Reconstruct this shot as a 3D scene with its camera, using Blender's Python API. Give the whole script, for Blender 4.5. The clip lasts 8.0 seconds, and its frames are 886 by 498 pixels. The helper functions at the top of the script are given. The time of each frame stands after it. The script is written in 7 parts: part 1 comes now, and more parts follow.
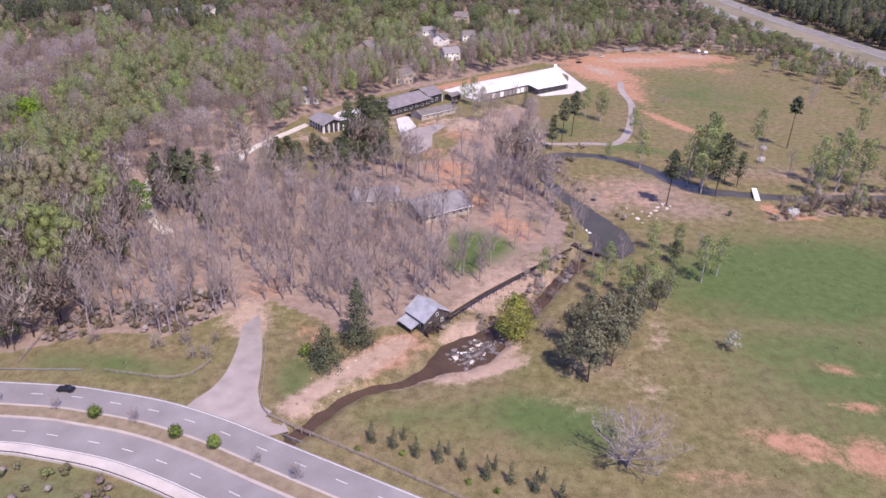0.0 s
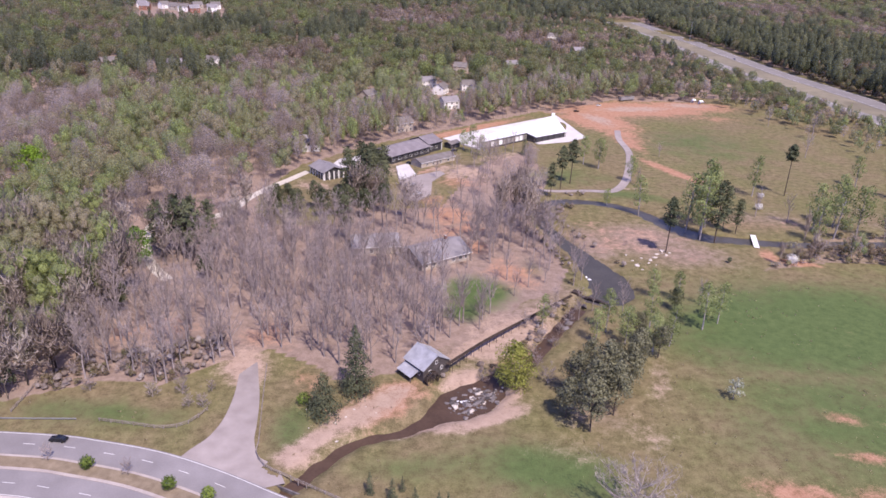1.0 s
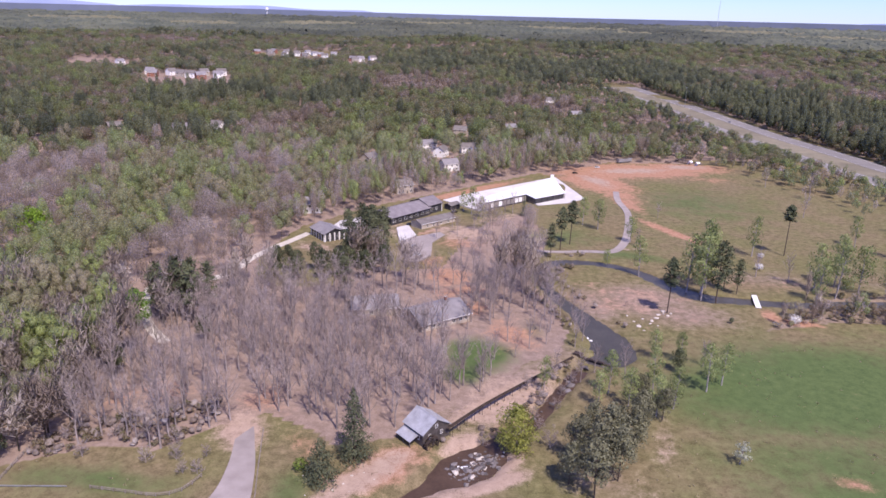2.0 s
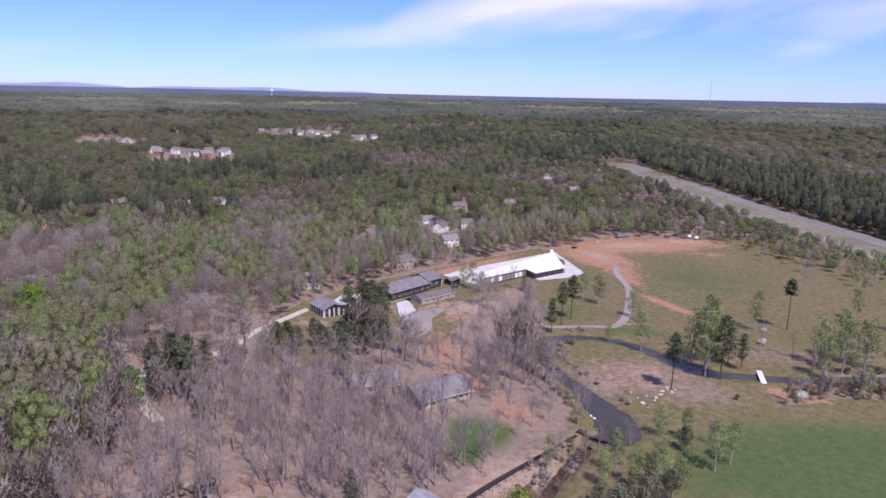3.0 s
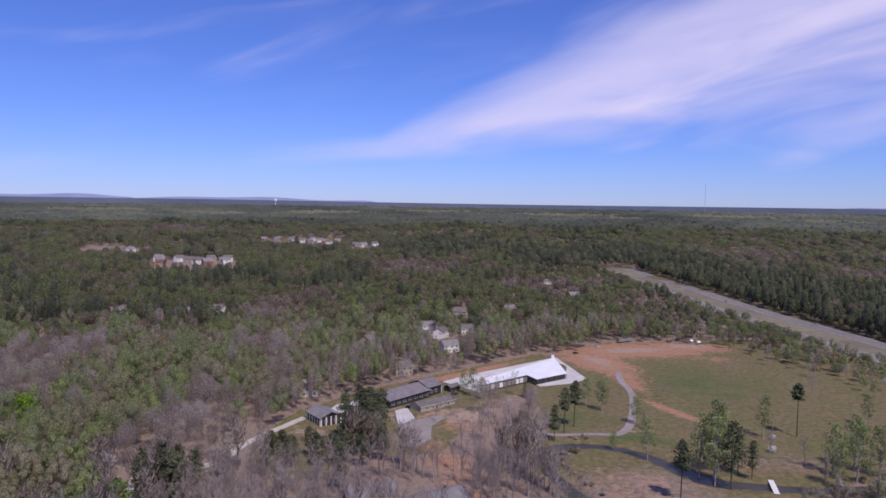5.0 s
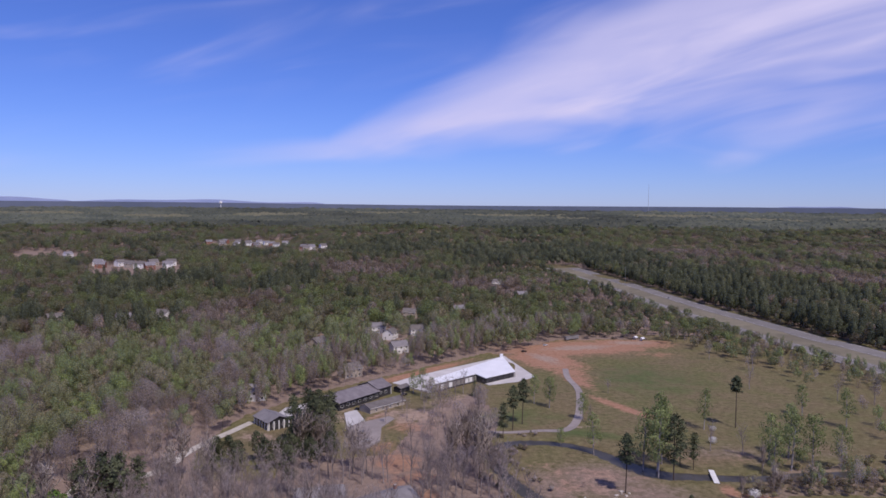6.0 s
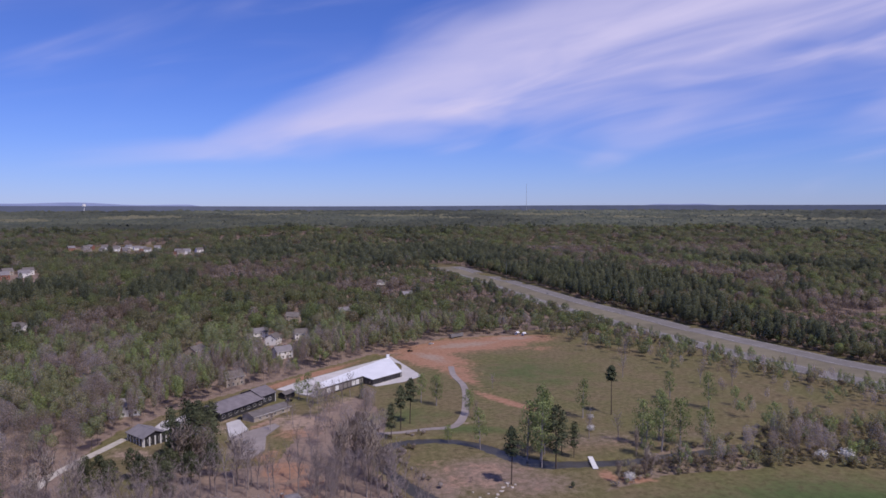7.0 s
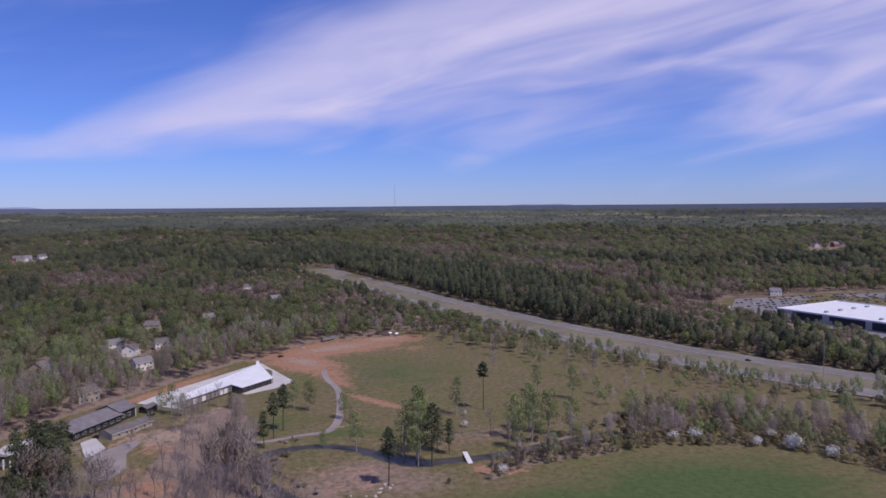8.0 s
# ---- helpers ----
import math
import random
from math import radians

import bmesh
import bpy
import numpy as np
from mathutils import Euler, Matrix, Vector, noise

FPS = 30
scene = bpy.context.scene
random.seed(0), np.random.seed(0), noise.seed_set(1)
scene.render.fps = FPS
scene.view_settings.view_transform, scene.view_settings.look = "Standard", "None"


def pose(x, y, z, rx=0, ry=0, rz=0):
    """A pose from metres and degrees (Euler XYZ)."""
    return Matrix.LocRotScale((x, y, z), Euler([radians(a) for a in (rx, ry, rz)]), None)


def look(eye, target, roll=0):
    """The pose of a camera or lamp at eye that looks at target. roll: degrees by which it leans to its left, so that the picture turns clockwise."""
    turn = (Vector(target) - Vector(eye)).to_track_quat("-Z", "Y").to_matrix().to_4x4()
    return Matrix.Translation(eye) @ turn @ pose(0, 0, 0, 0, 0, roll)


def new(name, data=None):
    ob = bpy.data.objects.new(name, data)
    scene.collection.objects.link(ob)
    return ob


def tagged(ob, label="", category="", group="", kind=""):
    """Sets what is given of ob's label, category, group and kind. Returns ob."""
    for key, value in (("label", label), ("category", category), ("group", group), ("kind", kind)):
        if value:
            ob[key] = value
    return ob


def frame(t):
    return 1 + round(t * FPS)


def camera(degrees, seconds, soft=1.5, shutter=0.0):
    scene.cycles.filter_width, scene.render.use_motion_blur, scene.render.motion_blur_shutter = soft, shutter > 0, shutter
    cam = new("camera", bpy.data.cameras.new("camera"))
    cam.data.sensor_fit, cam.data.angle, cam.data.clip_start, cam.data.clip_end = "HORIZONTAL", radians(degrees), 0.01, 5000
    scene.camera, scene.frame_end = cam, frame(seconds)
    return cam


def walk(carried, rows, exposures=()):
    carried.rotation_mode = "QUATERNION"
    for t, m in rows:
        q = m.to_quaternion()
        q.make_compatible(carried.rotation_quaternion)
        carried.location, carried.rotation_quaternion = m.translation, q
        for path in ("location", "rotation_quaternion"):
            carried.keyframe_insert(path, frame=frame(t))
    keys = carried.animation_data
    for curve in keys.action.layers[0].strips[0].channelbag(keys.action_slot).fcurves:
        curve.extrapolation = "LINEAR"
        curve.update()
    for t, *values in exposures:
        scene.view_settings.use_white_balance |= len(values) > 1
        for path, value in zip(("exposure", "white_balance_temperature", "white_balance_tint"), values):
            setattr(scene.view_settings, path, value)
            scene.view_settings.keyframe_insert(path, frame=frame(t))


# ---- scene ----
cam = camera(64.2, 8.0, soft=1.6)
PATH = [
    (0, (-3.785, -3.639, 122.807), (-3.797, -1.859, 121.896), 1.7),
    (0.5, (-3.926, -3.262, 122.869), (-3.938, -1.459, 122.004), 1.7),
    (1, (-3.943, -3.104, 122.809), (-3.957, -1.268, 122.016), 1.7),
    (1.5, (-3.746, -2.989, 122.817), (-3.764, -1.122, 122.099), 1.6),
    (3, (-3.27, -2.057, 122.841), (-3.299, -0.103, 122.412), 1.2),
    (3.5, (-3.24, -1.861, 122.736), (-3.272, 0.113, 122.419), 1.1),
    (4, (-3.461, -1.718, 122.535), (-3.495, 0.271, 122.329), 1.1),
    (4.2, (-3.369, -1.747, 122.492), (-3.404, 0.246, 122.325), 1.0),
    (5.3, (-1.842, -2.416, 121.908), (-1.878, -0.421, 121.778), 0.8),
    (5.5, (-1.637, -2.584, 121.86), (-1.639, -0.588, 121.731), 0.7),
    (6, (-1.255, -2.94, 121.664), (-1.15, -0.947, 121.538), 0.5),
    (6.5, (-1.243, -3.018, 121.682), (-1.005, -1.036, 121.557), 0.2),
    (7, (-1.503, -2.647, 121.918), (-1.073, -0.698, 121.794), -0.1),
    (7.5, (-2.464, -2.399, 122.078), (-1.853, -0.499, 121.954), -0.3),
    (8, (-3.509, -2.252, 122.107), (-2.727, -0.416, 121.984), -0.4),
]
walk(cam, [(t, look(eye, target, roll)) for t, eye, target, roll in PATH], exposures=[(0.0, 0.77, 6750, 22), (1.7, 0.73, 6650, 22), (3.0, 0.4, 6350, 20), (3.5, 0.2, 6300, 19), (4.0, 0.03, 6350, 19), (5.5, -0.2, 6450, 18), (8.0, -0.32, 6400, 18)])
SKY_STRENGTH, SKY_AIR, SKY_DUST, SKY_OZONE = 0.102, 1.0, 0.05, 3.5
SKY_TINT, CLOUD = (0.54, 0.71, 1.40, 1), (7.7, 7.4, 10.0, 1)
SUN_POWER = 3.5

# ---------- light ----------
SUN_AZ, SUN_EL = 152.0, 57.0          # compass-like: clockwise from +y, degrees
world = bpy.data.worlds.new("sky")
scene.world = world
world.use_nodes = True
wn, wl = world.node_tree.nodes, world.node_tree.links
wn.clear()


def wmath(op, a, b=None, c=None):
    n = wn.new("ShaderNodeMath")
    n.operation = op
    for i, v in enumerate((a, b, c)):
        if v is None:
            continue
        if isinstance(v, (int, float)):
            n.inputs[i].default_value = v
        else:
            wl.new(v, n.inputs[i])
    return n.outputs[0]


sky = wn.new("ShaderNodeTexSky")
sky.sky_type = "NISHITA"
sky.sun_disc = False
sky.sun_elevation = radians(SUN_EL)
sky.sun_rotation = radians(SUN_AZ)
sky.altitude = 300
sky.air_density, sky.dust_density, sky.ozone_density = SKY_AIR, SKY_DUST, SKY_OZONE
tc = wn.new("ShaderNodeTexCoord")
sep = wn.new("ShaderNodeSeparateXYZ")
wl.new(tc.outputs["Generated"], sep.inputs[0])
az = wmath("ARCTAN2", sep.outputs[0], sep.outputs[1])
el = wmath("ARCSINE", sep.outputs[2])


def wnoise(across, up, scale, detail, rough, bend, seed):
    """Cloud noise drawn out along the band."""
    c = wn.new("ShaderNodeCombineXYZ")
    wl.new(wmath("MULTIPLY", az, across), c.inputs[0])
    wl.new(wmath("MULTIPLY", lean_el, up), c.inputs[1])
    c.inputs[2].default_value = seed
    t = wn.new("ShaderNodeTexNoise")
    for key, v in (("Scale", scale), ("Detail", detail), ("Roughness", rough), ("Distortion", bend)):
        t.inputs[key].default_value = v
    wl.new(c.outputs[0], t.inputs["Vector"])
    return t.outputs[0]


def wstep(v, a, b):
    r = wn.new("ShaderNodeMapRange")
    r.interpolation_type = "SMOOTHSTEP"
    r.inputs[1].default_value, r.inputs[2].default_value = a, b
    wl.new(v, r.inputs[0])
    return r.outputs[0]


# a broad band of cirrus that climbs and widens to the east, with a soft upper side and a cleaner lower one
lean_el = wmath("SUBTRACT", el, wmath("MULTIPLY", az, 0.2))
low_side = wmath("MULTIPLY_ADD", wmath("MINIMUM", az, 0.5), 0.085, 0.07)
wide = wmath("MAXIMUM", wmath("MULTIPLY_ADD", az, 0.33, 0.06), 0.024)
place = wmath("DIVIDE", wmath("SUBTRACT", el, low_side), wide)
broad_n, streak_n, fine_n = wnoise(2.6, 8.0, 1.2, 2, 0.5, 0.5, 0.0), wnoise(3.2, 17.0, 1.0, 3, 0.5, 0.9, 3.7), wnoise(7.0, 34.0, 1.0, 3, 0.5, 0.6, 8.1)
shifted = wmath("ADD", place, wmath("ADD", wmath("MULTIPLY_ADD", broad_n, 0.9, -0.45), wmath("MULTIPLY_ADD", streak_n, 0.8, -0.4)))
core = wmath("MULTIPLY", wstep(shifted, -0.25, 0.55), wmath("SUBTRACT", 1.0, wstep(shifted, 0.6, 1.45)))
core = wmath("MULTIPLY", wmath("MULTIPLY", core, wstep(az, -0.34, 0.12)), wmath("ADD", wmath("MULTIPLY_ADD", streak_n, 0.7, 0.35), wmath("MULTIPLY", fine_n, 0.25)))
veil = wmath("MULTIPLY", wmath("MULTIPLY", wstep(streak_n, 0.42, 0.85), wstep(broad_n, 0.35, 0.75)), wmath("MULTIPLY", wstep(place, -0.3, 0.4), 0.4))
cover = wmath("MINIMUM", wmath("MAXIMUM", wmath("ADD", wmath("MULTIPLY", core, 0.86), veil), 0.0), 0.9)
mixc = wn.new("ShaderNodeMix")
mixc.data_type = "RGBA"
wl.new(cover, mixc.inputs[0])
tint = wn.new("ShaderNodeMix")
tint.data_type, tint.blend_type = "RGBA", "MULTIPLY"
tint.inputs[0].default_value = 1.0
wl.new(sky.outputs[0], tint.inputs[6])
tint.inputs[7].default_value = SKY_TINT
wl.new(tint.outputs[2], mixc.inputs[6])
mixc.inputs[7].default_value = CLOUD
bg = wn.new("ShaderNodeBackground")
bg.inputs[1].default_value = SKY_STRENGTH
wl.new(mixc.outputs[2], bg.inputs[0])
wo = wn.new("ShaderNodeOutputWorld")
wl.new(bg.outputs[0], wo.inputs[0])

sun = new("sun", bpy.data.lights.new("sun", "SUN"))
sun.data.energy, sun.data.angle, sun.data.color = SUN_POWER, radians(0.55), (1.0, 0.94, 0.85)
sun_way = Vector((math.sin(radians(SUN_AZ)) * math.cos(radians(SUN_EL)), math.cos(radians(SUN_AZ)) * math.cos(radians(SUN_EL)), math.sin(radians(SUN_EL))))
sun.matrix_world = look(sun_way * 400, (0, 0, 0))

# ---------- materials ----------


def surface(name, dark, light, scale=1.0, fine=8.0, rough=0.85, bump=0.0, island=0.0, pieces=0.0, metal=0.0, patch=0.0, leaf=0.0, spec=0.3, stretch=(1, 1, 1), span=(0.5, 1.05)):
    """A procedural surface: two noises between two colours, with relief, wear and piece-to-piece variation."""
    m = bpy.data.materials.new(name)
    m.use_nodes = True
    n, l = m.node_tree.nodes, m.node_tree.links
    p = n["Principled BSDF"]
    geo = n.new("ShaderNodeNewGeometry")
    mp = n.new("ShaderNodeMapping")
    mp.inputs["Scale"].default_value = stretch
    l.new(geo.outputs["Position"], mp.inputs[0])
    a, b = n.new("ShaderNodeTexNoise"), n.new("ShaderNodeTexNoise")
    for t, s, d in ((a, scale, 4), (b, fine, 3)):
        t.inputs["Scale"].default_value, t.inputs["Detail"].default_value = s, d
        l.new(mp.outputs[0], t.inputs["Vector"])
    add = n.new("ShaderNodeMath")
    add.operation = "MULTIPLY_ADD"
    l.new(b.outputs[0], add.inputs[0])
    add.inputs[1].default_value = 0.55
    l.new(a.outputs[0], add.inputs[2])
    last = add.outputs[0]
    for amount, node, out in ((island, geo, "Random Per Island"), (pieces, None, "Random")):
        if amount:
            if node is None:
                node = n.new("ShaderNodeObjectInfo")
            v = n.new("ShaderNodeMath")
            v.operation = "MULTIPLY_ADD"
            l.new(node.outputs[out], v.inputs[0])
            v.inputs[1].default_value = amount
            sub = n.new("ShaderNodeMath")
            sub.operation = "SUBTRACT"
            l.new(last, sub.inputs[0])
            sub.inputs[1].default_value = amount / 2
            l.new(sub.outputs[0], v.inputs[2])
            last = v.outputs[0]
    r = n.new("ShaderNodeMapRange")
    r.inputs[1].default_value, r.inputs[2].default_value = span
    l.new(last, r.inputs[0])
    c = n.new("ShaderNodeMix")
    c.data_type = "RGBA"
    c.inputs[6].default_value, c.inputs[7].default_value = (*dark, 1), (*light, 1)
    l.new(r.outputs[0], c.inputs[0])
    color = c.outputs[2]
    if patch:
        w = n.new("ShaderNodeTexNoise")
        w.inputs["Scale"].default_value, w.inputs["Detail"].default_value = scale * 0.13, 2
        l.new(geo.outputs["Position"], w.inputs["Vector"])
        q = n.new("ShaderNodeMapRange")
        q.inputs[1].default_value, q.inputs[2].default_value = 0.35, 0.65
        q.inputs[3].default_value, q.inputs[4].default_value = 1 - patch, 1 + patch
        l.new(w.outputs[0], q.inputs[0])
        k = n.new("ShaderNodeMix")
        k.data_type, k.blend_type = "RGBA", "MULTIPLY"
        k.inputs[0].default_value = 1
        l.new(color, k.inputs[6])
        l.new(q.outputs[0], k.inputs[7])
        color = k.outputs[2]
    l.new(color, p.inputs["Base Color"])
    p.inputs["Roughness"].default_value, p.inputs["Metallic"].default_value = rough, metal
    p.inputs["Specular IOR Level"].default_value = spec
    if bump:
        bn = n.new("ShaderNodeBump")
        bn.inputs["Strength"].default_value, bn.inputs["Distance"].default_value = min(1, bump), 0.1 * max(1, bump)
        l.new(b.outputs[0], bn.inputs["Height"])
        l.new(bn.outputs[0], p.inputs["Normal"])
    if leaf:
        tr = n.new("ShaderNodeBsdfTranslucent")
        l.new(color, tr.inputs[0])
        ms = n.new("ShaderNodeMixShader")
        ms.inputs[0].default_value = leaf
        l.new(p.outputs[0], ms.inputs[1])
        l.new(tr.outputs[0], ms.inputs[2])
        l.new(ms.outputs[0], n["Material Output"].inputs[0])
    return m


def woods_surface(name, stops, leaf=0.25, grain=0.35, holes=1.0, cover=(0.4, 0.6)):
    """Airy foliage: its colour runs with each tree's tone, and gaps of about 1 / holes metres let light through."""
    m = bpy.data.materials.new(name)
    m.use_nodes = True
    n, l = m.node_tree.nodes, m.node_tree.links
    p = n["Principled BSDF"]
    p.inputs["Roughness"].default_value, p.inputs["Specular IOR Level"].default_value = 0.9, 0.15
    geo, at, t = n.new("ShaderNodeNewGeometry"), n.new("ShaderNodeAttribute"), n.new("ShaderNodeTexNoise")
    at.attribute_name = "tone"
    t.inputs["Scale"].default_value, t.inputs["Detail"].default_value = grain, 3
    l.new(geo.outputs["Position"], t.inputs["Vector"])
    last = at.outputs["Fac"]
    for out, k in ((geo.outputs["Random Per Island"], 0.16), (t.outputs[0], 0.6)):
        a, b = n.new("ShaderNodeMath"), n.new("ShaderNodeMath")
        a.operation, b.operation = "SUBTRACT", "MULTIPLY_ADD"
        l.new(out, a.inputs[0])
        a.inputs[1].default_value = 0.5
        l.new(a.outputs[0], b.inputs[0])
        b.inputs[1].default_value = k
        l.new(last, b.inputs[2])
        last = b.outputs[0]
    r = n.new("ShaderNodeValToRGB")
    while len(r.color_ramp.elements) < len(stops):
        r.color_ramp.elements.new(0.5)
    for i, c in enumerate(stops):
        r.color_ramp.elements[i].position = i / (len(stops) - 1)
        r.color_ramp.elements[i].color = (*c, 1)
    l.new(last, r.inputs[0])
    l.new(r.outputs[0], p.inputs["Base Color"])
    tr, ms = n.new("ShaderNodeBsdfTranslucent"), n.new("ShaderNodeMixShader")
    l.new(r.outputs[0], tr.inputs[0])
    ms.inputs[0].default_value = leaf
    l.new(p.outputs[0], ms.inputs[1])
    l.new(tr.outputs[0], ms.inputs[2])
    gap, g, airy = n.new("ShaderNodeTexNoise"), n.new("ShaderNodeMapRange"), n.new("ShaderNodeMixShader")
    gap.inputs["Scale"].default_value, gap.inputs["Detail"].default_value, gap.inputs["Roughness"].default_value = holes, 2, 0.6
    l.new(geo.outputs["Position"], gap.inputs["Vector"])
    g.inputs[1].default_value, g.inputs[2].default_value = cover
    g.inputs[4].default_value = 0.9
    l.new(gap.outputs[0], g.inputs[0])
    l.new(g.outputs[0], airy.inputs[0])
    l.new(n.new("ShaderNodeBsdfTransparent").outputs[0], airy.inputs[1])
    l.new(ms.outputs[0], airy.inputs[2])
    l.new(airy.outputs[0], n["Material Output"].inputs[0])
    return m


def water_surface(name, deep, rough=0.06):
    m = surface(name, deep, tuple(c * 1.6 for c in deep), scale=0.15, fine=1.2, rough=rough, spec=0.13)
    n, l = m.node_tree.nodes, m.node_tree.links
    w = n.new("ShaderNodeTexNoise")
    w.inputs["Scale"].default_value, w.inputs["Detail"].default_value = 1.6, 3
    b = n.new("ShaderNodeBump")
    b.inputs["Strength"].default_value, b.inputs["Distance"].default_value = 0.25, 0.05
    geo = n.new("ShaderNodeNewGeometry")
    l.new(geo.outputs["Position"], w.inputs["Vector"])
    l.new(w.outputs[0], b.inputs["Height"])
    l.new(b.outputs[0], n["Principled BSDF"].inputs["Normal"])
    return m


ASPHALT = surface("aged_asphalt", (0.18, 0.165, 0.165), (0.26, 0.24, 0.24), 0.12, 3.0, 0.9, bump=0.2, patch=0.06)
HIGHWAY = surface("highway_concrete", (0.165, 0.15, 0.14), (0.24, 0.22, 0.205), 0.06, 0.8, 0.9, patch=0.08)
KERB = surface("tan_kerb_concrete", (0.3, 0.255, 0.23), (0.43, 0.375, 0.34), 0.2, 3.0, 0.9)
CONCRETE = surface("pale_concrete", (0.38, 0.34, 0.315), (0.52, 0.475, 0.44), 0.15, 2.0, 0.85, bump=0.15)
GRAVEL = surface("grey_gravel", (0.23, 0.195, 0.18), (0.34, 0.295, 0.275), 0.2, 6.0, 0.95, bump=0.4, patch=0.08)
PALE_GRAVEL = surface("pale_gravel", (0.4, 0.36, 0.31), (0.56, 0.51, 0.45), 0.3, 6.0, 0.95, bump=0.3)
LINE = surface("white_road_paint", (0.5, 0.49, 0.47), (0.72, 0.7, 0.68), 0.8, 9.0, 0.7)
BARK = surface("grey_brown_bark", (0.16, 0.132, 0.122), (0.38, 0.32, 0.3), 0.6, 9.0, 0.95, bump=0.4, pieces=0.25)
PALE_BARK = surface("pale_grey_bark", (0.24, 0.21, 0.2), (0.42, 0.38, 0.37), 0.5, 7.0, 0.9, bump=0.3)
PINE_BARK = surface("dark_pine_bark", (0.045, 0.033, 0.028), (0.11, 0.08, 0.065), 0.6, 9.0, 0.95, bump=0.4)
TWIG = surface("grey_mauve_twigs", (0.23, 0.185, 0.168), (0.46, 0.385, 0.35), 0.12, 0.6, 0.95, island=0.2, pieces=0.45, leaf=0.3)
BUD = surface("spring_green_leaves", (0.15, 0.185, 0.065), (0.33, 0.375, 0.15), 0.1, 0.5, 0.7, island=0.16, pieces=0.4, leaf=0.4)
OLIVE = surface("dull_olive_leaves", (0.095, 0.093, 0.056), (0.228, 0.226, 0.135), 0.2, 0.6, 0.75, island=0.2, pieces=0.3, leaf=0.2)
PINE = surface("dark_pine_needles", (0.04, 0.052, 0.026), (0.125, 0.135, 0.068), 0.15, 0.6, 0.75, island=0.25, pieces=0.3, leaf=0.15)
CEDAR = surface("cedar_green_needles", (0.042, 0.052, 0.028), (0.13, 0.14, 0.075), 0.3, 0.8, 0.75, island=0.25, pieces=0.2, leaf=0.12)
WILLOW = surface("yellow_green_leaves", (0.16, 0.172, 0.035), (0.34, 0.352, 0.085), 0.3, 1.5, 0.65, island=0.35, leaf=0.3)
SHRUB = surface("clipped_green_leaves", (0.08, 0.12, 0.02), (0.19, 0.25, 0.05), 0.5, 2.0, 0.65, island=0.4, pieces=0.4, leaf=0.2)
BLOSSOM = surface("white_blossom", (0.6, 0.57, 0.53), (0.88, 0.86, 0.82), 0.5, 2.5, 0.7, island=0.4, leaf=0.3)
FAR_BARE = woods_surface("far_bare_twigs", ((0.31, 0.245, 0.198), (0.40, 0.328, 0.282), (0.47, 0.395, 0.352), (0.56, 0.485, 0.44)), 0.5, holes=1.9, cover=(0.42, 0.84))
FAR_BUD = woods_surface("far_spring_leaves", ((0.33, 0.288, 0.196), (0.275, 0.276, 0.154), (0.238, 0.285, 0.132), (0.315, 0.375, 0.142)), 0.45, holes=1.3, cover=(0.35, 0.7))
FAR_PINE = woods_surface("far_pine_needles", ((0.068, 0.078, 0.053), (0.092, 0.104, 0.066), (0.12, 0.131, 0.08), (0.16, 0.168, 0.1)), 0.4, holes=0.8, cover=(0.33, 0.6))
# far twig and leaf colours darkened, for the outer belts and highway row
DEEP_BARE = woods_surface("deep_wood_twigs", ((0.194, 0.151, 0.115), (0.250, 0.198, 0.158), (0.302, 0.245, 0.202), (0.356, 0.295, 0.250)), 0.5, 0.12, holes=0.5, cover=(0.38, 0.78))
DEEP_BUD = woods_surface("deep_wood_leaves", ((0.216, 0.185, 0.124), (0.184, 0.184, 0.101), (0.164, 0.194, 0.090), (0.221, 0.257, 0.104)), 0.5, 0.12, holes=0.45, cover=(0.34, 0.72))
NEAR_BARE = woods_surface("bare_twigs_close_by", ((0.29, 0.232, 0.2), (0.38, 0.318, 0.288), (0.46, 0.395, 0.362), (0.55, 0.485, 0.452)), 0.45, holes=2.2, cover=(0.12, 0.34))
NEAR_BUD = woods_surface("spring_leaves_close_by", ((0.38, 0.33, 0.24), (0.31, 0.3, 0.18), (0.26, 0.3, 0.145), (0.33, 0.385, 0.145)), 0.5, holes=1.9, cover=(0.26, 0.6))
BRAMBLE = woods_surface("brown_olive_brush", ((0.19, 0.15, 0.105), (0.24, 0.195, 0.13), (0.215, 0.195, 0.11), (0.27, 0.255, 0.14)), 0.4, holes=1.8, cover=(0.3, 0.65))
# base colour includes shade between crowns and a slight slate cast of haze
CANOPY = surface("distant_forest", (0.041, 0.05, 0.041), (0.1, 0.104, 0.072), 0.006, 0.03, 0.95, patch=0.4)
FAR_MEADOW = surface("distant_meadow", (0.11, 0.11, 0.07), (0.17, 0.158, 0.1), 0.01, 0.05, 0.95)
ROOF_GREY = surface("weathered_tin_roof", (0.3, 0.3, 0.31), (0.5, 0.5, 0.52), 0.5, 5.0, 0.5, metal=0.3, stretch=(1, 1, 1))
ROOF_DARK = surface("dark_shingles", (0.14, 0.122, 0.13), (0.23, 0.205, 0.215), 0.3, 4.0, 0.9, pieces=0.15)
ROOF_BROWN = surface("grey_brown_shingles", (0.12, 0.105, 0.1), (0.2, 0.18, 0.17), 0.3, 4.0, 0.9, pieces=0.15)
ROOF_MID = surface("grey_shingles", (0.16, 0.148, 0.155), (0.26, 0.24, 0.25), 0.3, 4.0, 0.9, pieces=0.2)
ROOF_WHITE = surface("white_membrane_roof", (0.7, 0.7, 0.71), (0.84, 0.84, 0.85), 0.1, 1.5, 0.55)
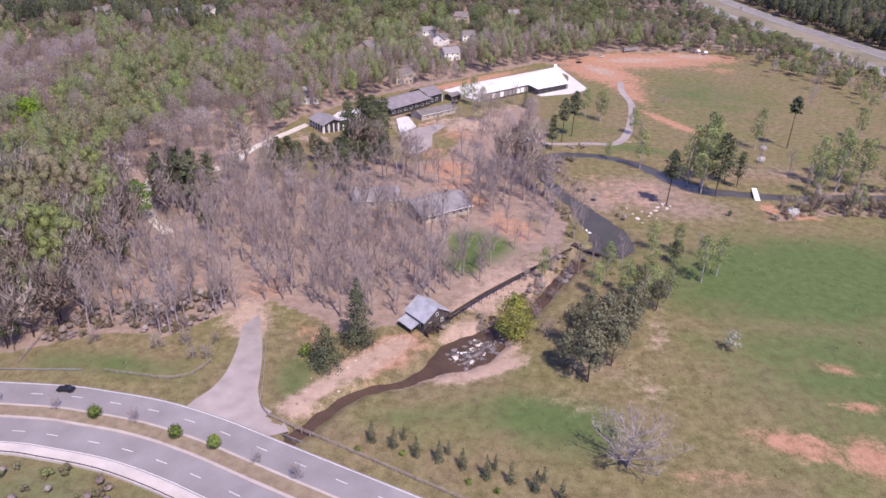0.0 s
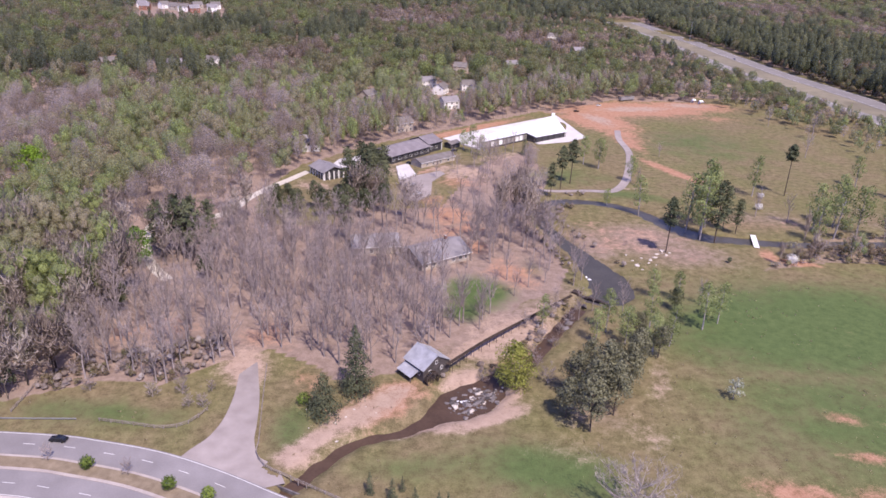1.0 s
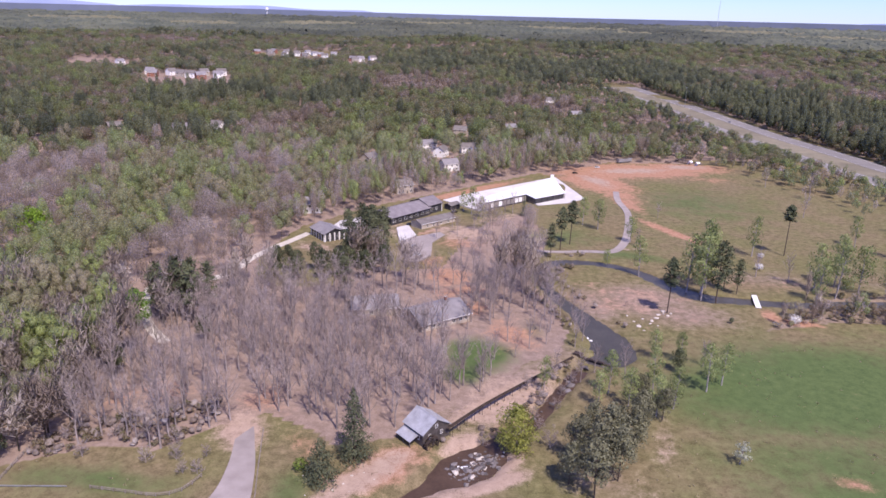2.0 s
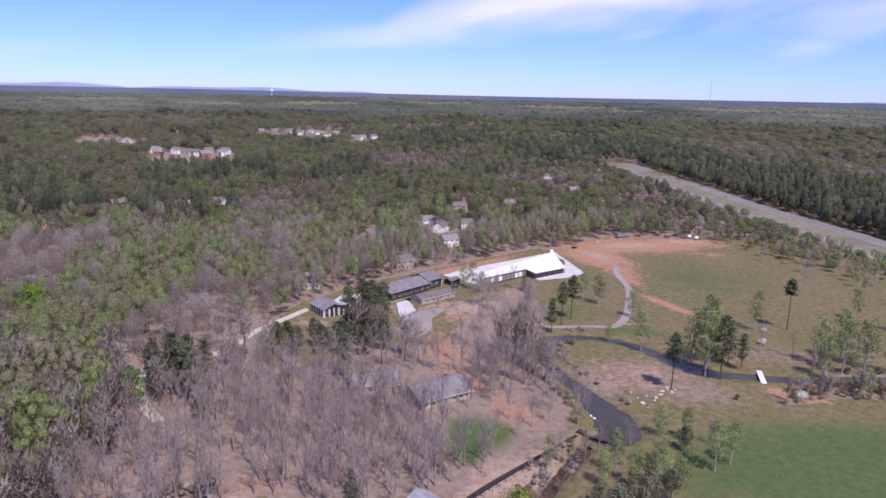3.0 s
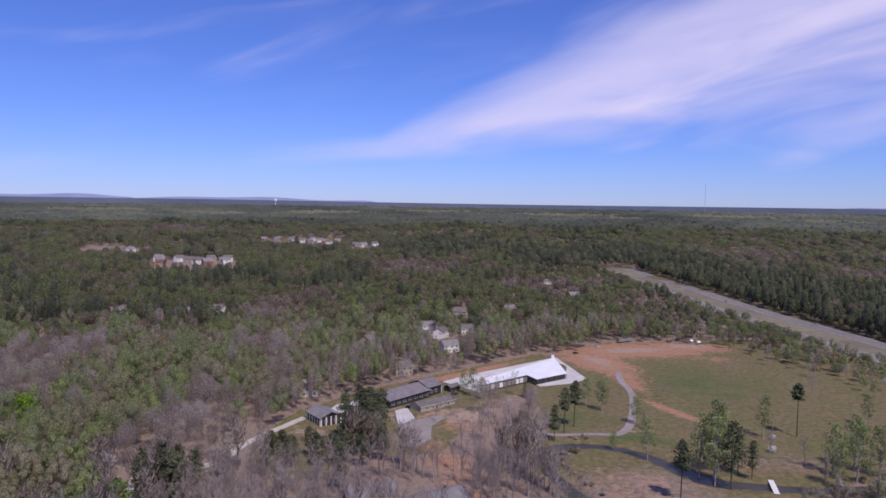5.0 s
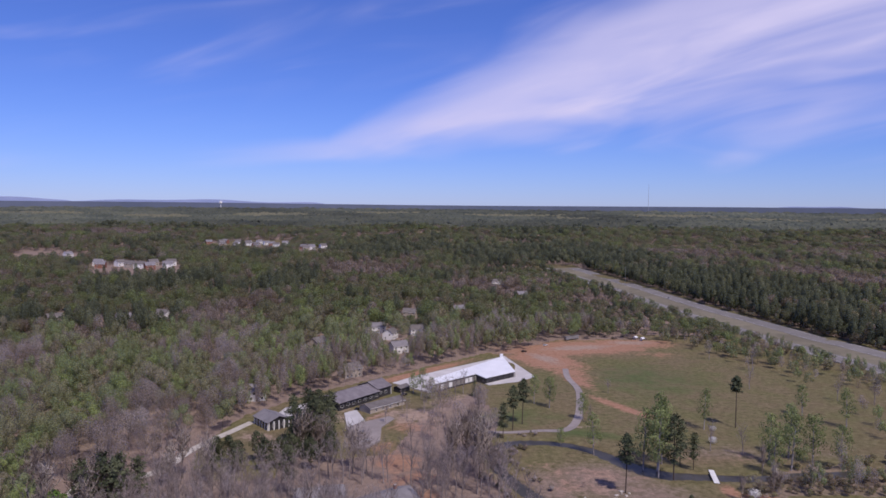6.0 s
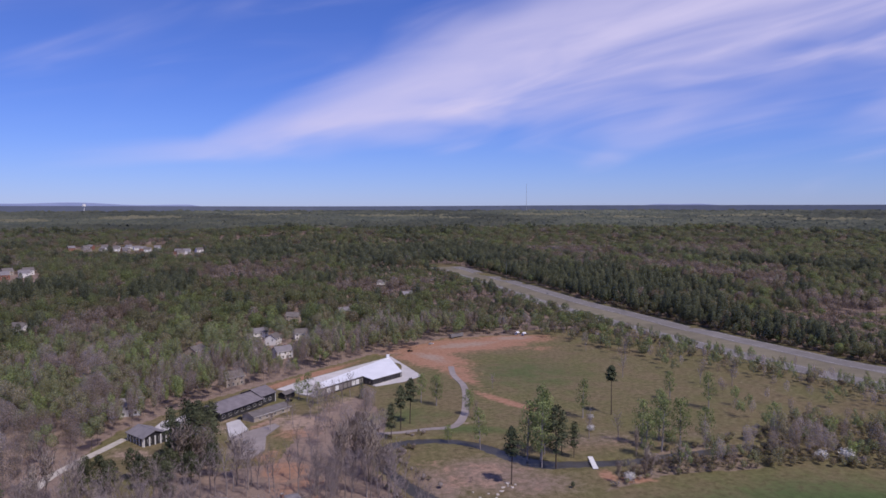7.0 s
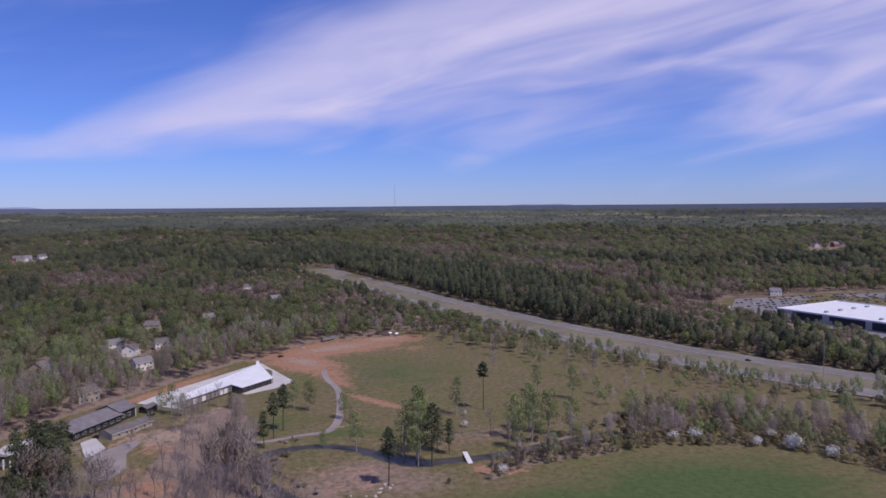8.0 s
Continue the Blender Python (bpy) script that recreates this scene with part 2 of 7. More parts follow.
WALL_DARK = surface("dark_siding", (0.03, 0.028, 0.03), (0.06, 0.056, 0.06), 0.4, 5.0, 0.8)
WALL_WHITE = surface("white_siding", (0.72, 0.7, 0.67), (0.84, 0.82, 0.79), 0.4, 4.0, 0.7)
WALL_TAN = surface("tan_siding", (0.32, 0.27, 0.22), (0.46, 0.4, 0.33), 0.4, 4.0, 0.75)
BRICK = surface("red_brick", (0.2, 0.09, 0.06), (0.34, 0.16, 0.11), 0.8, 7.0, 0.85)
MILL_WOOD = surface("weathered_grey_boards", (0.05, 0.043, 0.042), (0.13, 0.11, 0.105), 0.6, 8.0, 0.9, bump=0.3, pieces=0.3)
WOOD = surface("old_fence_wood", (0.17, 0.14, 0.12), (0.33, 0.28, 0.25), 0.8, 9.0, 0.9, bump=0.3, pieces=0.2)
WET_WOOD = surface("dark_wet_timber", (0.03, 0.022, 0.018), (0.085, 0.06, 0.05), 0.8, 9.0, 0.8, bump=0.3)
STEEL = surface("galvanised_steel", (0.35, 0.35, 0.36), (0.52, 0.52, 0.53), 0.8, 9.0, 0.45, metal=0.6)
ROCK = surface("grey_creek_rock", (0.055, 0.046, 0.044), (0.2, 0.176, 0.172), 0.6, 4.0, 0.85, bump=0.6, pieces=0.5)
PALE_ROCK = surface("pale_limestone", (0.36, 0.31, 0.265), (0.58, 0.52, 0.46), 0.8, 6.0, 0.9, bump=0.4, pieces=0.2)
FOAM = surface("white_water", (0.6, 0.6, 0.61), (0.85, 0.85, 0.86), 1.0, 5.0, 0.5, bump=0.5)
CANVAS = surface("white_canvas", (0.68, 0.66, 0.64), (0.82, 0.8, 0.78), 0.3, 3.0, 0.8)
CLAY = surface("red_clay", (0.30, 0.125, 0.07), (0.46, 0.23, 0.145), 0.25, 3.0, 0.95, bump=0.4)
GLASS_DARK = surface("dark_window_glass", (0.015, 0.017, 0.02), (0.03, 0.033, 0.04), 0.5, 2.0, 0.08, spec=0.6)
CAR_BLACK = surface("black_car_paint", (0.008, 0.008, 0.01), (0.015, 0.015, 0.018), 0.5, 2.0, 0.2, spec=0.6)
CAR_WHITE = surface("white_car_paint", (0.62, 0.62, 0.63), (0.72, 0.72, 0.73), 0.5, 2.0, 0.25, spec=0.6)
CAR_RED = surface("dark_red_car_paint", (0.12, 0.02, 0.02), (0.2, 0.03, 0.03), 0.5, 2.0, 0.25, spec=0.6)
CAR_BLUE = surface("dark_blue_car_paint", (0.02, 0.03, 0.06), (0.04, 0.055, 0.1), 0.5, 2.0, 0.25, spec=0.6)
CAR_SILVER = surface("silver_car_paint", (0.25, 0.25, 0.26), (0.4, 0.4, 0.41), 0.5, 2.0, 0.25, metal=0.4)
RUBBER = surface("black_rubber", (0.01, 0.01, 0.01), (0.025, 0.025, 0.025), 2, 9, 0.9)
CREEK_WATER = water_surface("muddy_creek_water", (0.058, 0.037, 0.026), 0.4)
POND_WATER = water_surface("dark_pond_water", (0.05, 0.045, 0.036), 0.3)
# distance haze painted in: the hills' base colour is taken near the sky's blue
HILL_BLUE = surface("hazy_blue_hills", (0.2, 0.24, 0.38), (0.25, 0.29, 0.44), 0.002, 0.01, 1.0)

# ---------- mesh tools ----------


class Soup:
    """Vertices and faces of one mesh, gathered in plain lists."""

    def __init__(self):
        self.v, self.f = [], []

    def face(self, *pts):
        i = len(self.v)
        self.v += [tuple(p) for p in pts]
        self.f.append(tuple(range(i, i + len(pts))))

    def box(self, x0, y0, z0, x1, y1, z1, m=None):
        i = len(self.v)
        c = [(x, y, z) for z in (z0, z1) for y in (y0, y1) for x in (x0, x1)]
        self.v += [tuple(m @ Vector(p)) for p in c] if m else c
        self.f += [tuple(i + k for k in q) for q in ((0, 2, 3, 1), (4, 5, 7, 6), (0, 1, 5, 4), (2, 6, 7, 3), (0, 4, 6, 2), (1, 3, 7, 5))]
        return self

    def prism(self, profile, a, b, axis="y", m=None):
        """A closed profile of (across, z) carried from a to b along an axis."""
        i, n = len(self.v), len(profile)
        for s in (a, b):
            for u, z in profile:
                p = (u, s, z) if axis == "y" else (s, u, z)
                self.v.append(tuple(m @ Vector(p)) if m else p)
        self.f += [tuple(i + k for k in range(n)), tuple(i + n + k for k in reversed(range(n)))]
        self.f += [(i + k, i + n + k, i + n + (k + 1) % n, i + (k + 1) % n) for k in range(n)]
        return self

    def tube(self, p, q, r0, r1, n=5):
        p, q = Vector(p), Vector(q)
        w = (q - p).normalized()
        u = w.orthogonal().normalized()
        v = w.cross(u)
        i = len(self.v)
        for c, r in ((p, r0), (q, r1)):
            for k in range(n):
                a = 2 * math.pi * k / n
                self.v.append(tuple(c + r * (math.cos(a) * u + math.sin(a) * v)))
        self.f += [(i + k, i + (k + 1) % n, i + n + (k + 1) % n, i + n + k) for k in range(n)]
        return self

    def capped(self, p, q, r0, r1, n=8):
        self.tube(p, q, r0, r1, n)
        i = len(self.v) - 2 * n
        self.f += [tuple(i + k for k in reversed(range(n))), tuple(i + n + k for k in range(n))]
        return self

    def sliver(self, p, q, w, rng):
        """A thin twig from p to q."""
        p, q = Vector(p), Vector(q)
        d = (q - p).cross(Vector((rng.uniform(-1, 1), rng.uniform(-1, 1), rng.uniform(-1, 1))))
        d = d.normalized() * w if d.length > 1e-6 else Vector((w, 0, 0))
        self.face(p - d, p + d, q)

    def leaf(self, p, s, rng, out=None):
        """A small ragged cluster of foliage at p, turned mostly outwards from its crown."""
        a, b = rng.uniform(0, 6.283), math.acos(rng.uniform(-0.75, 0.95))
        w = Vector((math.cos(a) * math.sin(b), math.sin(a) * math.sin(b), math.cos(b)))
        if out is not None:
            w = (Vector(out).normalized() * 2.0 + w).normalized()
        u = w.orthogonal().normalized()
        v = w.cross(u)
        t = rng.uniform(0, 6.283)
        self.face(*[Vector(p) + s * rng.uniform(0.6, 1.25) * (math.cos(t + k * 2.1) * u + math.sin(t + k * 2.1) * v) for k in range(3)])

    def mesh(self, name, material, smooth=False):
        me = bpy.data.meshes.new(name)
        me.from_pydata(self.v, [], self.f)
        me.materials.append(material)
        if smooth:
            me.shade_smooth()
        me.update()
        return me


def part(name, soup, material, parent, label="", at=None, smooth=False):
    me = soup.mesh(name, material, smooth) if isinstance(soup, Soup) else soup
    ob = new(name, me)
    ob.parent = parent
    if at is not None:
        ob.matrix_basis = at
    if label:
        ob["label"] = label
    return ob


def thing(name, m, label, category, group="", kind=""):
    ob = new(name)
    ob.empty_display_size = 0.5
    ob.matrix_basis = m
    return tagged(ob, label, category, group, kind)


def spline(pts, step=2.0):
    """Points at even steps along a smooth curve through pts (any number of columns)."""
    p = np.array(pts, float)
    p = np.vstack([2 * p[0] - p[1], p, 2 * p[-1] - p[-2]])
    out = []
    for a, b, c, d in zip(p, p[1:], p[2:], p[3:]):
        n = max(2, int(np.hypot(*(c - b)[:2]) / step))
        for k in range(n):
            t = k / n
            out.append(0.5 * (2 * b + (c - a) * t + (2 * a - 5 * b + 4 * c - d) * t * t + (3 * b - a - 3 * c + d) * t ** 3))
    out.append(p[-2])
    return np.array(out)


def sides(line):
    d = np.gradient(line[:, :2], axis=0)
    d /= np.linalg.norm(d, axis=1)[:, None]
    return np.stack([d[:, 1], -d[:, 0]], 1)          # to the right of the way


def ribbon(line, a, b, z0, z1=None, lift=None):
    """A strip between two offsets to the right of a line; with z1 a slab of that thickness."""
    s = Soup()
    n = sides(line)
    A, B = line[:, :2] + n * np.reshape(a, (-1, 1)), line[:, :2] + n * np.reshape(b, (-1, 1))
    for i in range(len(line) - 1):
        za, zb = (z0 if lift is None else z0 + lift[i]), (z0 if lift is None else z0 + lift[i + 1])
        s.face((*A[i], za), (*B[i], za), (*B[i + 1], zb), (*A[i + 1], zb))
        if z1 is not None:
            s.face((*A[i], za), (*A[i + 1], zb), (*A[i + 1], z1), (*A[i], z1))
            s.face((*B[i + 1], zb), (*B[i], za), (*B[i], z1), (*B[i + 1], z1))
    return s


def inside(poly, x, y):
    x, y = np.asarray(x, float), np.asarray(y, float)
    r = np.zeros(x.shape, bool)
    for (a, b), (c, d) in zip(poly, poly[1:] + poly[:1]):
        cross = (b > y) != (d > y)
        r ^= cross & (x < (c - a) * (y - b) / ((d - b) or 1e-9) + a)
    return r


def distance(line, x, y):
    """To the nearest point of a sampled line, and which one it is."""
    x, y = np.asarray(x, float).ravel(), np.asarray(y, float).ravel()
    best, which = np.full(x.shape, 1e9), np.zeros(x.shape, int)
    for k in range(0, len(line), 1):
        d = np.hypot(x - line[k, 0], y - line[k, 1])
        m = d < best
        best[m], which[m] = d[m], k
    return best, which


def waves(x, y, size, seed=0.0):
    """Smooth even noise in about -1..1, over metres of that size."""
    r = np.random.RandomState(int(seed * 7 + 13))
    out = 0
    for k in range(7):
        a, f, p = r.uniform(0, 6.283), r.uniform(0.6, 1.8) / size * 6.283, r.uniform(0, 6.283)
        out = out + np.sin(f * (x * np.cos(a) + y * np.sin(a)) + p)
    return out / 3.2


# ---------- the plan: lines of road and water, edges of wood and field ----------
ROAD = spline([(-420, 96), (-300, 130), (-200, 145), (-150, 148.6), (-109, 148.3), (-92.6, 146.3), (-76, 142.8), (-59.3, 136.8), (-42.9, 129.2), (-27.8, 122.2), (-7.8, 112.9), (60, 81), (200, 15)])
CREEK = spline([(-95, 82, 3), (-70, 98, 3), (-52, 116, 2), (-38, 135.5, 2.0), (-31.4, 145.4, 1.5), (-24.5, 151.4, 1.2), (-14, 155.4, 1.4), (-6.5, 162, 4.0), (0, 168.5, 12), (7.5, 175, 11), (15, 185, 4), (23, 193, 2.5), (30.4, 205, 2.5), (39.4, 221, 3), (48, 235, 5)], 1.0)
POND = spline([(54, 237, 9), (60, 243, 15), (61, 254, 15), (58, 266, 11), (53.5, 281, 6), (47, 298, 4), (42, 318, 3.5), (44, 340, 5), (55, 350, 6.5), (74, 349, 6), (91, 339, 6.5), (104, 318, 7), (116, 305.5, 9), (136, 302, 6.5), (158, 300, 5), (185, 303, 5), (230, 306, 4)], 1.0)
HIGHWAY_LINE = spline([(289, 1310), (316, 1060), (330, 850), (346, 700), (366, 570), (393, 447), (424, 355), (452, 295), (500, 210), (570, 110), (700, -40)], 8.0)
WOOD_EDGE = [(-900, 140), (-150, 152), (-126, 163), (-104, 174), (-87, 172), (-73, 186), (-61, 194), (-45, 186), (-36, 178), (-18, 184), (-4, 200), (12, 214), (24, 232), (39, 244), (45, 262), (43, 290), (37, 310), (37, 330)]
OPEN_EAST = WOOD_EDGE + [(36, 345), (46, 362), (52, 388), (48, 420), (46, 440), (70, 470), (92, 486), (84, 562), (112, 600), (135, 622), (208, 628), (232, 592), (300, 470), (330, 400), (330, 340), (420, 260), (700, -100), (0, -300), (-900, -300)]
TREE_BAND = [(128, 268), (160, 279), (188, 279), (232, 275), (266, 264), (292, 238), (303, 206), (318, 140), (348, 140), (348, 250), (328, 310), (285, 345), (232, 318), (180, 312), (150, 290)]
COMPOUND = [(-104, 345), (-98, 318), (-84, 304), (-58, 306), (-58, 338), (-38, 340), (-36, 328), (-8, 335), (4, 380), (20, 420), (92, 486), (84, 566), (66, 571), (-59, 448), (-93, 399)]
SLOPE = [(-2, 216), (24, 234), (40, 246), (43, 262), (31, 284), (12, 268), (-8, 252)]
CLEARING = [(-36, 332), (-22, 318), (-12, 300), (8, 302), (14, 330), (8, 374), (-30, 372)]
HOUSE_YARD = [(-51, 275), (-38, 264), (-20, 265), (-12, 258), (4, 266), (8, 284), (-4, 294), (-40, 294)]
STORE_LOT = [(588, 395), (905, 330), (960, 655), (690, 694), (598, 618)]
FAR_FIELD = [(-780, 1420), (-640, 1430), (-700, 1630), (-870, 1640)]
ESTATE = [(-560, 1930), (-340, 1930), (-330, 2130), (-540, 2150)]
FAR_FIELD_2 = [(-640, 2900), (-100, 2950), (-80, 3250), (-700, 3200)]


def relief(x, y):
    """The ground before water and roads cut into it."""
    x, y = np.asarray(x, float), np.asarray(y, float)
    r = np.hypot(x, y)
    far = np.clip((r - 800) / 4100, 0, 1.1)
    z = 72 * far ** 2
    roll = np.clip((r - 900) / 1500, 0, 1)
    z = z + roll * (1 - 0.93 * np.clip((r - 2400) / 1800, 0, 1)) * (11 * waves(x, y, 900, 1) + 6 * waves(x, y, 420, 2))
    return z + 0.35 * np.clip((r - 120) / 100, 0, 1) * waves(x, y, 70, 3)


def smooth(a, b, v):
    t = np.clip((v - a) / (b - a), 0, 1)
    return t * t * (3 - 2 * t)


def cut(x, y, z):
    """Sinks the creek, its pool and the pond into the ground."""
    shape = np.shape(x)
    x, y, z = np.ravel(x), np.ravel(y), np.array(z, float).ravel()
    m = (x > -130) & (x < 260) & (y > 60) & (y < 380)
    for line, bed, bank in ((CREEK, -2.2, 5.0), (POND, -1.6, 3.0)):
        d, k = distance(line, x[m], y[m])
        w = line[k, 2] / 2 + 0.5 * waves(x[m], y[m], 9, 5)
        t = smooth(0, 1, (d - w + 1.0) / bank)
        z[m] = bed * (1 - t) + z[m] * t
    return z.reshape(shape)


def road_flat(x, y, z):
    """Levels the ground under the road and the drive."""
    x, y, z = np.ravel(x), np.ravel(y), np.array(z, float).ravel()
    m = (x > -420) & (x < 200) & (y < 260) & (y > 0)
    d, k = distance(ROAD, x[m], y[m])
    n = sides(ROAD)[k]
    off = (x[m] - ROAD[k, 0]) * n[:, 0] + (y[m] - ROAD[k, 1]) * n[:, 1]
    t = smooth(-5, -1.0, off) * (1 - smooth(28, 36, off)) * (z[m] > -0.9)
    z[m] = z[m] * (1 - t) - 0.12 * t
    return z


def lines(*runs):
    out = [np.arange(a, b, s) for a, b, s in runs]
    return np.concatenate(out + [[runs[-1][1]]])


gx = lines((-5000, -1000, 200), (-1000, -340, 30), (-340, -130, 6), (-130, 210, 1.9), (210, 480, 6), (480, 1000, 26), (1000, 5000, 200))
gy = lines((-600, 60, 40), (60, 100, 5), (100, 370, 1.9), (370, 700, 5), (700, 1200, 20), (1200, 4900, 130))
GX, GY = np.meshgrid(gx, gy)
GZ = relief(GX, GY)
GZ = cut(GX, GY, GZ)
GZ = road_flat(GX, GY, GZ).reshape(GX.shape)


def blobs(items, x=GX, y=GY):
    """Soft patches: x, y, half-widths, turn in degrees, strength."""
    out = np.zeros(np.shape(x))
    for px, py, a, b, turn, s in items:
        c, q = math.cos(radians(turn)), math.sin(radians(turn))
        u, v = (x - px) * c + (y - py) * q, -(x - px) * q + (y - py) * c
        out = np.maximum(out, s * np.exp(-((u / a) ** 2 + (v / b) ** 2)))
    return out


lush = blobs([(130, 222, 66, 36, 8, 1.25), (215, 222, 70, 42, -10, 1.15), (122, 165, 56, 40, 0, 0.8), (100, 132, 40, 22, 0, 0.5), (25, 140, 26, 13, -15, 0.95), (-105, 112, 60, 16, -10, 0.55), (-6, 141, 22, 7, 10, 0.6), (-45, 154, 7, 15, 0, 0.75),
              (-102, 158, 34, 8, -4, 0.7), (8, 240, 15, 15, 20, 1.25), (2, 226, 9, 12, 10, 0.9), (60, 395, 40, 22, 0, 0.55), (165, 480, 60, 60, 0, 0.6), (95, 362, 28, 10, -20, 0.7), (30, 262, 8, 14, 0, 0.5)])
clay = blobs([(150, 588, 64, 28, 12, 1.35), (2, 380, 16, 20, 0, 0.6), (108, 545, 24, 44, 20, 1.25), (195, 606, 40, 20, 0, 1.2), (120, 500, 16, 34, 10, 0.75), (116, 480, 7, 34, 15, 0.8), (128, 415, 5, 32, 28, 1.0), (135, 402, 4, 22, 30, 1.0), (148, 279, 10, 3.5, -20, 1.0), (138, 285, 5, 8, -10, 0.8),
              (111, 167, 9, 3.4, -15, 0.72), (110, 150, 9, 3, -5, 0.7), (86, 134, 13, 6, -20, 0.75), (103, 129, 9, 8, 20, 0.8), (60, 122, 14, 4, 0, 0.55)])
clay = np.maximum(clay, blobs([(8, 500, 62, 6.5, 46, 1.1), (-8, 335, 12, 16, 0, 0.6), (-16, 398, 12, 5, 42, 0.7), (-65, 203, 9, 12, 20, 0.65), (-100, 206, 12, 14, 0, 0.35), (-22, 166, 20, 9, 42, 0.85), (-44, 176, 8, 10, 0, 0.5),
              (20, 196, 18, 4, 45, 0.55), (22, 258, 12, 18, 20, 0.7), (-4, 324, 14, 18, 10, 0.72), (4, 306, 14, 12, 0, 0.5), (-12, 345, 10, 12, 0, 0.6), (-4, 300, 12, 12, 0, 0.45), (8, 285, 8, 10, 0, 0.6), (78, 300, 30, 26, 0, 0.42), (215, 612, 26, 12, 0, 0.9), (205, 560, 30, 20, 0, 0.45), (-112, 200, 10, 12, 0, 0.4), (150, 322, 30, 10, 0, 0.4), (95, 280, 26, 12, 0, 0.3)]))
sand = blobs([(16, 210, 34, 6, 47, 0.9), (82, 298, 26, 24, 0, 0.4), (-37, 150, 11, 5, 48, 0.8), (-29, 158.5, 14, 6.5, 42, 0.8), (-42, 143, 7, 6, 40, 0.9), (20, 206, 27, 8, 47, 0.85), (-66, 184, 9, 13, 10, 0.9), (-6, 158, 16, 3.5, 25, 0.8), (30, 150, 16, 10, 0, 0.4), (-52, 128, 12, 5, -20, 0.6), (9, 162, 15, 4.5, 28, 1.0), (-2, 157, 9, 3, 20, 0.7), (-30, 148, 12, 6, 50, 0.45), (14, 172, 9, 6, 45, 0.85), (-24, 166, 18, 7, 40, 0.75), (64, 186, 5, 26, -12, 0.5), (100, 374, 18, 6, 0, 0.4), (148, 590, 46, 13, 14, 0.75), (110, 545, 11, 30, 20, 0.75), (200, 612, 28, 10, 0, 0.75), (2, 181, 10, 7, 45, 0.8), (6, 396, 20, 18, 40, 0.8), (24, 428, 26, 10, 40, 0.6), (54, 160, 10, 18, 0, 0.4), (-22, 360, 14, 18, 0, 0.7), (-48, 395, 34, 22, 30, 0.6), (-78, 362, 16, 9, -30, 0.75), (-10, 400, 16, 12, 40, 0.6), (10, 215, 24, 5, 45, 0.5), (45, 132, 12, 14, 0, 0.35)])
WOODS = ~inside(OPEN_EAST, GX, GY)
dirt = WOODS & ~inside(COMPOUND, GX, GY) & ~inside(STORE_LOT, GX, GY)
litter = dirt.astype(float)
litter[inside(TREE_BAND, GX, GY)] = 0.55
litter[inside(ESTATE, GX, GY)] = 0.0
litter = np.maximum(litter, blobs([(40, 165, 18, 16, 0, 0.5), (86, 300, 36, 30, 0, 0.72), (62, 292, 20, 34, 0, 0.65), (98, 284, 40, 22, -10, 0.62), (12, 212, 40, 11, 47, 0.85), (34, 244, 16, 18, 45, 0.7), (-90, 110, 60, 12, -18, 0.4), (160, 330, 50, 22, 0, 0.5), (270, 520, 40, 70, 15, 0.6), (215, 340, 40, 30, 0, 0.5), (55, 190, 10, 20, 0, 0.4), (300, 420, 40, 80, 20, 0.35), (-35, 182, 14, 7, 0, 0.5)]))
hd, hk = distance(HIGHWAY_LINE, GX, GY)
litter = np.where(hd.reshape(GX.shape) < 48, 0, litter)
litter = np.where((GX > 215) & (GY < 650) & (GX < np.interp(-GY, -HIGHWAY_LINE[:, 1], HIGHWAY_LINE[:, 0])), np.minimum(litter, 0.3), litter)
shade_m = bpy.data.materials.new("meadow_and_forest_floor")
shade_m.use_nodes = True


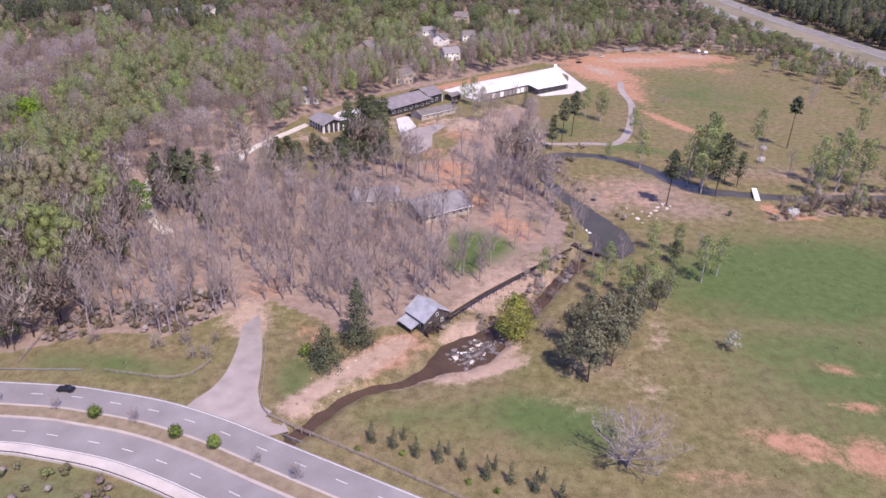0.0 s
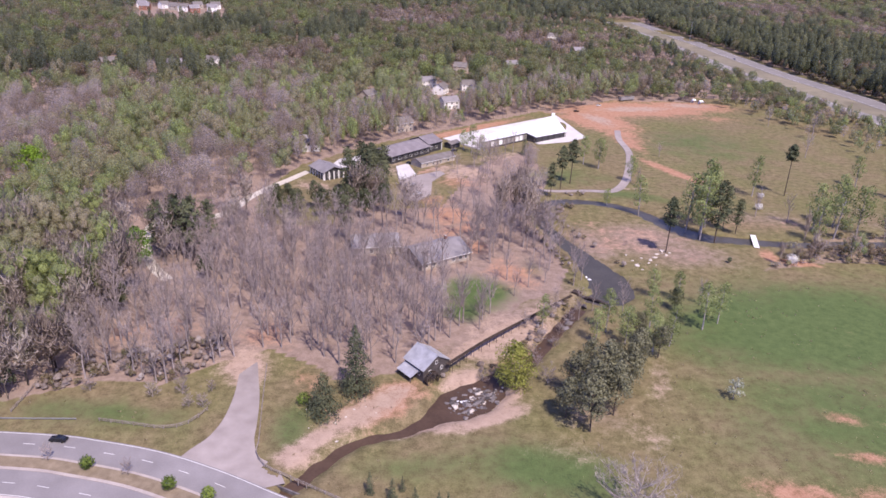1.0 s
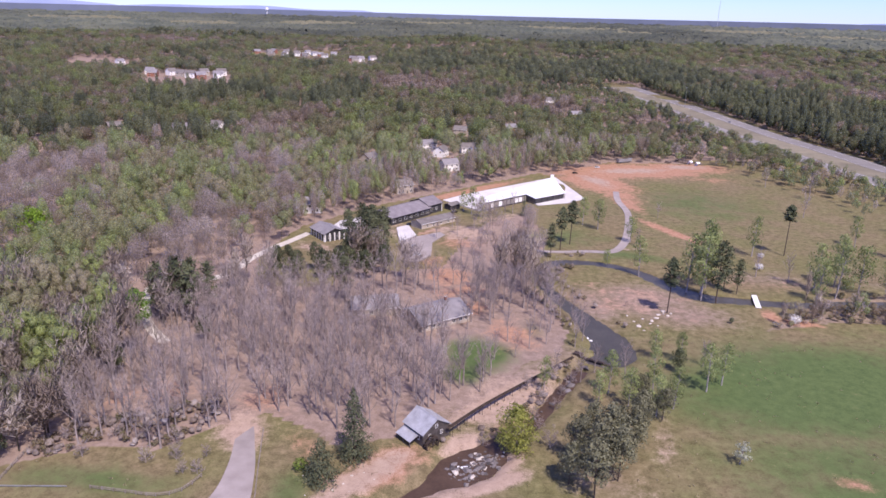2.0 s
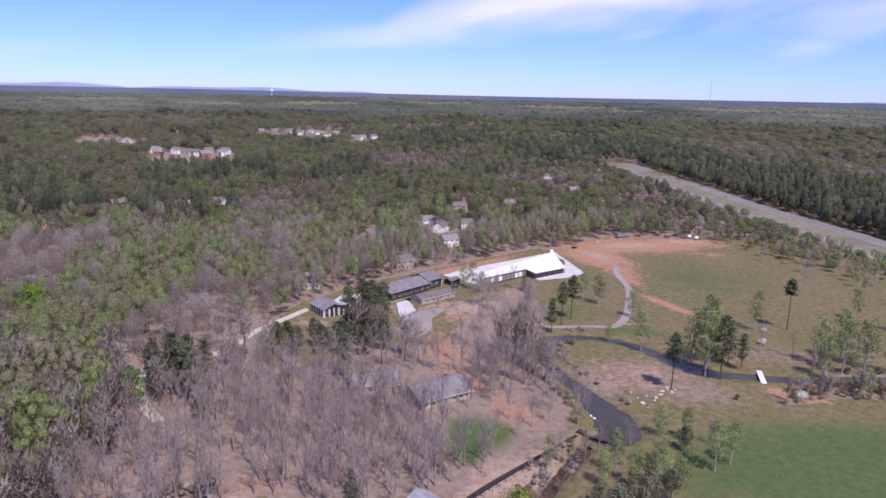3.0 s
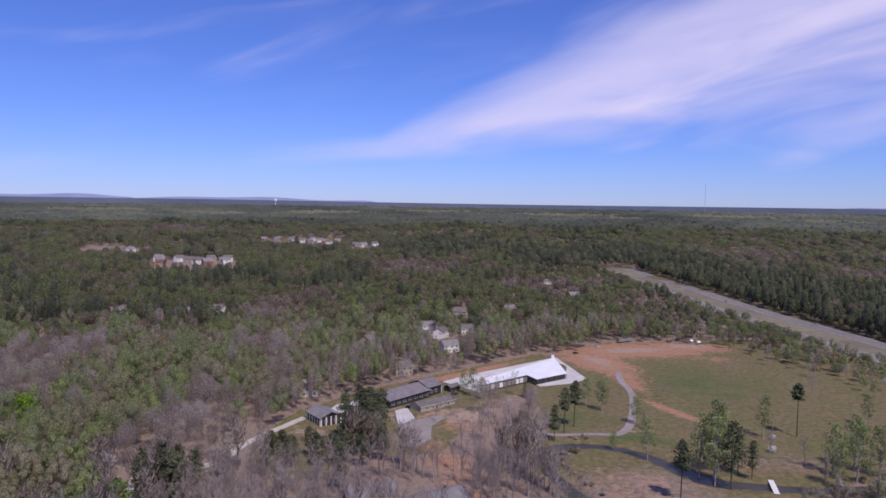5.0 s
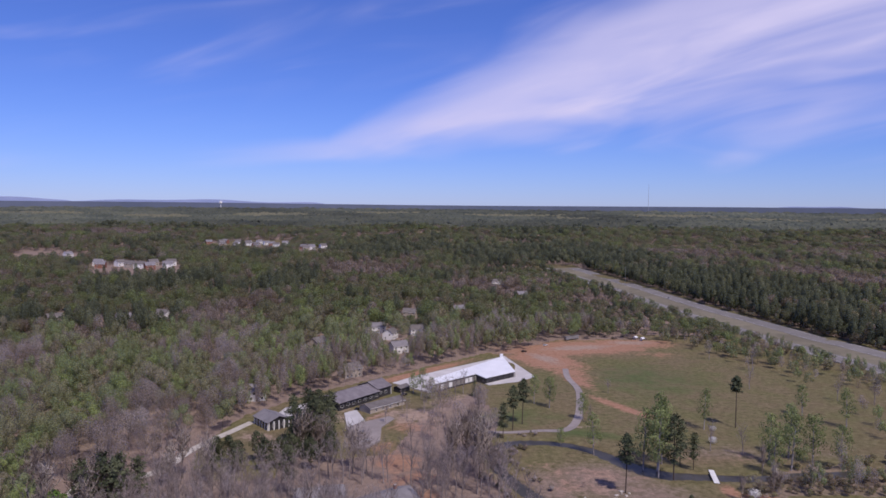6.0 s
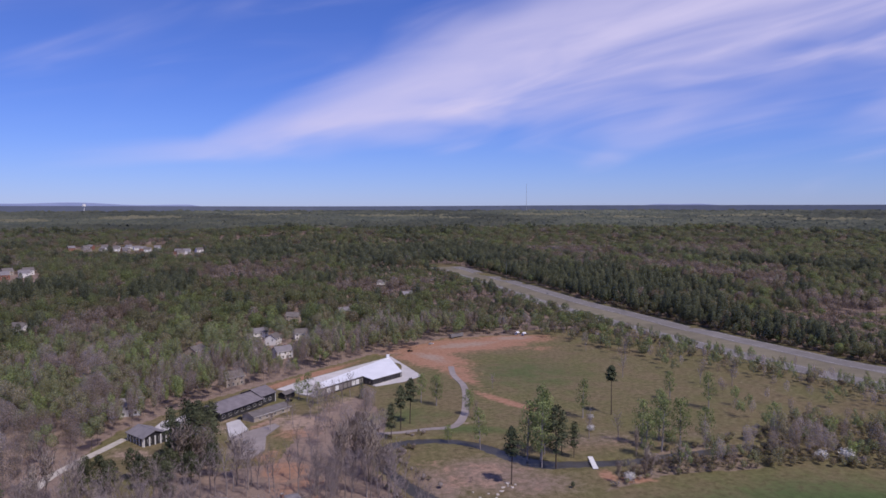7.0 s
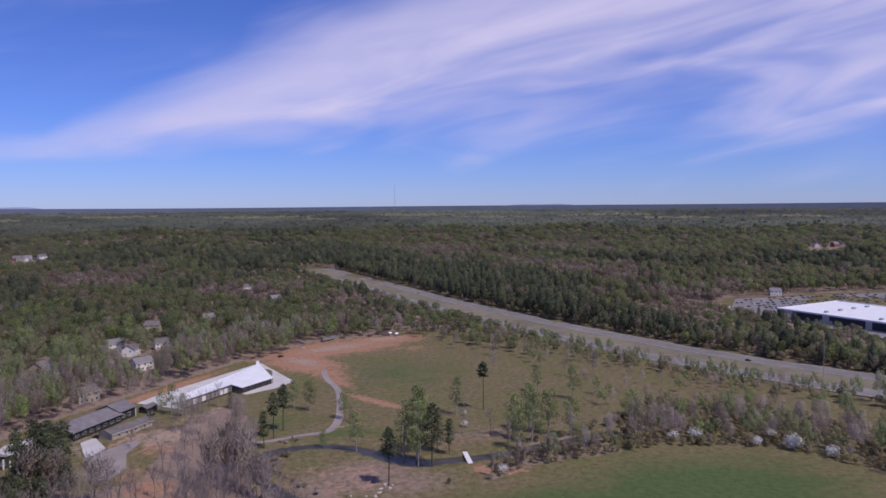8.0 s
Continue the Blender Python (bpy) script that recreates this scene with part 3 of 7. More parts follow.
def ground_material(m):
    n, l = m.node_tree.nodes, m.node_tree.links
    p = n["Principled BSDF"]
    p.inputs["Roughness"].default_value, p.inputs["Specular IOR Level"].default_value = 1.0, 0.1
    geo = n.new("ShaderNodeNewGeometry")

    def noise_at(scale, detail=4.0, rough=0.6):
        t = n.new("ShaderNodeTexNoise")
        t.inputs["Scale"].default_value, t.inputs["Detail"].default_value, t.inputs["Roughness"].default_value = scale, detail, rough
        l.new(geo.outputs["Position"], t.inputs["Vector"])
        return t.outputs[0]

    def ramp(v, a, b, c0, c1):
        r = n.new("ShaderNodeMapRange")
        r.inputs[1].default_value, r.inputs[2].default_value = a, b
        l.new(v, r.inputs[0])
        x = n.new("ShaderNodeMix")
        x.data_type = "RGBA"
        x.inputs[6].default_value, x.inputs[7].default_value = (*c0, 1), (*c1, 1)
        l.new(r.outputs[0], x.inputs[0])
        return x.outputs[2]

    broad, mid, fine = noise_at(0.035, 5), noise_at(0.3, 6, 0.7), noise_at(2.2, 5, 0.75)
    both = n.new("ShaderNodeMath")
    both.operation = "MULTIPLY_ADD"
    l.new(fine, both.inputs[0])
    both.inputs[1].default_value = 0.75
    l.new(mid, both.inputs[2])
    grain = both.outputs[0]
    lumps = n.new("ShaderNodeMath")
    lumps.operation = "MULTIPLY_ADD"
    l.new(noise_at(0.07, 3), lumps.inputs[0])
    lumps.inputs[1].default_value = 0.7
    less = n.new("ShaderNodeMath")
    less.operation = "MULTIPLY_ADD"
    l.new(grain, less.inputs[0])
    less.inputs[1].default_value, less.inputs[2].default_value = 0.7, -0.2
    l.new(less.outputs[0], lumps.inputs[2])
    ragged_edge = lumps.outputs[0]
    color = ramp(grain, 0.68, 1.07, GRASS_A, GRASS_B)
    green = ramp(broad, 0.4, 0.62, (1, 1, 1), (0.82, 0.98, 0.75))
    k = n.new("ShaderNodeMix")
    k.data_type, k.blend_type = "RGBA", "MULTIPLY"
    k.inputs[0].default_value = 0.8
    l.new(color, k.inputs[6])
    l.new(green, k.inputs[7])
    color = k.outputs[2]
    for layer, c0, c1, lo, hi, wob in (("litter", LITTER_A, LITTER_B, 0.3, 0.75, 0.7), ("lush", LUSH_A, LUSH_B, 0.2, 0.95, 0.9), ("clay", CLAY_A, CLAY_B, 0.25, 0.8, 1.5), ("sand", SAND_A, SAND_B, 0.3, 0.75, 1.1)):
        a = n.new("ShaderNodeAttribute")
        a.attribute_name = layer
        w = n.new("ShaderNodeMath")
        w.operation = "MULTIPLY_ADD"
        l.new(ragged_edge, w.inputs[0])
        w.inputs[1].default_value = wob
        s = n.new("ShaderNodeMath")
        s.operation = "SUBTRACT"
        l.new(a.outputs["Fac"], s.inputs[0])
        s.inputs[1].default_value = wob * 0.75
        l.new(s.outputs[0], w.inputs[2])
        r = n.new("ShaderNodeMapRange")
        r.interpolation_type = "SMOOTHSTEP"
        r.inputs[1].default_value, r.inputs[2].default_value = lo, hi
        l.new(w.outputs[0], r.inputs[0])
        x = n.new("ShaderNodeMix")
        x.data_type = "RGBA"
        l.new(r.outputs[0], x.inputs[0])
        l.new(color, x.inputs[6])
        l.new(ramp(grain, 0.62, 1.12, c0, c1), x.inputs[7])
        color = x.outputs[2]
    l.new(color, p.inputs["Base Color"])
    b = n.new("ShaderNodeBump")
    b.inputs["Strength"].default_value, b.inputs["Distance"].default_value = 0.5, 0.25
    l.new(grain, b.inputs["Height"])
    l.new(b.outputs[0], p.inputs["Normal"])


GRASS_A, GRASS_B = (0.104, 0.082, 0.044), (0.236, 0.187, 0.107)
LUSH_A, LUSH_B = (0.054, 0.084, 0.03), (0.108, 0.148, 0.054)
LITTER_A, LITTER_B = (0.165, 0.118, 0.092), (0.325, 0.245, 0.202)
CLAY_A, CLAY_B = (0.27, 0.135, 0.082), (0.42, 0.25, 0.168)
SAND_A, SAND_B = (0.255, 0.18, 0.135), (0.43, 0.32, 0.25)
ground_material(shade_m)


def sheet(name, X, Y, Z, material, layers=()):
    h, w = X.shape
    me = bpy.data.meshes.new(name)
    i = np.arange(h * w).reshape(h, w)
    quads = np.stack([i[:-1, :-1], i[:-1, 1:], i[1:, 1:], i[1:, :-1]], -1).reshape(-1, 4)
    me.vertices.add(h * w)
    me.vertices.foreach_set("co", np.stack([X, Y, Z], -1).astype(np.float32).ravel())
    me.loops.add(quads.size)
    me.loops.foreach_set("vertex_index", quads.astype(np.int32).ravel())
    me.polygons.add(len(quads))
    me.polygons.foreach_set("loop_start", np.arange(0, quads.size, 4, dtype=np.int32))
    for key, values in layers:
        at = me.attributes.new(key, "FLOAT", "POINT")
        at.data.foreach_set("value", values.astype(np.float32).ravel())
    me.materials.append(material)
    me.update(calc_edges=True)
    me.shade_smooth()
    return new(name, me)


tagged(sheet("ground", GX, GY, GZ, shade_m, (("litter", litter), ("lush", lush), ("clay", clay), ("sand", sand))), "rolling ground of dry grass, leaf litter and red clay", "ground", kind="structure")

# water
WATER_CREEK, WATER_POND = -1.35, -0.55
tagged(new("water_creek", ribbon(CREEK[:-4], -CREEK[:-4, 2] / 2 - 3.2, CREEK[:-4, 2] / 2 + 3.2, WATER_CREEK).mesh("water_creek", CREEK_WATER)), "shallow muddy brown creek water below the mill", "water", kind="structure")
tagged(new("water_pond", ribbon(POND, -POND[:, 2] / 2 - 1.5, POND[:, 2] / 2 + 1.5, WATER_POND).mesh("water_pond", POND_WATER)), "dark still water of the dammed stream", "water", kind="structure")

# roads
road = thing("road", pose(0, 0, 0), "divided two-lane asphalt road with white lane markings", "road", kind="structure")
near_cam = (ROAD[:, 0] > -220) & (ROAD[:, 0] < 90)
RR = ROAD[near_cam]
part("carriageway", ribbon(ROAD, 0, 8.8, 0.02, -0.9), ASPHALT, road)
part("carriageway", ribbon(ROAD, 14.2, 23.0, 0.02, -0.9), ASPHALT, road)
for off in (0.45, 22.55):
    part("edge_line", ribbon(RR, off - 0.09, off + 0.09, 0.03), LINE, road)
run = np.r_[0, np.cumsum(np.hypot(*np.diff(RR[:, :2], axis=0).T))]
SR = sides(RR)


def on_road(s, off):
    p = np.array([np.interp(s, run, RR[:, 0]), np.interp(s, run, RR[:, 1])])
    n = np.array([np.interp(s, run, SR[:, 0]), np.interp(s, run, SR[:, 1])])
    n /= np.linalg.norm(n)
    return p + n * off, math.degrees(math.atan2(n[0], -n[1])), n


dash = Soup().box(-1.6, -0.08, 0, 1.6, 0.08, 0.012).mesh("lane_dash", LINE)
for off, first in ((4.4, 3.6), (18.6, 7.4)):
    for k in range(24):
        p, turn, _ = on_road(first + 11.5 * k, off)
        part("lane_dash", dash, LINE, road, at=pose(p[0], p[1], 0.024, 0, 0, turn))
median = thing("median", pose(0, 0, 0), "brown grassy median with pale concrete kerbs", "median", kind="structure")
part("median_soil", ribbon(ROAD, 9.5, 13.3, 0.13, -0.5), surface("dry_median_grass", (0.15, 0.115, 0.075), (0.27, 0.215, 0.15), 0.4, 4.0, 1.0, bump=0.4), median)
for a, b in ((8.8, 9.5), (13.3, 14.2)):
    part("kerb", ribbon(ROAD, a, b, 0.16, -0.5), KERB, median)
walkway = thing("pavement", pose(0, 0, 0), "pale concrete pavement along the road", "pavement", kind="structure")
part("kerb", ribbon(ROAD, 23.0, 23.3, 0.16, -0.5), CONCRETE, walkway)
part("slab", ribbon(ROAD, 23.3, 26.2, 0.14, -0.7), CONCRETE, walkway)
# the bridge's parapet and rail, where the creek passes under
bridge = thing("road_bridge", pose(0, 0, 0), "pale concrete road bridge parapet with steel rail", "bridge")
bs = RR[(RR[:, 0] > -112) & (RR[:, 0] < -22)]
part("parapet", ribbon(bs, 26.2, 26.7, 0.55, -2.4), CONCRETE, bridge)
part("rail", ribbon(bs, 26.35, 26.5, 0.95, 0.85), WET_WOOD, bridge, "dark steel hand rail")
for i in range(0, len(bs), 2):
    n = sides(bs)[i]
    part("rail_post", Soup().box(-0.06, -0.06, 0.5, 0.06, 0.06, 0.9), WET_WOOD, bridge, at=pose(*(bs[i, :2] + n * 26.43), 0))
far_side = RR[(RR[:, 0] > -47) & (RR[:, 0] < -33)]
part("headwall", ribbon(far_side, -2.6, -2.2, -0.25, -2.6), ROCK, bridge, "concrete culvert headwall")

# the drives
DRIVE = spline([(-56.5, 127, 15.5), (-58.6, 132.5, 14.6), (-60.5, 140, 11), (-60.2, 148, 6.6), (-60.0, 156, 4.9), (-61.0, 166, 3.9), (-63, 176, 3.1), (-67, 190, 2.4), (-78, 210, 2.2), (-97, 228, 2.0), (-116, 246, 2.2), (-128, 262, 2.0), (-137, 283, 1.7), (-141, 300, 1.7), (-128, 306, 2.0), (-116, 311, 2.6), (-110, 322, 2.5), (-107, 340, 2.4), (-99, 360, 2.4), (-93, 372, 2.4), (-86, 387, 2.2)], 1.5)
cutoff = int(np.argmin(np.hypot(DRIVE[:, 0] + 72, DRIVE[:, 1] - 199)))
resume = int(np.argmin(np.hypot(DRIVE[:, 0] + 112, DRIVE[:, 1] - 242)))
tagged(new("driveway", ribbon(DRIVE[:cutoff], -DRIVE[:cutoff, 2], DRIVE[:cutoff, 2], 0.006, -0.4).mesh("driveway", GRAVEL)), "wide grey gravel entrance drive flaring to the road", "driveway", kind="structure")
lift = relief(DRIVE[resume:, 0], DRIVE[resume:, 1])
tagged(new("upper_drive", ribbon(DRIVE[resume:], -DRIVE[resume:, 2], DRIVE[resume:, 2], 0.12, -0.4, lift).mesh("upper_drive", PALE_GRAVEL)), "narrow pale gravel drive winding through bare woods", "driveway", kind="structure")
PATH_EAST = spline([(118, 512, 2.2), (114, 486, 2.2), (113, 452, 2.2), (105, 415, 2.3), (96, 386, 2.4), (86, 370, 2.4), (72, 369, 2), (52, 366, 1.8), (32, 372, 1.8)], 2)
tagged(new("farm_track", ribbon(PATH_EAST, -PATH_EAST[:, 2], PATH_EAST[:, 2], 0.14, -0.5, relief(PATH_EAST[:, 0], PATH_EAST[:, 1])).mesh("farm_track", GRAVEL)), "grey gravel track across the back field", "track", kind="structure")
hl = relief(HIGHWAY_LINE[:, 0], HIGHWAY_LINE[:, 1])
hw = thing("highway", pose(0, 0, 0), "pale grey divided highway with grassy median", "road", kind="structure")
part("median_strip", ribbon(HIGHWAY_LINE, -14, 13, 0.42, -1.5, hl), surface("dry_tan_verge", (0.15, 0.132, 0.09), (0.24, 0.208, 0.145), 0.08, 0.9, 1.0, patch=0.15), hw)
for a, b in ((13, 35), (-36, -14)):
    part("carriageway", ribbon(HIGHWAY_LINE, a, b, 0.5, -1.5, hl), HIGHWAY, hw)
    for off in (a + 3.0, b - 3.0):
        part("edge_line", ribbon(HIGHWAY_LINE, off - 0.15, off + 0.15, 0.54, None, hl), LINE, hw)

# ---------- trees ----------


def bare_tree(seed, height, spread, bark=BARK, twigs=TWIG, forks=7, twig=0.035, low=0.32, dense=1.0, steep=0.24, girth=1.0):
    """Meshes of a leafless tree: wood (trunk and limbs) and the crown of fine branches."""
    rng = random.Random(seed)
    wood, crown = Soup(), Soup()
    top = Vector((rng.uniform(-0.05, 0.05) * height, rng.uniform(-0.05, 0.05) * height, height * 0.72))
    r0 = (0.011 * height + 0.03) * girth
    pts = [Vector((0, 0, -0.3)), Vector((rng.uniform(-.2, .2), rng.uniform(-.2, .2), height * 0.28)), top * 0.72 + Vector((rng.uniform(-.3, .3), rng.uniform(-.3, .3), 0)), top]
    for i in range(3):
        wood.tube(pts[i], pts[i + 1], r0 * (1 - 0.27 * i), r0 * (1 - 0.27 * (i + 1)), 6)
    for k in range(forks + 5):
        t = low + (0.99 - low) * (k + rng.random() * 0.6) / (forks + 5)
        z = t * height * 0.72
        base = pts[1].lerp(top, max(0, (z - height * 0.28) / (height * 0.44))) if z > height * 0.28 else pts[0].lerp(pts[1], z / (height * 0.28))
        a = k * 2.4 + rng.uniform(-0.5, 0.5)
        out = spread * (1.1 - 0.6 * t) * rng.uniform(0.7, 1.1)
        rise = steep * height * rng.uniform(0.75, 1.25)
        end = base + Vector((math.cos(a) * out, math.sin(a) * out, rise))
        end.z = min(end.z, height)
        mid = base.lerp(end, 0.5) + Vector((math.cos(a), math.sin(a), -0.4)) * 0.08 * out
        rr = r0 * (0.55 - 0.27 * t)
        wood.tube(base, mid, rr, rr * 0.65, 4)
        wood.tube(mid, end, rr * 0.65, rr * 0.25, 4)
        for j in range(int(5 * dense)):
            f = rng.uniform(0.25, 1.0)
            p = base.lerp(mid, f * 2) if f < 0.5 else mid.lerp(end, f * 2 - 1)
            b = a + rng.uniform(-1.5, 1.5)
            ln = (out * 0.5 + rise * 0.25) * rng.uniform(0.5, 1.0)
            q = p + Vector((math.cos(b) * ln * 0.6, math.sin(b) * ln * 0.6, ln * rng.uniform(0.2, 0.95)))
            crown.tube(p, q, rr * 0.3, 0.015, 3)
            for _ in range(int(5 * dense)):
                g = rng.uniform(0.2, 1.0)
                s = p.lerp(q, g)
                e = s + Vector((rng.uniform(-1, 1), rng.uniform(-1, 1), rng.uniform(-0.1, 1.3))) * ln * 0.42
                crown.sliver(s, e, twig, rng)
                for _ in range(2):
                    s2 = s.lerp(e, rng.uniform(0.3, 0.9))
                    crown.sliver(s2, s2 + Vector((rng.uniform(-1, 1), rng.uniform(-1, 1), rng.uniform(-0.1, 1.2))) * ln * 0.27, twig * 0.8, rng)
    return wood.mesh("trunk", bark, True), crown.mesh("crown", twigs)


def leafy_tree(seed, height, spread, leaves, bark=BARK, count=520, size=0.42, low=0.35, lobes=9, wob=0.5):
    """Wood, and a crown of many small clusters gathered in uneven lobes."""
    rng = random.Random(seed)
    wood, crown = Soup(), Soup()
    r0 = 0.012 * height + 0.04
    lean = Vector((rng.uniform(-.04, .04) * height, rng.uniform(-.04, .04) * height, 0))
    wood.tube((0, 0, -0.3), lean * 0.5 + Vector((0, 0, height * 0.45)), r0, r0 * 0.7, 6)
    wood.tube(lean * 0.5 + Vector((0, 0, height * 0.45)), lean + Vector((0, 0, height * 0.85)), r0 * 0.7, r0 * 0.2, 5)
    for k in range(lobes):
        t = (k + rng.random()) / lobes
        z = height * (low + (0.95 - low) * t)
        a = k * 2.4 + rng.uniform(-.6, .6)
        prof = math.sin(math.pi * min(1, 0.25 + 0.72 * t)) ** 0.7
        out = spread * prof * rng.uniform(0.45, 0.85)
        c = lean * t + Vector((math.cos(a) * out, math.sin(a) * out, z))
        wood.tube(lean * t + Vector((0, 0, max(0.2 * height, z - out * 0.8))), c, r0 * 0.3, 0.03, 4)
        rad = spread * rng.uniform(0.38, 0.6) * (0.6 + 0.4 * prof)
        for _ in range(count // lobes):
            u = Vector((rng.gauss(0, 1), rng.gauss(0, 1), rng.gauss(0, 0.8)))
            u = u.normalized() * rad * rng.uniform(0.35, 1.0) ** 0.6
            crown.leaf(c + u, size * rng.uniform(1 - wob, 1 + wob), rng, u + (c - Vector((0, 0, c.z))) * 0.4)
    return wood.mesh("trunk", bark, True), crown.mesh("crown", leaves)


def pine_tree(seed, height, spread, low=0.5, needles=PINE, limbs=26, tufts=4, size=0.5):
    rng = random.Random(seed)
    wood, crown = Soup(), Soup()
    r0 = 0.009 * height + 0.06
    k1 = Vector((rng.uniform(-.3, .3), rng.uniform(-.3, .3), height * 0.5))
    k2 = Vector((k1.x * 1.5, k1.y * 1.5, height * 0.97))
    wood.tube((0, 0, -0.3), k1, r0, r0 * 0.75, 6)
    wood.tube(k1, k2, r0 * 0.75, 0.04, 6)
    for _ in range(3):
        z, a = height * rng.uniform(0.25, low), rng.uniform(0, 6.28)
        wood.tube((0, 0, z), (math.cos(a) * 1.2, math.sin(a) * 1.2, z + 0.1), 0.05, 0.02, 3)
    for k in range(limbs):
        t = (k + rng.random()) / limbs
        z = height * (low + (0.96 - low) * t)
        a = k * 2.4 + rng.uniform(-.7, .7)
        prof = (math.sin(math.pi * min(1.0, 0.22 + 0.75 * t))) ** 0.8
        out = spread * prof * rng.uniform(0.5, 1.1)
        base = Vector((k1.x * z / height * 1.5, k1.y * z / height * 1.5, z))
        end = base + Vector((math.cos(a) * out, math.sin(a) * out, out * rng.uniform(-0.05, 0.4)))
        wood.tube(base, end, 0.06, 0.02, 3)
        for j in range(tufts):
            c = base.lerp(end, 0.35 + 0.65 * (j + rng.random()) / tufts)
            for _ in range(8):
                crown.leaf(c + Vector((rng.gauss(0, 0.42), rng.gauss(0, 0.42), rng.gauss(0, 0.25))) * (spread / 3), size * rng.uniform(0.6, 1.2), rng, Vector((math.cos(a), math.sin(a), 0.8)))
    return wood.mesh("trunk", PINE_BARK, True), crown.mesh("crown", needles)


def cone_tree(seed, height, spread, needles=CEDAR, count=700, size=0.4):
    rng = random.Random(seed)
    wood, crown = Soup(), Soup()
    wood.tube((0, 0, -0.2), (0, 0, height * 0.9), 0.02 * height, 0.03, 5)
    for k in range(count):
        t = 1 - math.sqrt(rng.random())
        z = height * (0.04 + 0.95 * t)
        a = rng.uniform(0, 6.283)
        ragged = 1 + 0.22 * math.sin(a * 3 + z * 1.3) + 0.15 * math.sin(a * 5 - z * 2.1)
        r = spread * (1 - t) ** 0.75 * ragged * rng.uniform(0.45, 1.05)
        crown.leaf((math.cos(a) * r, math.sin(a) * r, z), size * rng.uniform(0.5, 1.2), rng, (math.cos(a), math.sin(a), 0.45))
    return wood.mesh("trunk", PINE_BARK, True), crown.mesh("crown", needles)


def shrub_plant(seed, height, spread, leaves, count=260, size=0.25):
    rng = random.Random(seed)
    wood, crown = Soup(), Soup()
    for k in range(5):
        a = k * 1.26
        wood.tube((0, 0, -0.1), (math.cos(a) * spread * 0.5, math.sin(a) * spread * 0.5, height * 0.6), 0.04, 0.015, 3)
    for k in range(count):
        u = Vector((rng.gauss(0, 1), rng.gauss(0, 1), rng.gauss(0, 1))).normalized() * rng.uniform(0.5, 1.03)
        crown.leaf((u.x * spread, u.y * spread, height * (0.52 + 0.46 * u.z)), size * rng.uniform(0.6, 1.3), rng, u)
    return wood.mesh("stem", BARK), crown.mesh("crown", leaves)


def plant(name, meshes, x, y, label, category="tree", group="", turn=None, scale=1.0, tall=1.0, z=None):
    rng = random.Random(int(x * 131 + y * 717))
    turn = rng.uniform(0, 360) if turn is None else turn
    z = float(cut(np.array([x]), np.array([y]), relief(np.array([x]), np.array([y])))[0]) if z is None else z
    ob = thing(name, pose(x, y, z, 0, 0, turn), label, category, group)
    ob.scale = (scale, scale, scale * tall)
    for me in meshes:
        part(me.name.split(".")[0], me, None, ob)
    return ob

# ---------- woods ----------
HOUSES = [(-28, 663, 20, 0), (3.6, 753, -15, 1), (57.5, 779, 30, 2), (-15, 632, 70, 3), (10, 652, 10, 3), (-7, 572, 30, 0), (-286, 722, 15, 0), (-255, 745, -20, 3), (-351, 715, 40, 1), (-75, 590, 60, 1),
          (-95, 434, 15, 0), (-40, 492, 35, 1), (137, 1060, 0, 3), (150, 905, 20, 2), (585, 794, 25, 1), (767, 683, -30, 0)]
FAR_HOUSES = [(-470, 1980), (-445, 2010), (-420, 1990), (-500, 1950), (-400, 2040), (-455, 2060), (-380, 2015), (-520, 2010), (-240, 1800), (-215, 1830), (-265, 1840), (-250, 1770), (-735, 1570), (-480, 1290), (-455, 1270), (-500, 1300), (-430, 1290), (-530, 1330), (-552, 1300), (-468, 1325), (-575, 1345), (-440, 1340), (-520, 2060), (-490, 2085), (-430, 2090), (-360, 1970), (-545, 1975), (-408, 1955), (-345, 2030), (1480, 1200), (1530, 1190), (1570, 1210)]


def clear_of(x, y):
    """Where woods may stand."""
    ok = ~inside(OPEN_EAST, x, y) & ~inside(COMPOUND, x, y) & ~inside(SLOPE, x, y) & ~inside(CLEARING, x, y) & ~inside(HOUSE_YARD, x, y) & ~inside(STORE_LOT, x, y) & ~inside(FAR_FIELD, x, y) & ~inside(FAR_FIELD_2, x, y) & ~inside(ESTATE, x, y)
    ok &= (distance(HIGHWAY_LINE, x, y)[0] > 39.5) & (distance(DRIVE, x, y)[0] > 3.8) & (distance(PATH_EAST, x, y)[0] > 5)
    for gap in (5, 11, 17):
        ok &= ~((distance(DRIVE, x, y + gap)[0] < 5) & (((y > 232) & (y < 270)) | ((y > 290) & (y < 350))))
    for px, py, *_ in HOUSES:
        r = math.hypot(px, py)
        u, v = (px - x) * px / r + (py - y) * py / r, (px - x) * py / r - (py - y) * px / r
        ok &= ~((u > -9) & (u < (22 if py > 500 else 9)) & (np.abs(v) < 9))
    for px, py in FAR_HOUSES:
        r = math.hypot(px, py)
        u, v = (px - x) * px / r + (py - y) * py / r, (px - x) * py / r - (py - y) * px / r
        ok &= ~((u > -18) & (u < 230) & (np.abs(v) < 17))
    return ok


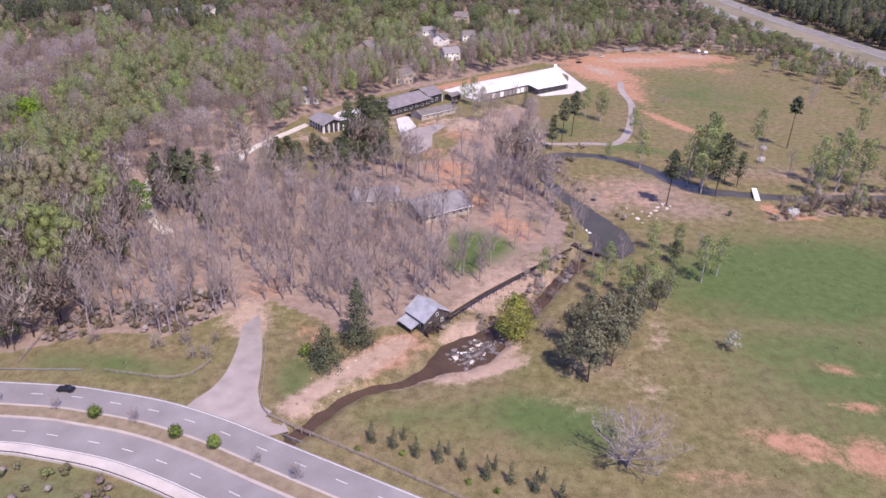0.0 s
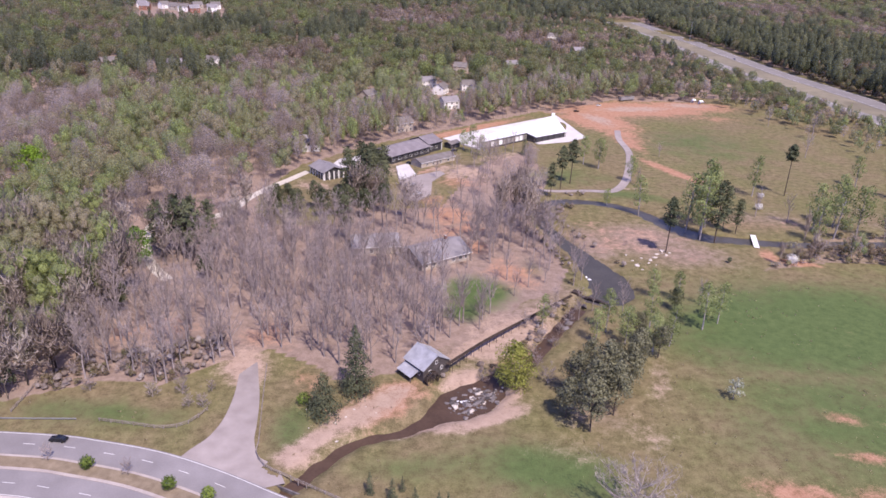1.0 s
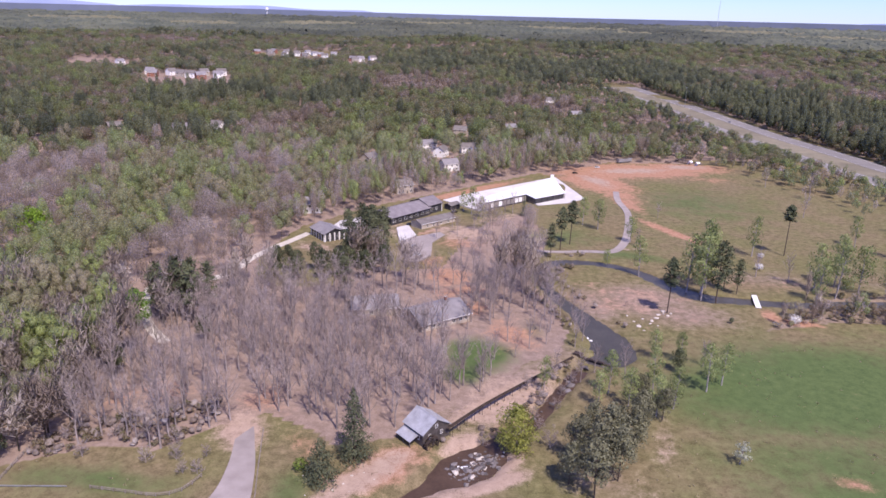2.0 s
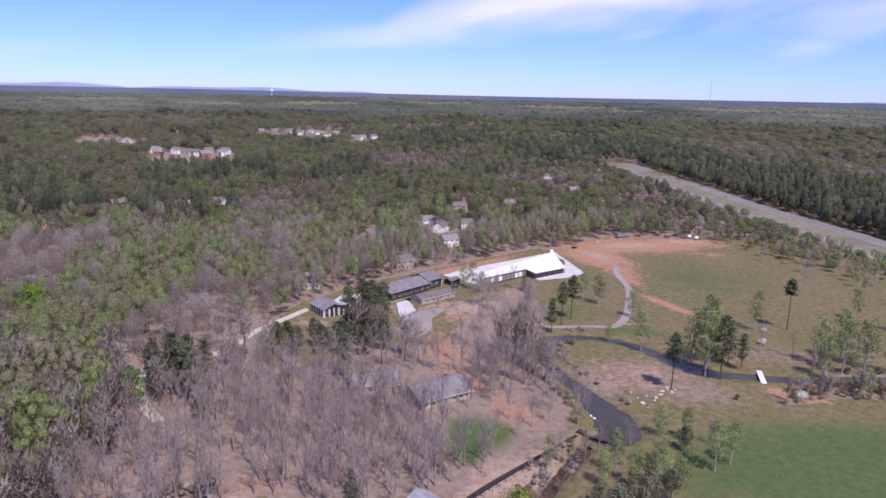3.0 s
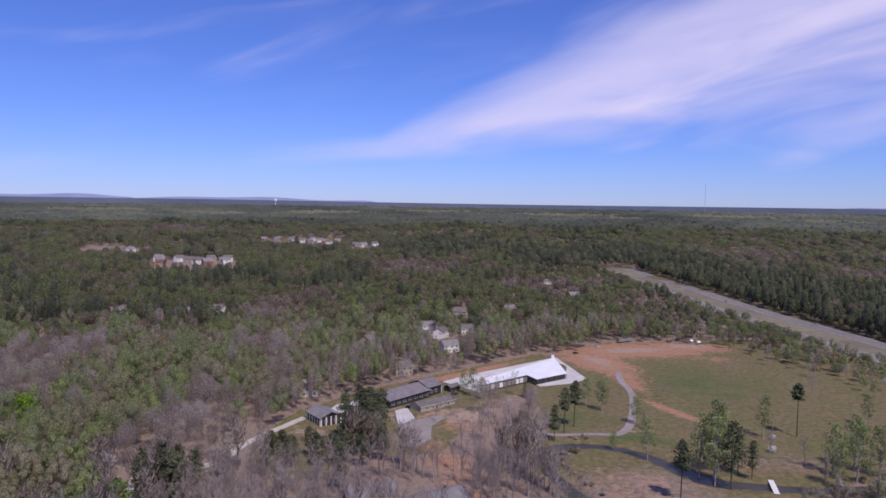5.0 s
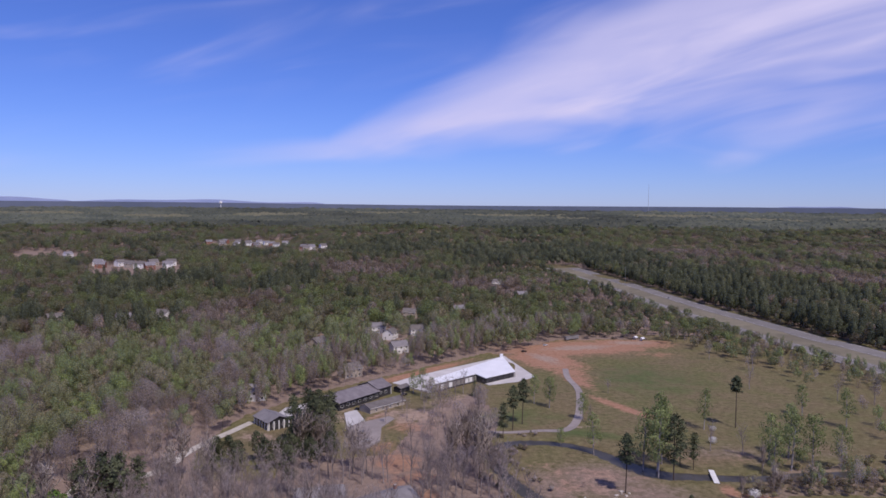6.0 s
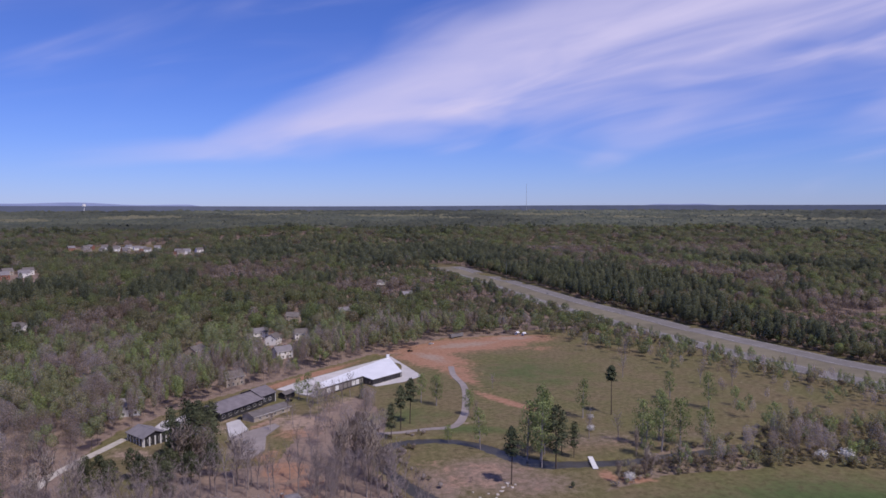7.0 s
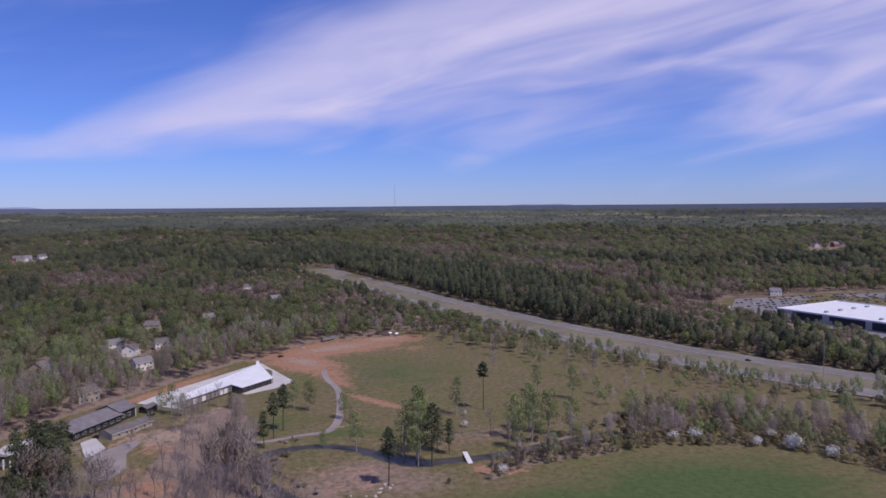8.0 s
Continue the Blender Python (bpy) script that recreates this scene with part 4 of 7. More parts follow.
def scatter(step, r0, r1, seed, a0=-42, a1=68):
    """Jittered places between two distances from the origin, within the fan of land that the flight overlooks."""
    rs = np.random.RandomState(seed)
    xs = np.arange(-r1, r1, step)
    X, Y = np.meshgrid(xs, np.arange(0, r1, step))
    X = X.ravel() + rs.uniform(-0.48, 0.48, X.size) * step
    Y = Y.ravel() + rs.uniform(-0.48, 0.48, Y.size) * step
    r, a = np.hypot(X, Y), np.degrees(np.arctan2(X, Y))
    k = (r >= r0) & (r < r1) & (a > a0) & (a < a1)
    return X[k], Y[k], rs.rand(k.sum()), rs


GREY_STANDS = [(-280, 476, 40, 60), (-135, 368, 26, 42), (-112, 205, 14, 16), (-141, 536, 20, 40), (-150, 326, 18, 32), (95, 951, 50, 70), (-189, 684, 45, 36), (-93, 1237, 75, 110), (998, 1644, 190, 240), (675, 1047, 66, 150), (638, 1626, 110, 200), (578, 653, 40, 80), (-240, 400, 26, 36), (-943, 2342, 130, 250)]
GREEN_STANDS = [(-129, 439, 40, 36), (-215, 467, 30, 34), (-184, 314, 22, 30), (-106, 331, 10, 28), (-146, 226, 14, 14), (-165, 275, 14, 16), (-52, 597, 42, 60), (90, 680, 130, 52), (3, 894, 60, 70), (-314, 771, 62, 56), (-179, 405, 24, 32), (624, 2087, 180, 240), (-324, 1255, 80, 110), (-73, 673, 36, 50), (1227, 1292, 200, 200), (291, 1126, 60, 90), (944, 1752, 160, 200), (890, 816, 70, 80), (-230, 260, 40, 40)]
PINE_STANDS = [(-376, 640, 34, 60), (-249, 665, 36, 50), (199, 1498, 110, 230), (-329, 988, 64, 120), (-170, 1011, 44, 90), (-289, 662, 26, 50), (-20, 1709, 100, 220), (494, 919, 90, 110), (1159, 933, 110, 180), (914, 1064, 80, 130), (-1033, 3528, 380, 600), (-73, 560, 12, 30), (-350, 860, 50, 50)]


def stands(items, x, y):
    out = np.zeros(np.shape(x))
    for px, py, a, b in items:
        out = np.maximum(out, np.exp(-(((x - px) / a) ** 2 + ((y - py) / b) ** 2)))
    return out


def kind_of(x, y, u):
    """0 bare, 1 budding, 2 pine, in stands of their own."""
    v, w = u * 37 % 1, u * 101 % 1
    r = np.hypot(x, y)
    hwy_x = np.interp(-y, -HIGHWAY_LINE[:, 1], HIGHWAY_LINE[:, 0])
    east = x > hwy_x
    wall_of_pines = east & (x < hwy_x + 45 + 0.13 * y) & (y > 480)
    n1, n2, n3 = (np.where(r < 340, waves(x, y, 30, s + 2), np.where(r < 700, waves(x, y, 60, s), waves(x, y, 170, s + 1))) for s in (11, 14, 17))
    bare = 0.40 + 0.30 * n1 + 1.1 * stands(GREY_STANDS, x, y) + 0.55 * u
    bud = 0.63 + 0.30 * n2 + 1.1 * stands(GREEN_STANDS, x, y) + 0.55 * v
    pine = 0.05 + 0.34 * n3 + 1.15 * stands(PINE_STANDS, x, y) + 0.5 * w + np.where(r > 700, 0.28, 0) + np.where(wall_of_pines, 0.55, 0)
    grove = ((y < 345) & (x > -122) & (x < 60)) | ((y < 445) & (x > -5) & (x < 60))
    bare = np.where(grove, bare + 1.2, bare)
    bare = bare + np.where(r < 345, 0.34, 0)
    strip = (x > -60) & (x < 240) & (y > 430) & (y < 640)
    pine = np.where(strip, pine - 0.5, pine)
    return np.where((pine > bud) & (pine > bare), 2, np.where(bud > bare, 1, 0))


def tone_of(x, y, rs):
    """How fresh or pale each tree is: alike within a stand, apart from tree to tree."""
    r = np.hypot(x, y)
    n = np.where(r < 700, waves(x, y, 48, 19), waves(x, y, 150, 20))
    return np.clip(0.46 + 0.2 * n + rs.normal(0, 0.26, len(x)), 0, 1)


def ball():
    """The points and faces of a plain twenty-sided ball."""
    g = 1.618
    p = np.array([(-1, g, 0), (1, g, 0), (-1, -g, 0), (1, -g, 0), (0, -1, g), (0, 1, g), (0, -1, -g), (0, 1, -g), (g, 0, -1), (g, 0, 1), (-g, 0, -1), (-g, 0, 1)]) / 1.902
    f = np.array([(0, 11, 5), (0, 5, 1), (0, 1, 7), (0, 7, 10), (0, 10, 11), (1, 5, 9), (5, 11, 4), (11, 10, 2), (10, 7, 6), (7, 1, 8), (3, 9, 4), (3, 4, 2), (3, 2, 6), (3, 6, 8), (3, 8, 9), (4, 9, 5), (2, 4, 11), (6, 2, 10), (8, 6, 7), (9, 8, 1)])
    return p, f


BALL = ball()


def template(kind, seed, lod):
    """A tree one unit high and about one wide: points, normals and triangles. lod: 0 close by to 3 far away."""
    rs = np.random.RandomState(seed)
    P, N, T = [], [], []
    middle = np.array([0, 0, (0.55, 0.62, 0.62, 0)[kind]])

    def add(p, n, t):
        T.append(np.asarray(t) + sum(len(q) for q in P))
        P.append(np.asarray(p, float)), N.append(np.asarray(n, float))

    def hull(c, r, tall):
        p, f = BALL
        q = p * (r * (1 + rs.uniform(-0.24, 0.24, (len(p), 1)))) * (1, 1, tall) + c
        add(q, 0.7 * p + 0.5 * (q - middle) / 0.4 + (0, 0, 0.25), f)

    def tufts(c, r, tall, count, size):
        d = rs.normal(0, 1, (count, 3)) + (0, 0, 0.35)
        d /= np.linalg.norm(d, axis=1, keepdims=True)
        q = c + d * (1, 1, tall) * r * rs.uniform(0.85, 1.22, (count, 1))
        s = size * rs.uniform(0.6, 1.3, (count, 1, 1))
        p = q[:, None] + rs.normal(0, 0.62, (count, 3, 3)) * s
        n = 0.7 * d + 0.5 * (q - middle) / 0.4 + (0, 0, 0.25)
        add(p.reshape(-1, 3), np.repeat(n, 3, 0), np.arange(count * 3).reshape(-1, 3))

    def twig(a, b, w):
        d = np.cross(b - a, rs.normal(0, 1, 3))
        d *= w / (np.linalg.norm(d) + 1e-9)
        m = (a + b) / 2 - middle
        add([a - d, a + d, b], [m / 0.5 + (0, 0, 0.7)] * 3, [(0, 1, 2)])

    w = (0.016, 0.011, 0.012, 0.01)[kind] * (1, 1, 1.5, 2)[lod]
    for a in (0.0, 1.6):
        d = np.array([math.cos(a) * w, math.sin(a) * w, 0])
        add([-d, d, (0, 0, 0.8)], [(math.cos(a + 1.5), math.sin(a + 1.5), 0.3)] * 3, [(0, 1, 2)])
    if kind == 3:
        for a in rs.uniform(0, 6.283, 12):
            p = np.array([math.cos(a), math.sin(a), 0]) * rs.uniform(0, 0.3)
            twig(p, p * 1.6 + (0, 0, rs.uniform(0.5, 1)), 0.06)
    elif kind == 0:
        for k in range((0, 1, 2, 1)[lod]):
            hull(np.array([*rs.uniform(-0.14, 0.14, 2), 0.6 + 0.09 * k]), (0.3, 0.32, 0.27, 0.36)[lod], (0.95, 0.95, 0.95, 0.75)[lod])
        for k in range((56, 30, 4, 2)[lod]):
            a, z, o = rs.uniform(0, 6.283), rs.uniform(0.26, 0.7), rs.uniform(0.1, 0.36)
            p = np.array([0, 0, z])
            q = np.array([math.cos(a) * o, math.sin(a) * o, min(0.96, z + rs.uniform(0.14, 0.34))])
            twig(p, q, (0.009, 0.011, 0.02, 0.03)[lod])
            for _ in range((7, 6, 4, 3)[lod]):
                c = p + (q - p) * rs.uniform(0.3, 1.08)
                twig(c, c + rs.uniform((-0.7, -0.7, -0.1), (0.7, 0.7, 1.1)) * 0.17, (0.0095, 0.0135, 0.03, 0.045)[lod])
    elif kind == 1:
        m = (9, 5, 2, 1)[lod]
        for k in range(m):
            t = (k + rs.uniform(0.2, 0.8)) / m
            o = (0.3, 0.27, 0.16, 0)[lod] * rs.uniform(0.6, 1) * math.sin(math.pi * (0.28 + 0.62 * t)) * 1.1
            a = k * 2.4 + rs.uniform(-0.4, 0.4)
            c = np.array([math.cos(a) * o, math.sin(a) * o, (0.4, 0.42, 0.48, 0.6)[lod] + (0.48, 0.44, 0.26, 0)[lod] * t])
            r = (0.15, 0.2, 0.29, 0.42)[lod] * rs.uniform(0.8, 1.2) * (1.12 - 0.3 * t)
            hull(c, r * (0.72, 0.86, 1, 1)[lod], (0.95, 0.95, 1.0, 0.8)[lod])
            tufts(c, r, 0.95, (56, 24, 7, 4)[lod], (0.03, 0.045, 0.085, 0.11)[lod])
    else:
        m = (7, 5, 2, 1)[lod]
        for k in range(m):
            t = (k + 0.5) / m
            a = k * 2.4
            o = (0.14, 0.12, 0.03, 0)[lod] * (1.1 - t)
            c = np.array([math.cos(a) * o, math.sin(a) * o, 0.38 + 0.54 * t])
            r = (0.15, 0.18, 0.25, 0.32)[lod] * (1.25 - 0.65 * t)
            hull(c, r * (0.75, 0.85, 1, 1)[lod], (0.9, 0.95, 1.2, 1.1)[lod])
            tufts(c, r, 0.9, (56, 22, 7, 4)[lod], (0.03, 0.042, 0.075, 0.1)[lod])
    p, n, t = np.concatenate(P), np.concatenate(N), np.concatenate(T)
    return p, n / np.linalg.norm(n, axis=1, keepdims=True), t


def mass(name, grown, material, label, category="woods"):
    """Many small trees as one mesh."""
    co, tris, facing, tone = grown
    me = bpy.data.meshes.new(name)
    me.vertices.add(len(co))
    me.vertices.foreach_set("co", co.astype(np.float32).ravel())
    me.loops.add(tris.size)
    me.loops.foreach_set("vertex_index", tris.astype(np.int32).ravel())
    me.polygons.add(len(tris))
    me.polygons.foreach_set("loop_start", np.arange(0, tris.size, 3, dtype=np.int32))
    me.materials.append(material)
    me.update(calc_edges=True)
    me.shade_smooth()
    me.attributes.new("custom_normal", "FLOAT_VECTOR", "POINT").data.foreach_set("vector", facing.astype(np.float32).ravel())
    me.attributes.new("tone", "FLOAT", "POINT").data.foreach_set("value", tone.astype(np.float32))
    return tagged(new(name, me), label, category, kind="stuff")


def grow(x, y, kind, height, width, lod, seed):
    """Trees of one kind at many places, as points, triangles, normals and a tone a tree."""
    rs = np.random.RandomState(seed)
    z = cut(x, y, relief(x, y))
    tone = tone_of(x, y, rs)
    points, faces, facing, tones, base = [], [], [], [], 0
    pick = rs.randint(0, 8, len(x))
    for k in range(8):
        f, d, t = template(kind, seed * 10 + k, lod)
        i = np.where(pick == k)[0]
        a = rs.uniform(0, 6.283, len(i))
        c, s = np.cos(a)[:, None], np.sin(a)[:, None]
        w, h = width[i][:, None], height[i][:, None]
        X = (f[None, :, 0] * c - f[None, :, 1] * s) * w + x[i][:, None]
        Y = (f[None, :, 0] * s + f[None, :, 1] * c) * w + y[i][:, None]
        Z = f[None, :, 2] * h + z[i][:, None] - 0.2
        points.append(np.stack([X, Y, Z], -1).reshape(-1, 3))
        D = np.stack([d[None, :, 0] * c - d[None, :, 1] * s, d[None, :, 0] * s + d[None, :, 1] * c, d[None, :, 2] + 0 * c], -1)
        facing.append(D.reshape(-1, 3))
        tones.append(np.repeat(tone[i], len(f)))
        faces.append((t[None] + (base + np.arange(len(i)) * len(f))[:, None, None]).reshape(-1, 3))
        base += len(i) * len(f)
    return np.concatenate(points), np.concatenate(faces), np.concatenate(facing), np.concatenate(tones)


BARE = [bare_tree(s, h, w, twig=0.036, low=0.42, steep=0.3, girth=1.25) for s, h, w in ((1, 21, 4.6), (2, 24, 5.0), (3, 19, 4.4), (4, 22, 4.0), (5, 20, 5.2), (6, 25, 4.8))]
BUDDING = [leafy_tree(s, h, w, BUD, count=c, size=0.4) for s, h, w, c in ((11, 21, 5.0, 1100), (12, 23, 4.6, 1100), (13, 18, 4.6, 1000))]
LOOSE_BUD = [leafy_tree(s, h, w, BUD, PALE_BARK, c, 0.36, 0.28, 16) for s, h, w, c in ((14, 24, 4.8, 1300), (15, 26, 5.0, 1400), (16, 22, 5.2, 1300))]
PINES = [pine_tree(s, h, w, lo, limbs=34, tufts=5, size=0.55) for s, h, w, lo in ((21, 26, 5.4, 0.3), (22, 28, 5.8, 0.28), (23, 26, 4.4, 0.5), (24, 26.5, 3.3, 0.66))]


def rim(x, y, r):
    """An uneven bound between two belts of woods."""
    return r + 80 * np.clip(waves(x, y, 70, 23), -1, 1)


def stature(x, y):
    """How tall the trees grow: lower along the highway, by the stream and round houses."""
    f = 1 + 0.24 * np.clip(waves(x, y, 38, 24), -1, 1)
    hwy_x = np.interp(-y, -HIGHWAY_LINE[:, 1], HIGHWAY_LINE[:, 0])
    f = np.where((x < hwy_x) & (x > hwy_x - 170) & (y > 540) & (y < 1250), 0.62, f)
    f = np.where((x > hwy_x) & (x < 605) & (y > 200) & (y < 640), np.where(np.hypot(x, y) > 640, 0.62, 0.85), f)
    f = np.where((x > 225) & (x < hwy_x) & (y > 300) & (y < 640), 0.62, f)
    for px, py, *_ in HOUSES:
        r = math.hypot(px, py)
        u, v = (px - x) * px / r + (py - y) * py / r, (px - x) * py / r - (py - y) * px / r
        f = np.where((u > 0) & (u < 80) & (np.abs(v) < 9.5) & (py > 500), np.minimum(f, np.where(u < 45, 0.3, 0.55)), f)
    return f


x, y, u, rs = scatter(6.6, 150, 330, 1)
ok = clear_of(x, y)
x, y, u = x[ok], y[ok], u[ok]
k = kind_of(x, y, u)
keep = ~((k == 0) & (x > -98) & (x < -28) & (y > 292) & (y < 352) & (u * 11 % 1 < 0.75))
x, y, u, k = x[keep], y[keep], u[keep], k[keep]
near = (x > -118) & (x < 45) & (np.hypot(x, y) < 330)
single = np.where(near & (k == 0))[0]
single = single[np.argsort(np.hypot(x[single] + 30, y[single] - 190))][:290]
for i in single:
    plant("bare_tree", BARE[i % 6], float(x[i]), float(y[i]), "leafless grey-brown hardwood tree on leaf litter", group="bare grove", scale=0.72 + 0.3 * float(u[i] * 7 % 1))
for i in np.where(near & (k == 1))[0]:
    plant("budding_tree", BUDDING[i % 3], float(x[i]), float(y[i]), "hardwood tree with fresh green spring leaves", group="budding trees", scale=0.7 + 0.3 * float(u[i] * 9 % 1))
for i in np.where(near & (k == 2))[0]:
    plant("pine_tree", PINES[i % 4], float(x[i]), float(y[i]), "tall dark green pine among bare trees", group="pines", scale=0.75 + 0.2 * float(u[i] * 9 % 1))
rest = np.setdiff1d(np.arange(len(x)), np.concatenate([single, np.where(near & (k > 0))[0]]))
rest = rest[~((x[rest] > -5) & (y[rest] > 290) & (u[rest] * 13 % 1 < 0.55))]
NX, NY, NK = x[rest], y[rest], k[rest]
x, y, u, rs = scatter(9.6, 330, 730, 2)
ok = clear_of(x, y) & (np.hypot(x, y) < rim(x, y, 640))
ok &= ~((x > -8) & (x < 62) & (y > 335) & (y < 470) & (u < 0.72))
MX, MY, MK = np.r_[NX, x[ok]], np.r_[NY, y[ok]], np.r_[NK, kind_of(x[ok], y[ok], u[ok])]
# the scrubby band along the stream and the thin line of trees before the highway
x, y, u, rs = scatter(8.2, 200, 520, 3)
b = inside(TREE_BAND, x, y) & (distance(POND, x, y)[0] > 6)
MX, MY, MK = np.r_[MX, x[b]], np.r_[MY, y[b]], np.r_[MK, np.where(u[b] < 0.66, 0, 1)]
x, y, u, rs = scatter(15, 280, 700, 4)
thin = inside([(232, 318), (285, 345), (330, 350), (320, 480), (262, 590), (225, 620), (228, 580), (268, 470), (262, 380)], x, y) & (distance(HIGHWAY_LINE, x, y)[0] > 46) & (u * 5 % 1 < 0.6)
MX, MY, MK = np.r_[MX, x[thin]], np.r_[MY, y[thin]], np.r_[MK, np.where(u[thin] < 0.62, 0, 1)]
# the dense line of tall trunks behind the long shed and the back field
x, y, u, rs = scatter(6.2, 380, 740, 9)
b = inside([(-97, 385), (-90, 399), (-58, 450), (4, 512), (66, 573), (90, 602), (135, 630), (228, 640), (236, 672), (130, 668), (50, 625), (-92, 500), (-120, 420)], x, y)
for px, py, *_ in HOUSES:
    b &= np.hypot(x - px, y - py) > 11
b &= ~((x > 176) & (x < 224) & (y < 645))
MX, MY, MK = np.r_[MX, x[b]], np.r_[MY, y[b]], np.r_[MK, np.where(u[b] < 0.84, 0, 1)]
rs = np.random.RandomState(5)
mh = np.array([22.0, 21.0, 26.0])[MK] * rs.uniform(0.75, 1.2, len(MK)) * stature(MX, MY)
band_m = inside(TREE_BAND, MX, MY)
mh = np.where(band_m, mh * rs.uniform(0.35, 1.0, len(mh)), mh)
slim = band_m | inside([(-97, 385), (-58, 450), (66, 573), (135, 630), (228, 640), (236, 672), (130, 668), (50, 625), (-92, 500)], MX, MY) | ((MX > 222) & (MX < np.interp(-MY, -HIGHWAY_LINE[:, 1], HIGHWAY_LINE[:, 0])) & (MY < 640))
mw = np.array([14.0, 15.5, 12.0])[MK] * rs.uniform(0.7, 1.4, len(MK)) * np.where(slim, 0.55, 1) * (0.4 + 0.6 * stature(MX, MY))
for kk, mats, nm, lb in ((0, (NEAR_BARE, FAR_BARE), "bare_woods", "leafless grey-brown hardwood forest"), (1, (NEAR_BUD, FAR_BUD), "budding_woods", "hardwood forest with pale green spring leaves"), (2, (FAR_PINE, FAR_PINE), "pine_woods", "dark green pine forest")):
    for lod, belt, m in ((0, " beside the valley", np.hypot(MX, MY) < 335), (1, " round the fields", np.hypot(MX, MY) >= 335)):
        m, mat = m & (MK == kk), mats[lod]
        mass(nm, grow(MX[m], MY[m], kk, mh[m], mw[m], lod, 51 - 20 * lod + kk), mat, lb + belt)
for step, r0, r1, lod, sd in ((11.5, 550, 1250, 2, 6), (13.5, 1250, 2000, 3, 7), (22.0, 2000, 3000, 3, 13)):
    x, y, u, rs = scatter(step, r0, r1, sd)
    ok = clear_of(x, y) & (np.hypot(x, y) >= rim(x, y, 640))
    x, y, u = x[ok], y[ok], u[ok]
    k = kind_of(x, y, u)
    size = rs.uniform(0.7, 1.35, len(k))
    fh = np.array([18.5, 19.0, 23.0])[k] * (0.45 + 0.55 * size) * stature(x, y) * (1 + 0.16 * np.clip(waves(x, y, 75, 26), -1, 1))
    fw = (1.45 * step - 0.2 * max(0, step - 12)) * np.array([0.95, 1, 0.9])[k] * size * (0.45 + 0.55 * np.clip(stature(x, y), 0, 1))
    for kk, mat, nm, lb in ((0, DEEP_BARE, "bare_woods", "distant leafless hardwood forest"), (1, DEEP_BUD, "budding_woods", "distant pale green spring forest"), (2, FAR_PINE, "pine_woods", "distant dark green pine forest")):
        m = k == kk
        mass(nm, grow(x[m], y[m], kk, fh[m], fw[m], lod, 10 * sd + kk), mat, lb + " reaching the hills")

# the dense wall of trees along the far side of the highway
x, y, u, rs = scatter(7.4, 380, 1350, 15)
hwy_x = np.interp(-y, -HIGHWAY_LINE[:, 1], HIGHWAY_LINE[:, 0])
hd = distance(HIGHWAY_LINE, x, y)[0]
ok = (x > hwy_x) & (hd > 42) & (hd < 95) & ~inside(STORE_LOT, x, y)
x, y, u, hd = x[ok], y[ok], u[ok], hd[ok]
k = np.where(u < np.where(y > 520, 0.52, 0.3), 2, np.where(u < 0.82, 1, 0))
th = np.array([16.0, 16.0, 21.0])[k] * rs.uniform(0.5, 1.2, len(k)) * np.where((y < 560) & (x > 520), 0.6, 1)
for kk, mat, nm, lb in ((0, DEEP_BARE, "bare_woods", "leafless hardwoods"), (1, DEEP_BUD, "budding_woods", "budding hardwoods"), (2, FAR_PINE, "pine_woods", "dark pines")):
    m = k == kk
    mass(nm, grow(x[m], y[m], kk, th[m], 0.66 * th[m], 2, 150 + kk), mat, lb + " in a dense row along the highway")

# the forest beyond, a ragged canopy out to the skyline
cols, rows_n = 560, 110
ang = np.radians(np.linspace(-44, 70, cols))
rad = 2850 * (4880 / 2850) ** np.linspace(0, 1, rows_n)
A, Rr = np.meshgrid(ang, rad)
rs = np.random.RandomState(8)
A = A + rs.uniform(-0.45, 0.45, A.shape) * (ang[1] - ang[0])
Rr = Rr * (1 + rs.uniform(-0.45, 0.45, A.shape) * (rad[1] / rad[0] - 1))
CX, CY = np.sin(A) * Rr, np.cos(A) * Rr
tall = 11 + 13 * rs.rand(*A.shape) ** 1.3 + 3 * waves(CX, CY, 120, 21)
tall = tall * smooth(2840, 3050, Rr)
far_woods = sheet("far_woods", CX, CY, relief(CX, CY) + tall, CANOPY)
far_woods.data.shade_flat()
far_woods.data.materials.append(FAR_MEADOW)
open_land = np.zeros(A.shape, bool)
for fa, fr, wa, wr in ((-10.5, 3950, 3.6, 150), (-19, 3650, 2.5, 110), (-2, 4250, 3.0, 90), (9, 4050, 4.0, 110), (14, 3750, 2.6, 90), (21, 4200, 3.5, 100), (27, 3850, 3.2, 110), (36, 4050, 4.0, 130), (41, 3700, 2.5, 90), (-27, 4050, 3.5, 130), (49, 3900, 3.0, 120)):
    open_land |= ((A - radians(fa)) / radians(wa)) ** 2 + ((Rr - fr) / wr) ** 2 + 0.35 * waves(CX, CY, 140, 27) < 1
far_woods.data.polygons.foreach_set("material_index", open_land[:-1, :-1].astype(np.int32).ravel())
tagged(far_woods, "unbroken mixed forest canopy out to the horizon", "woods", kind="stuff")


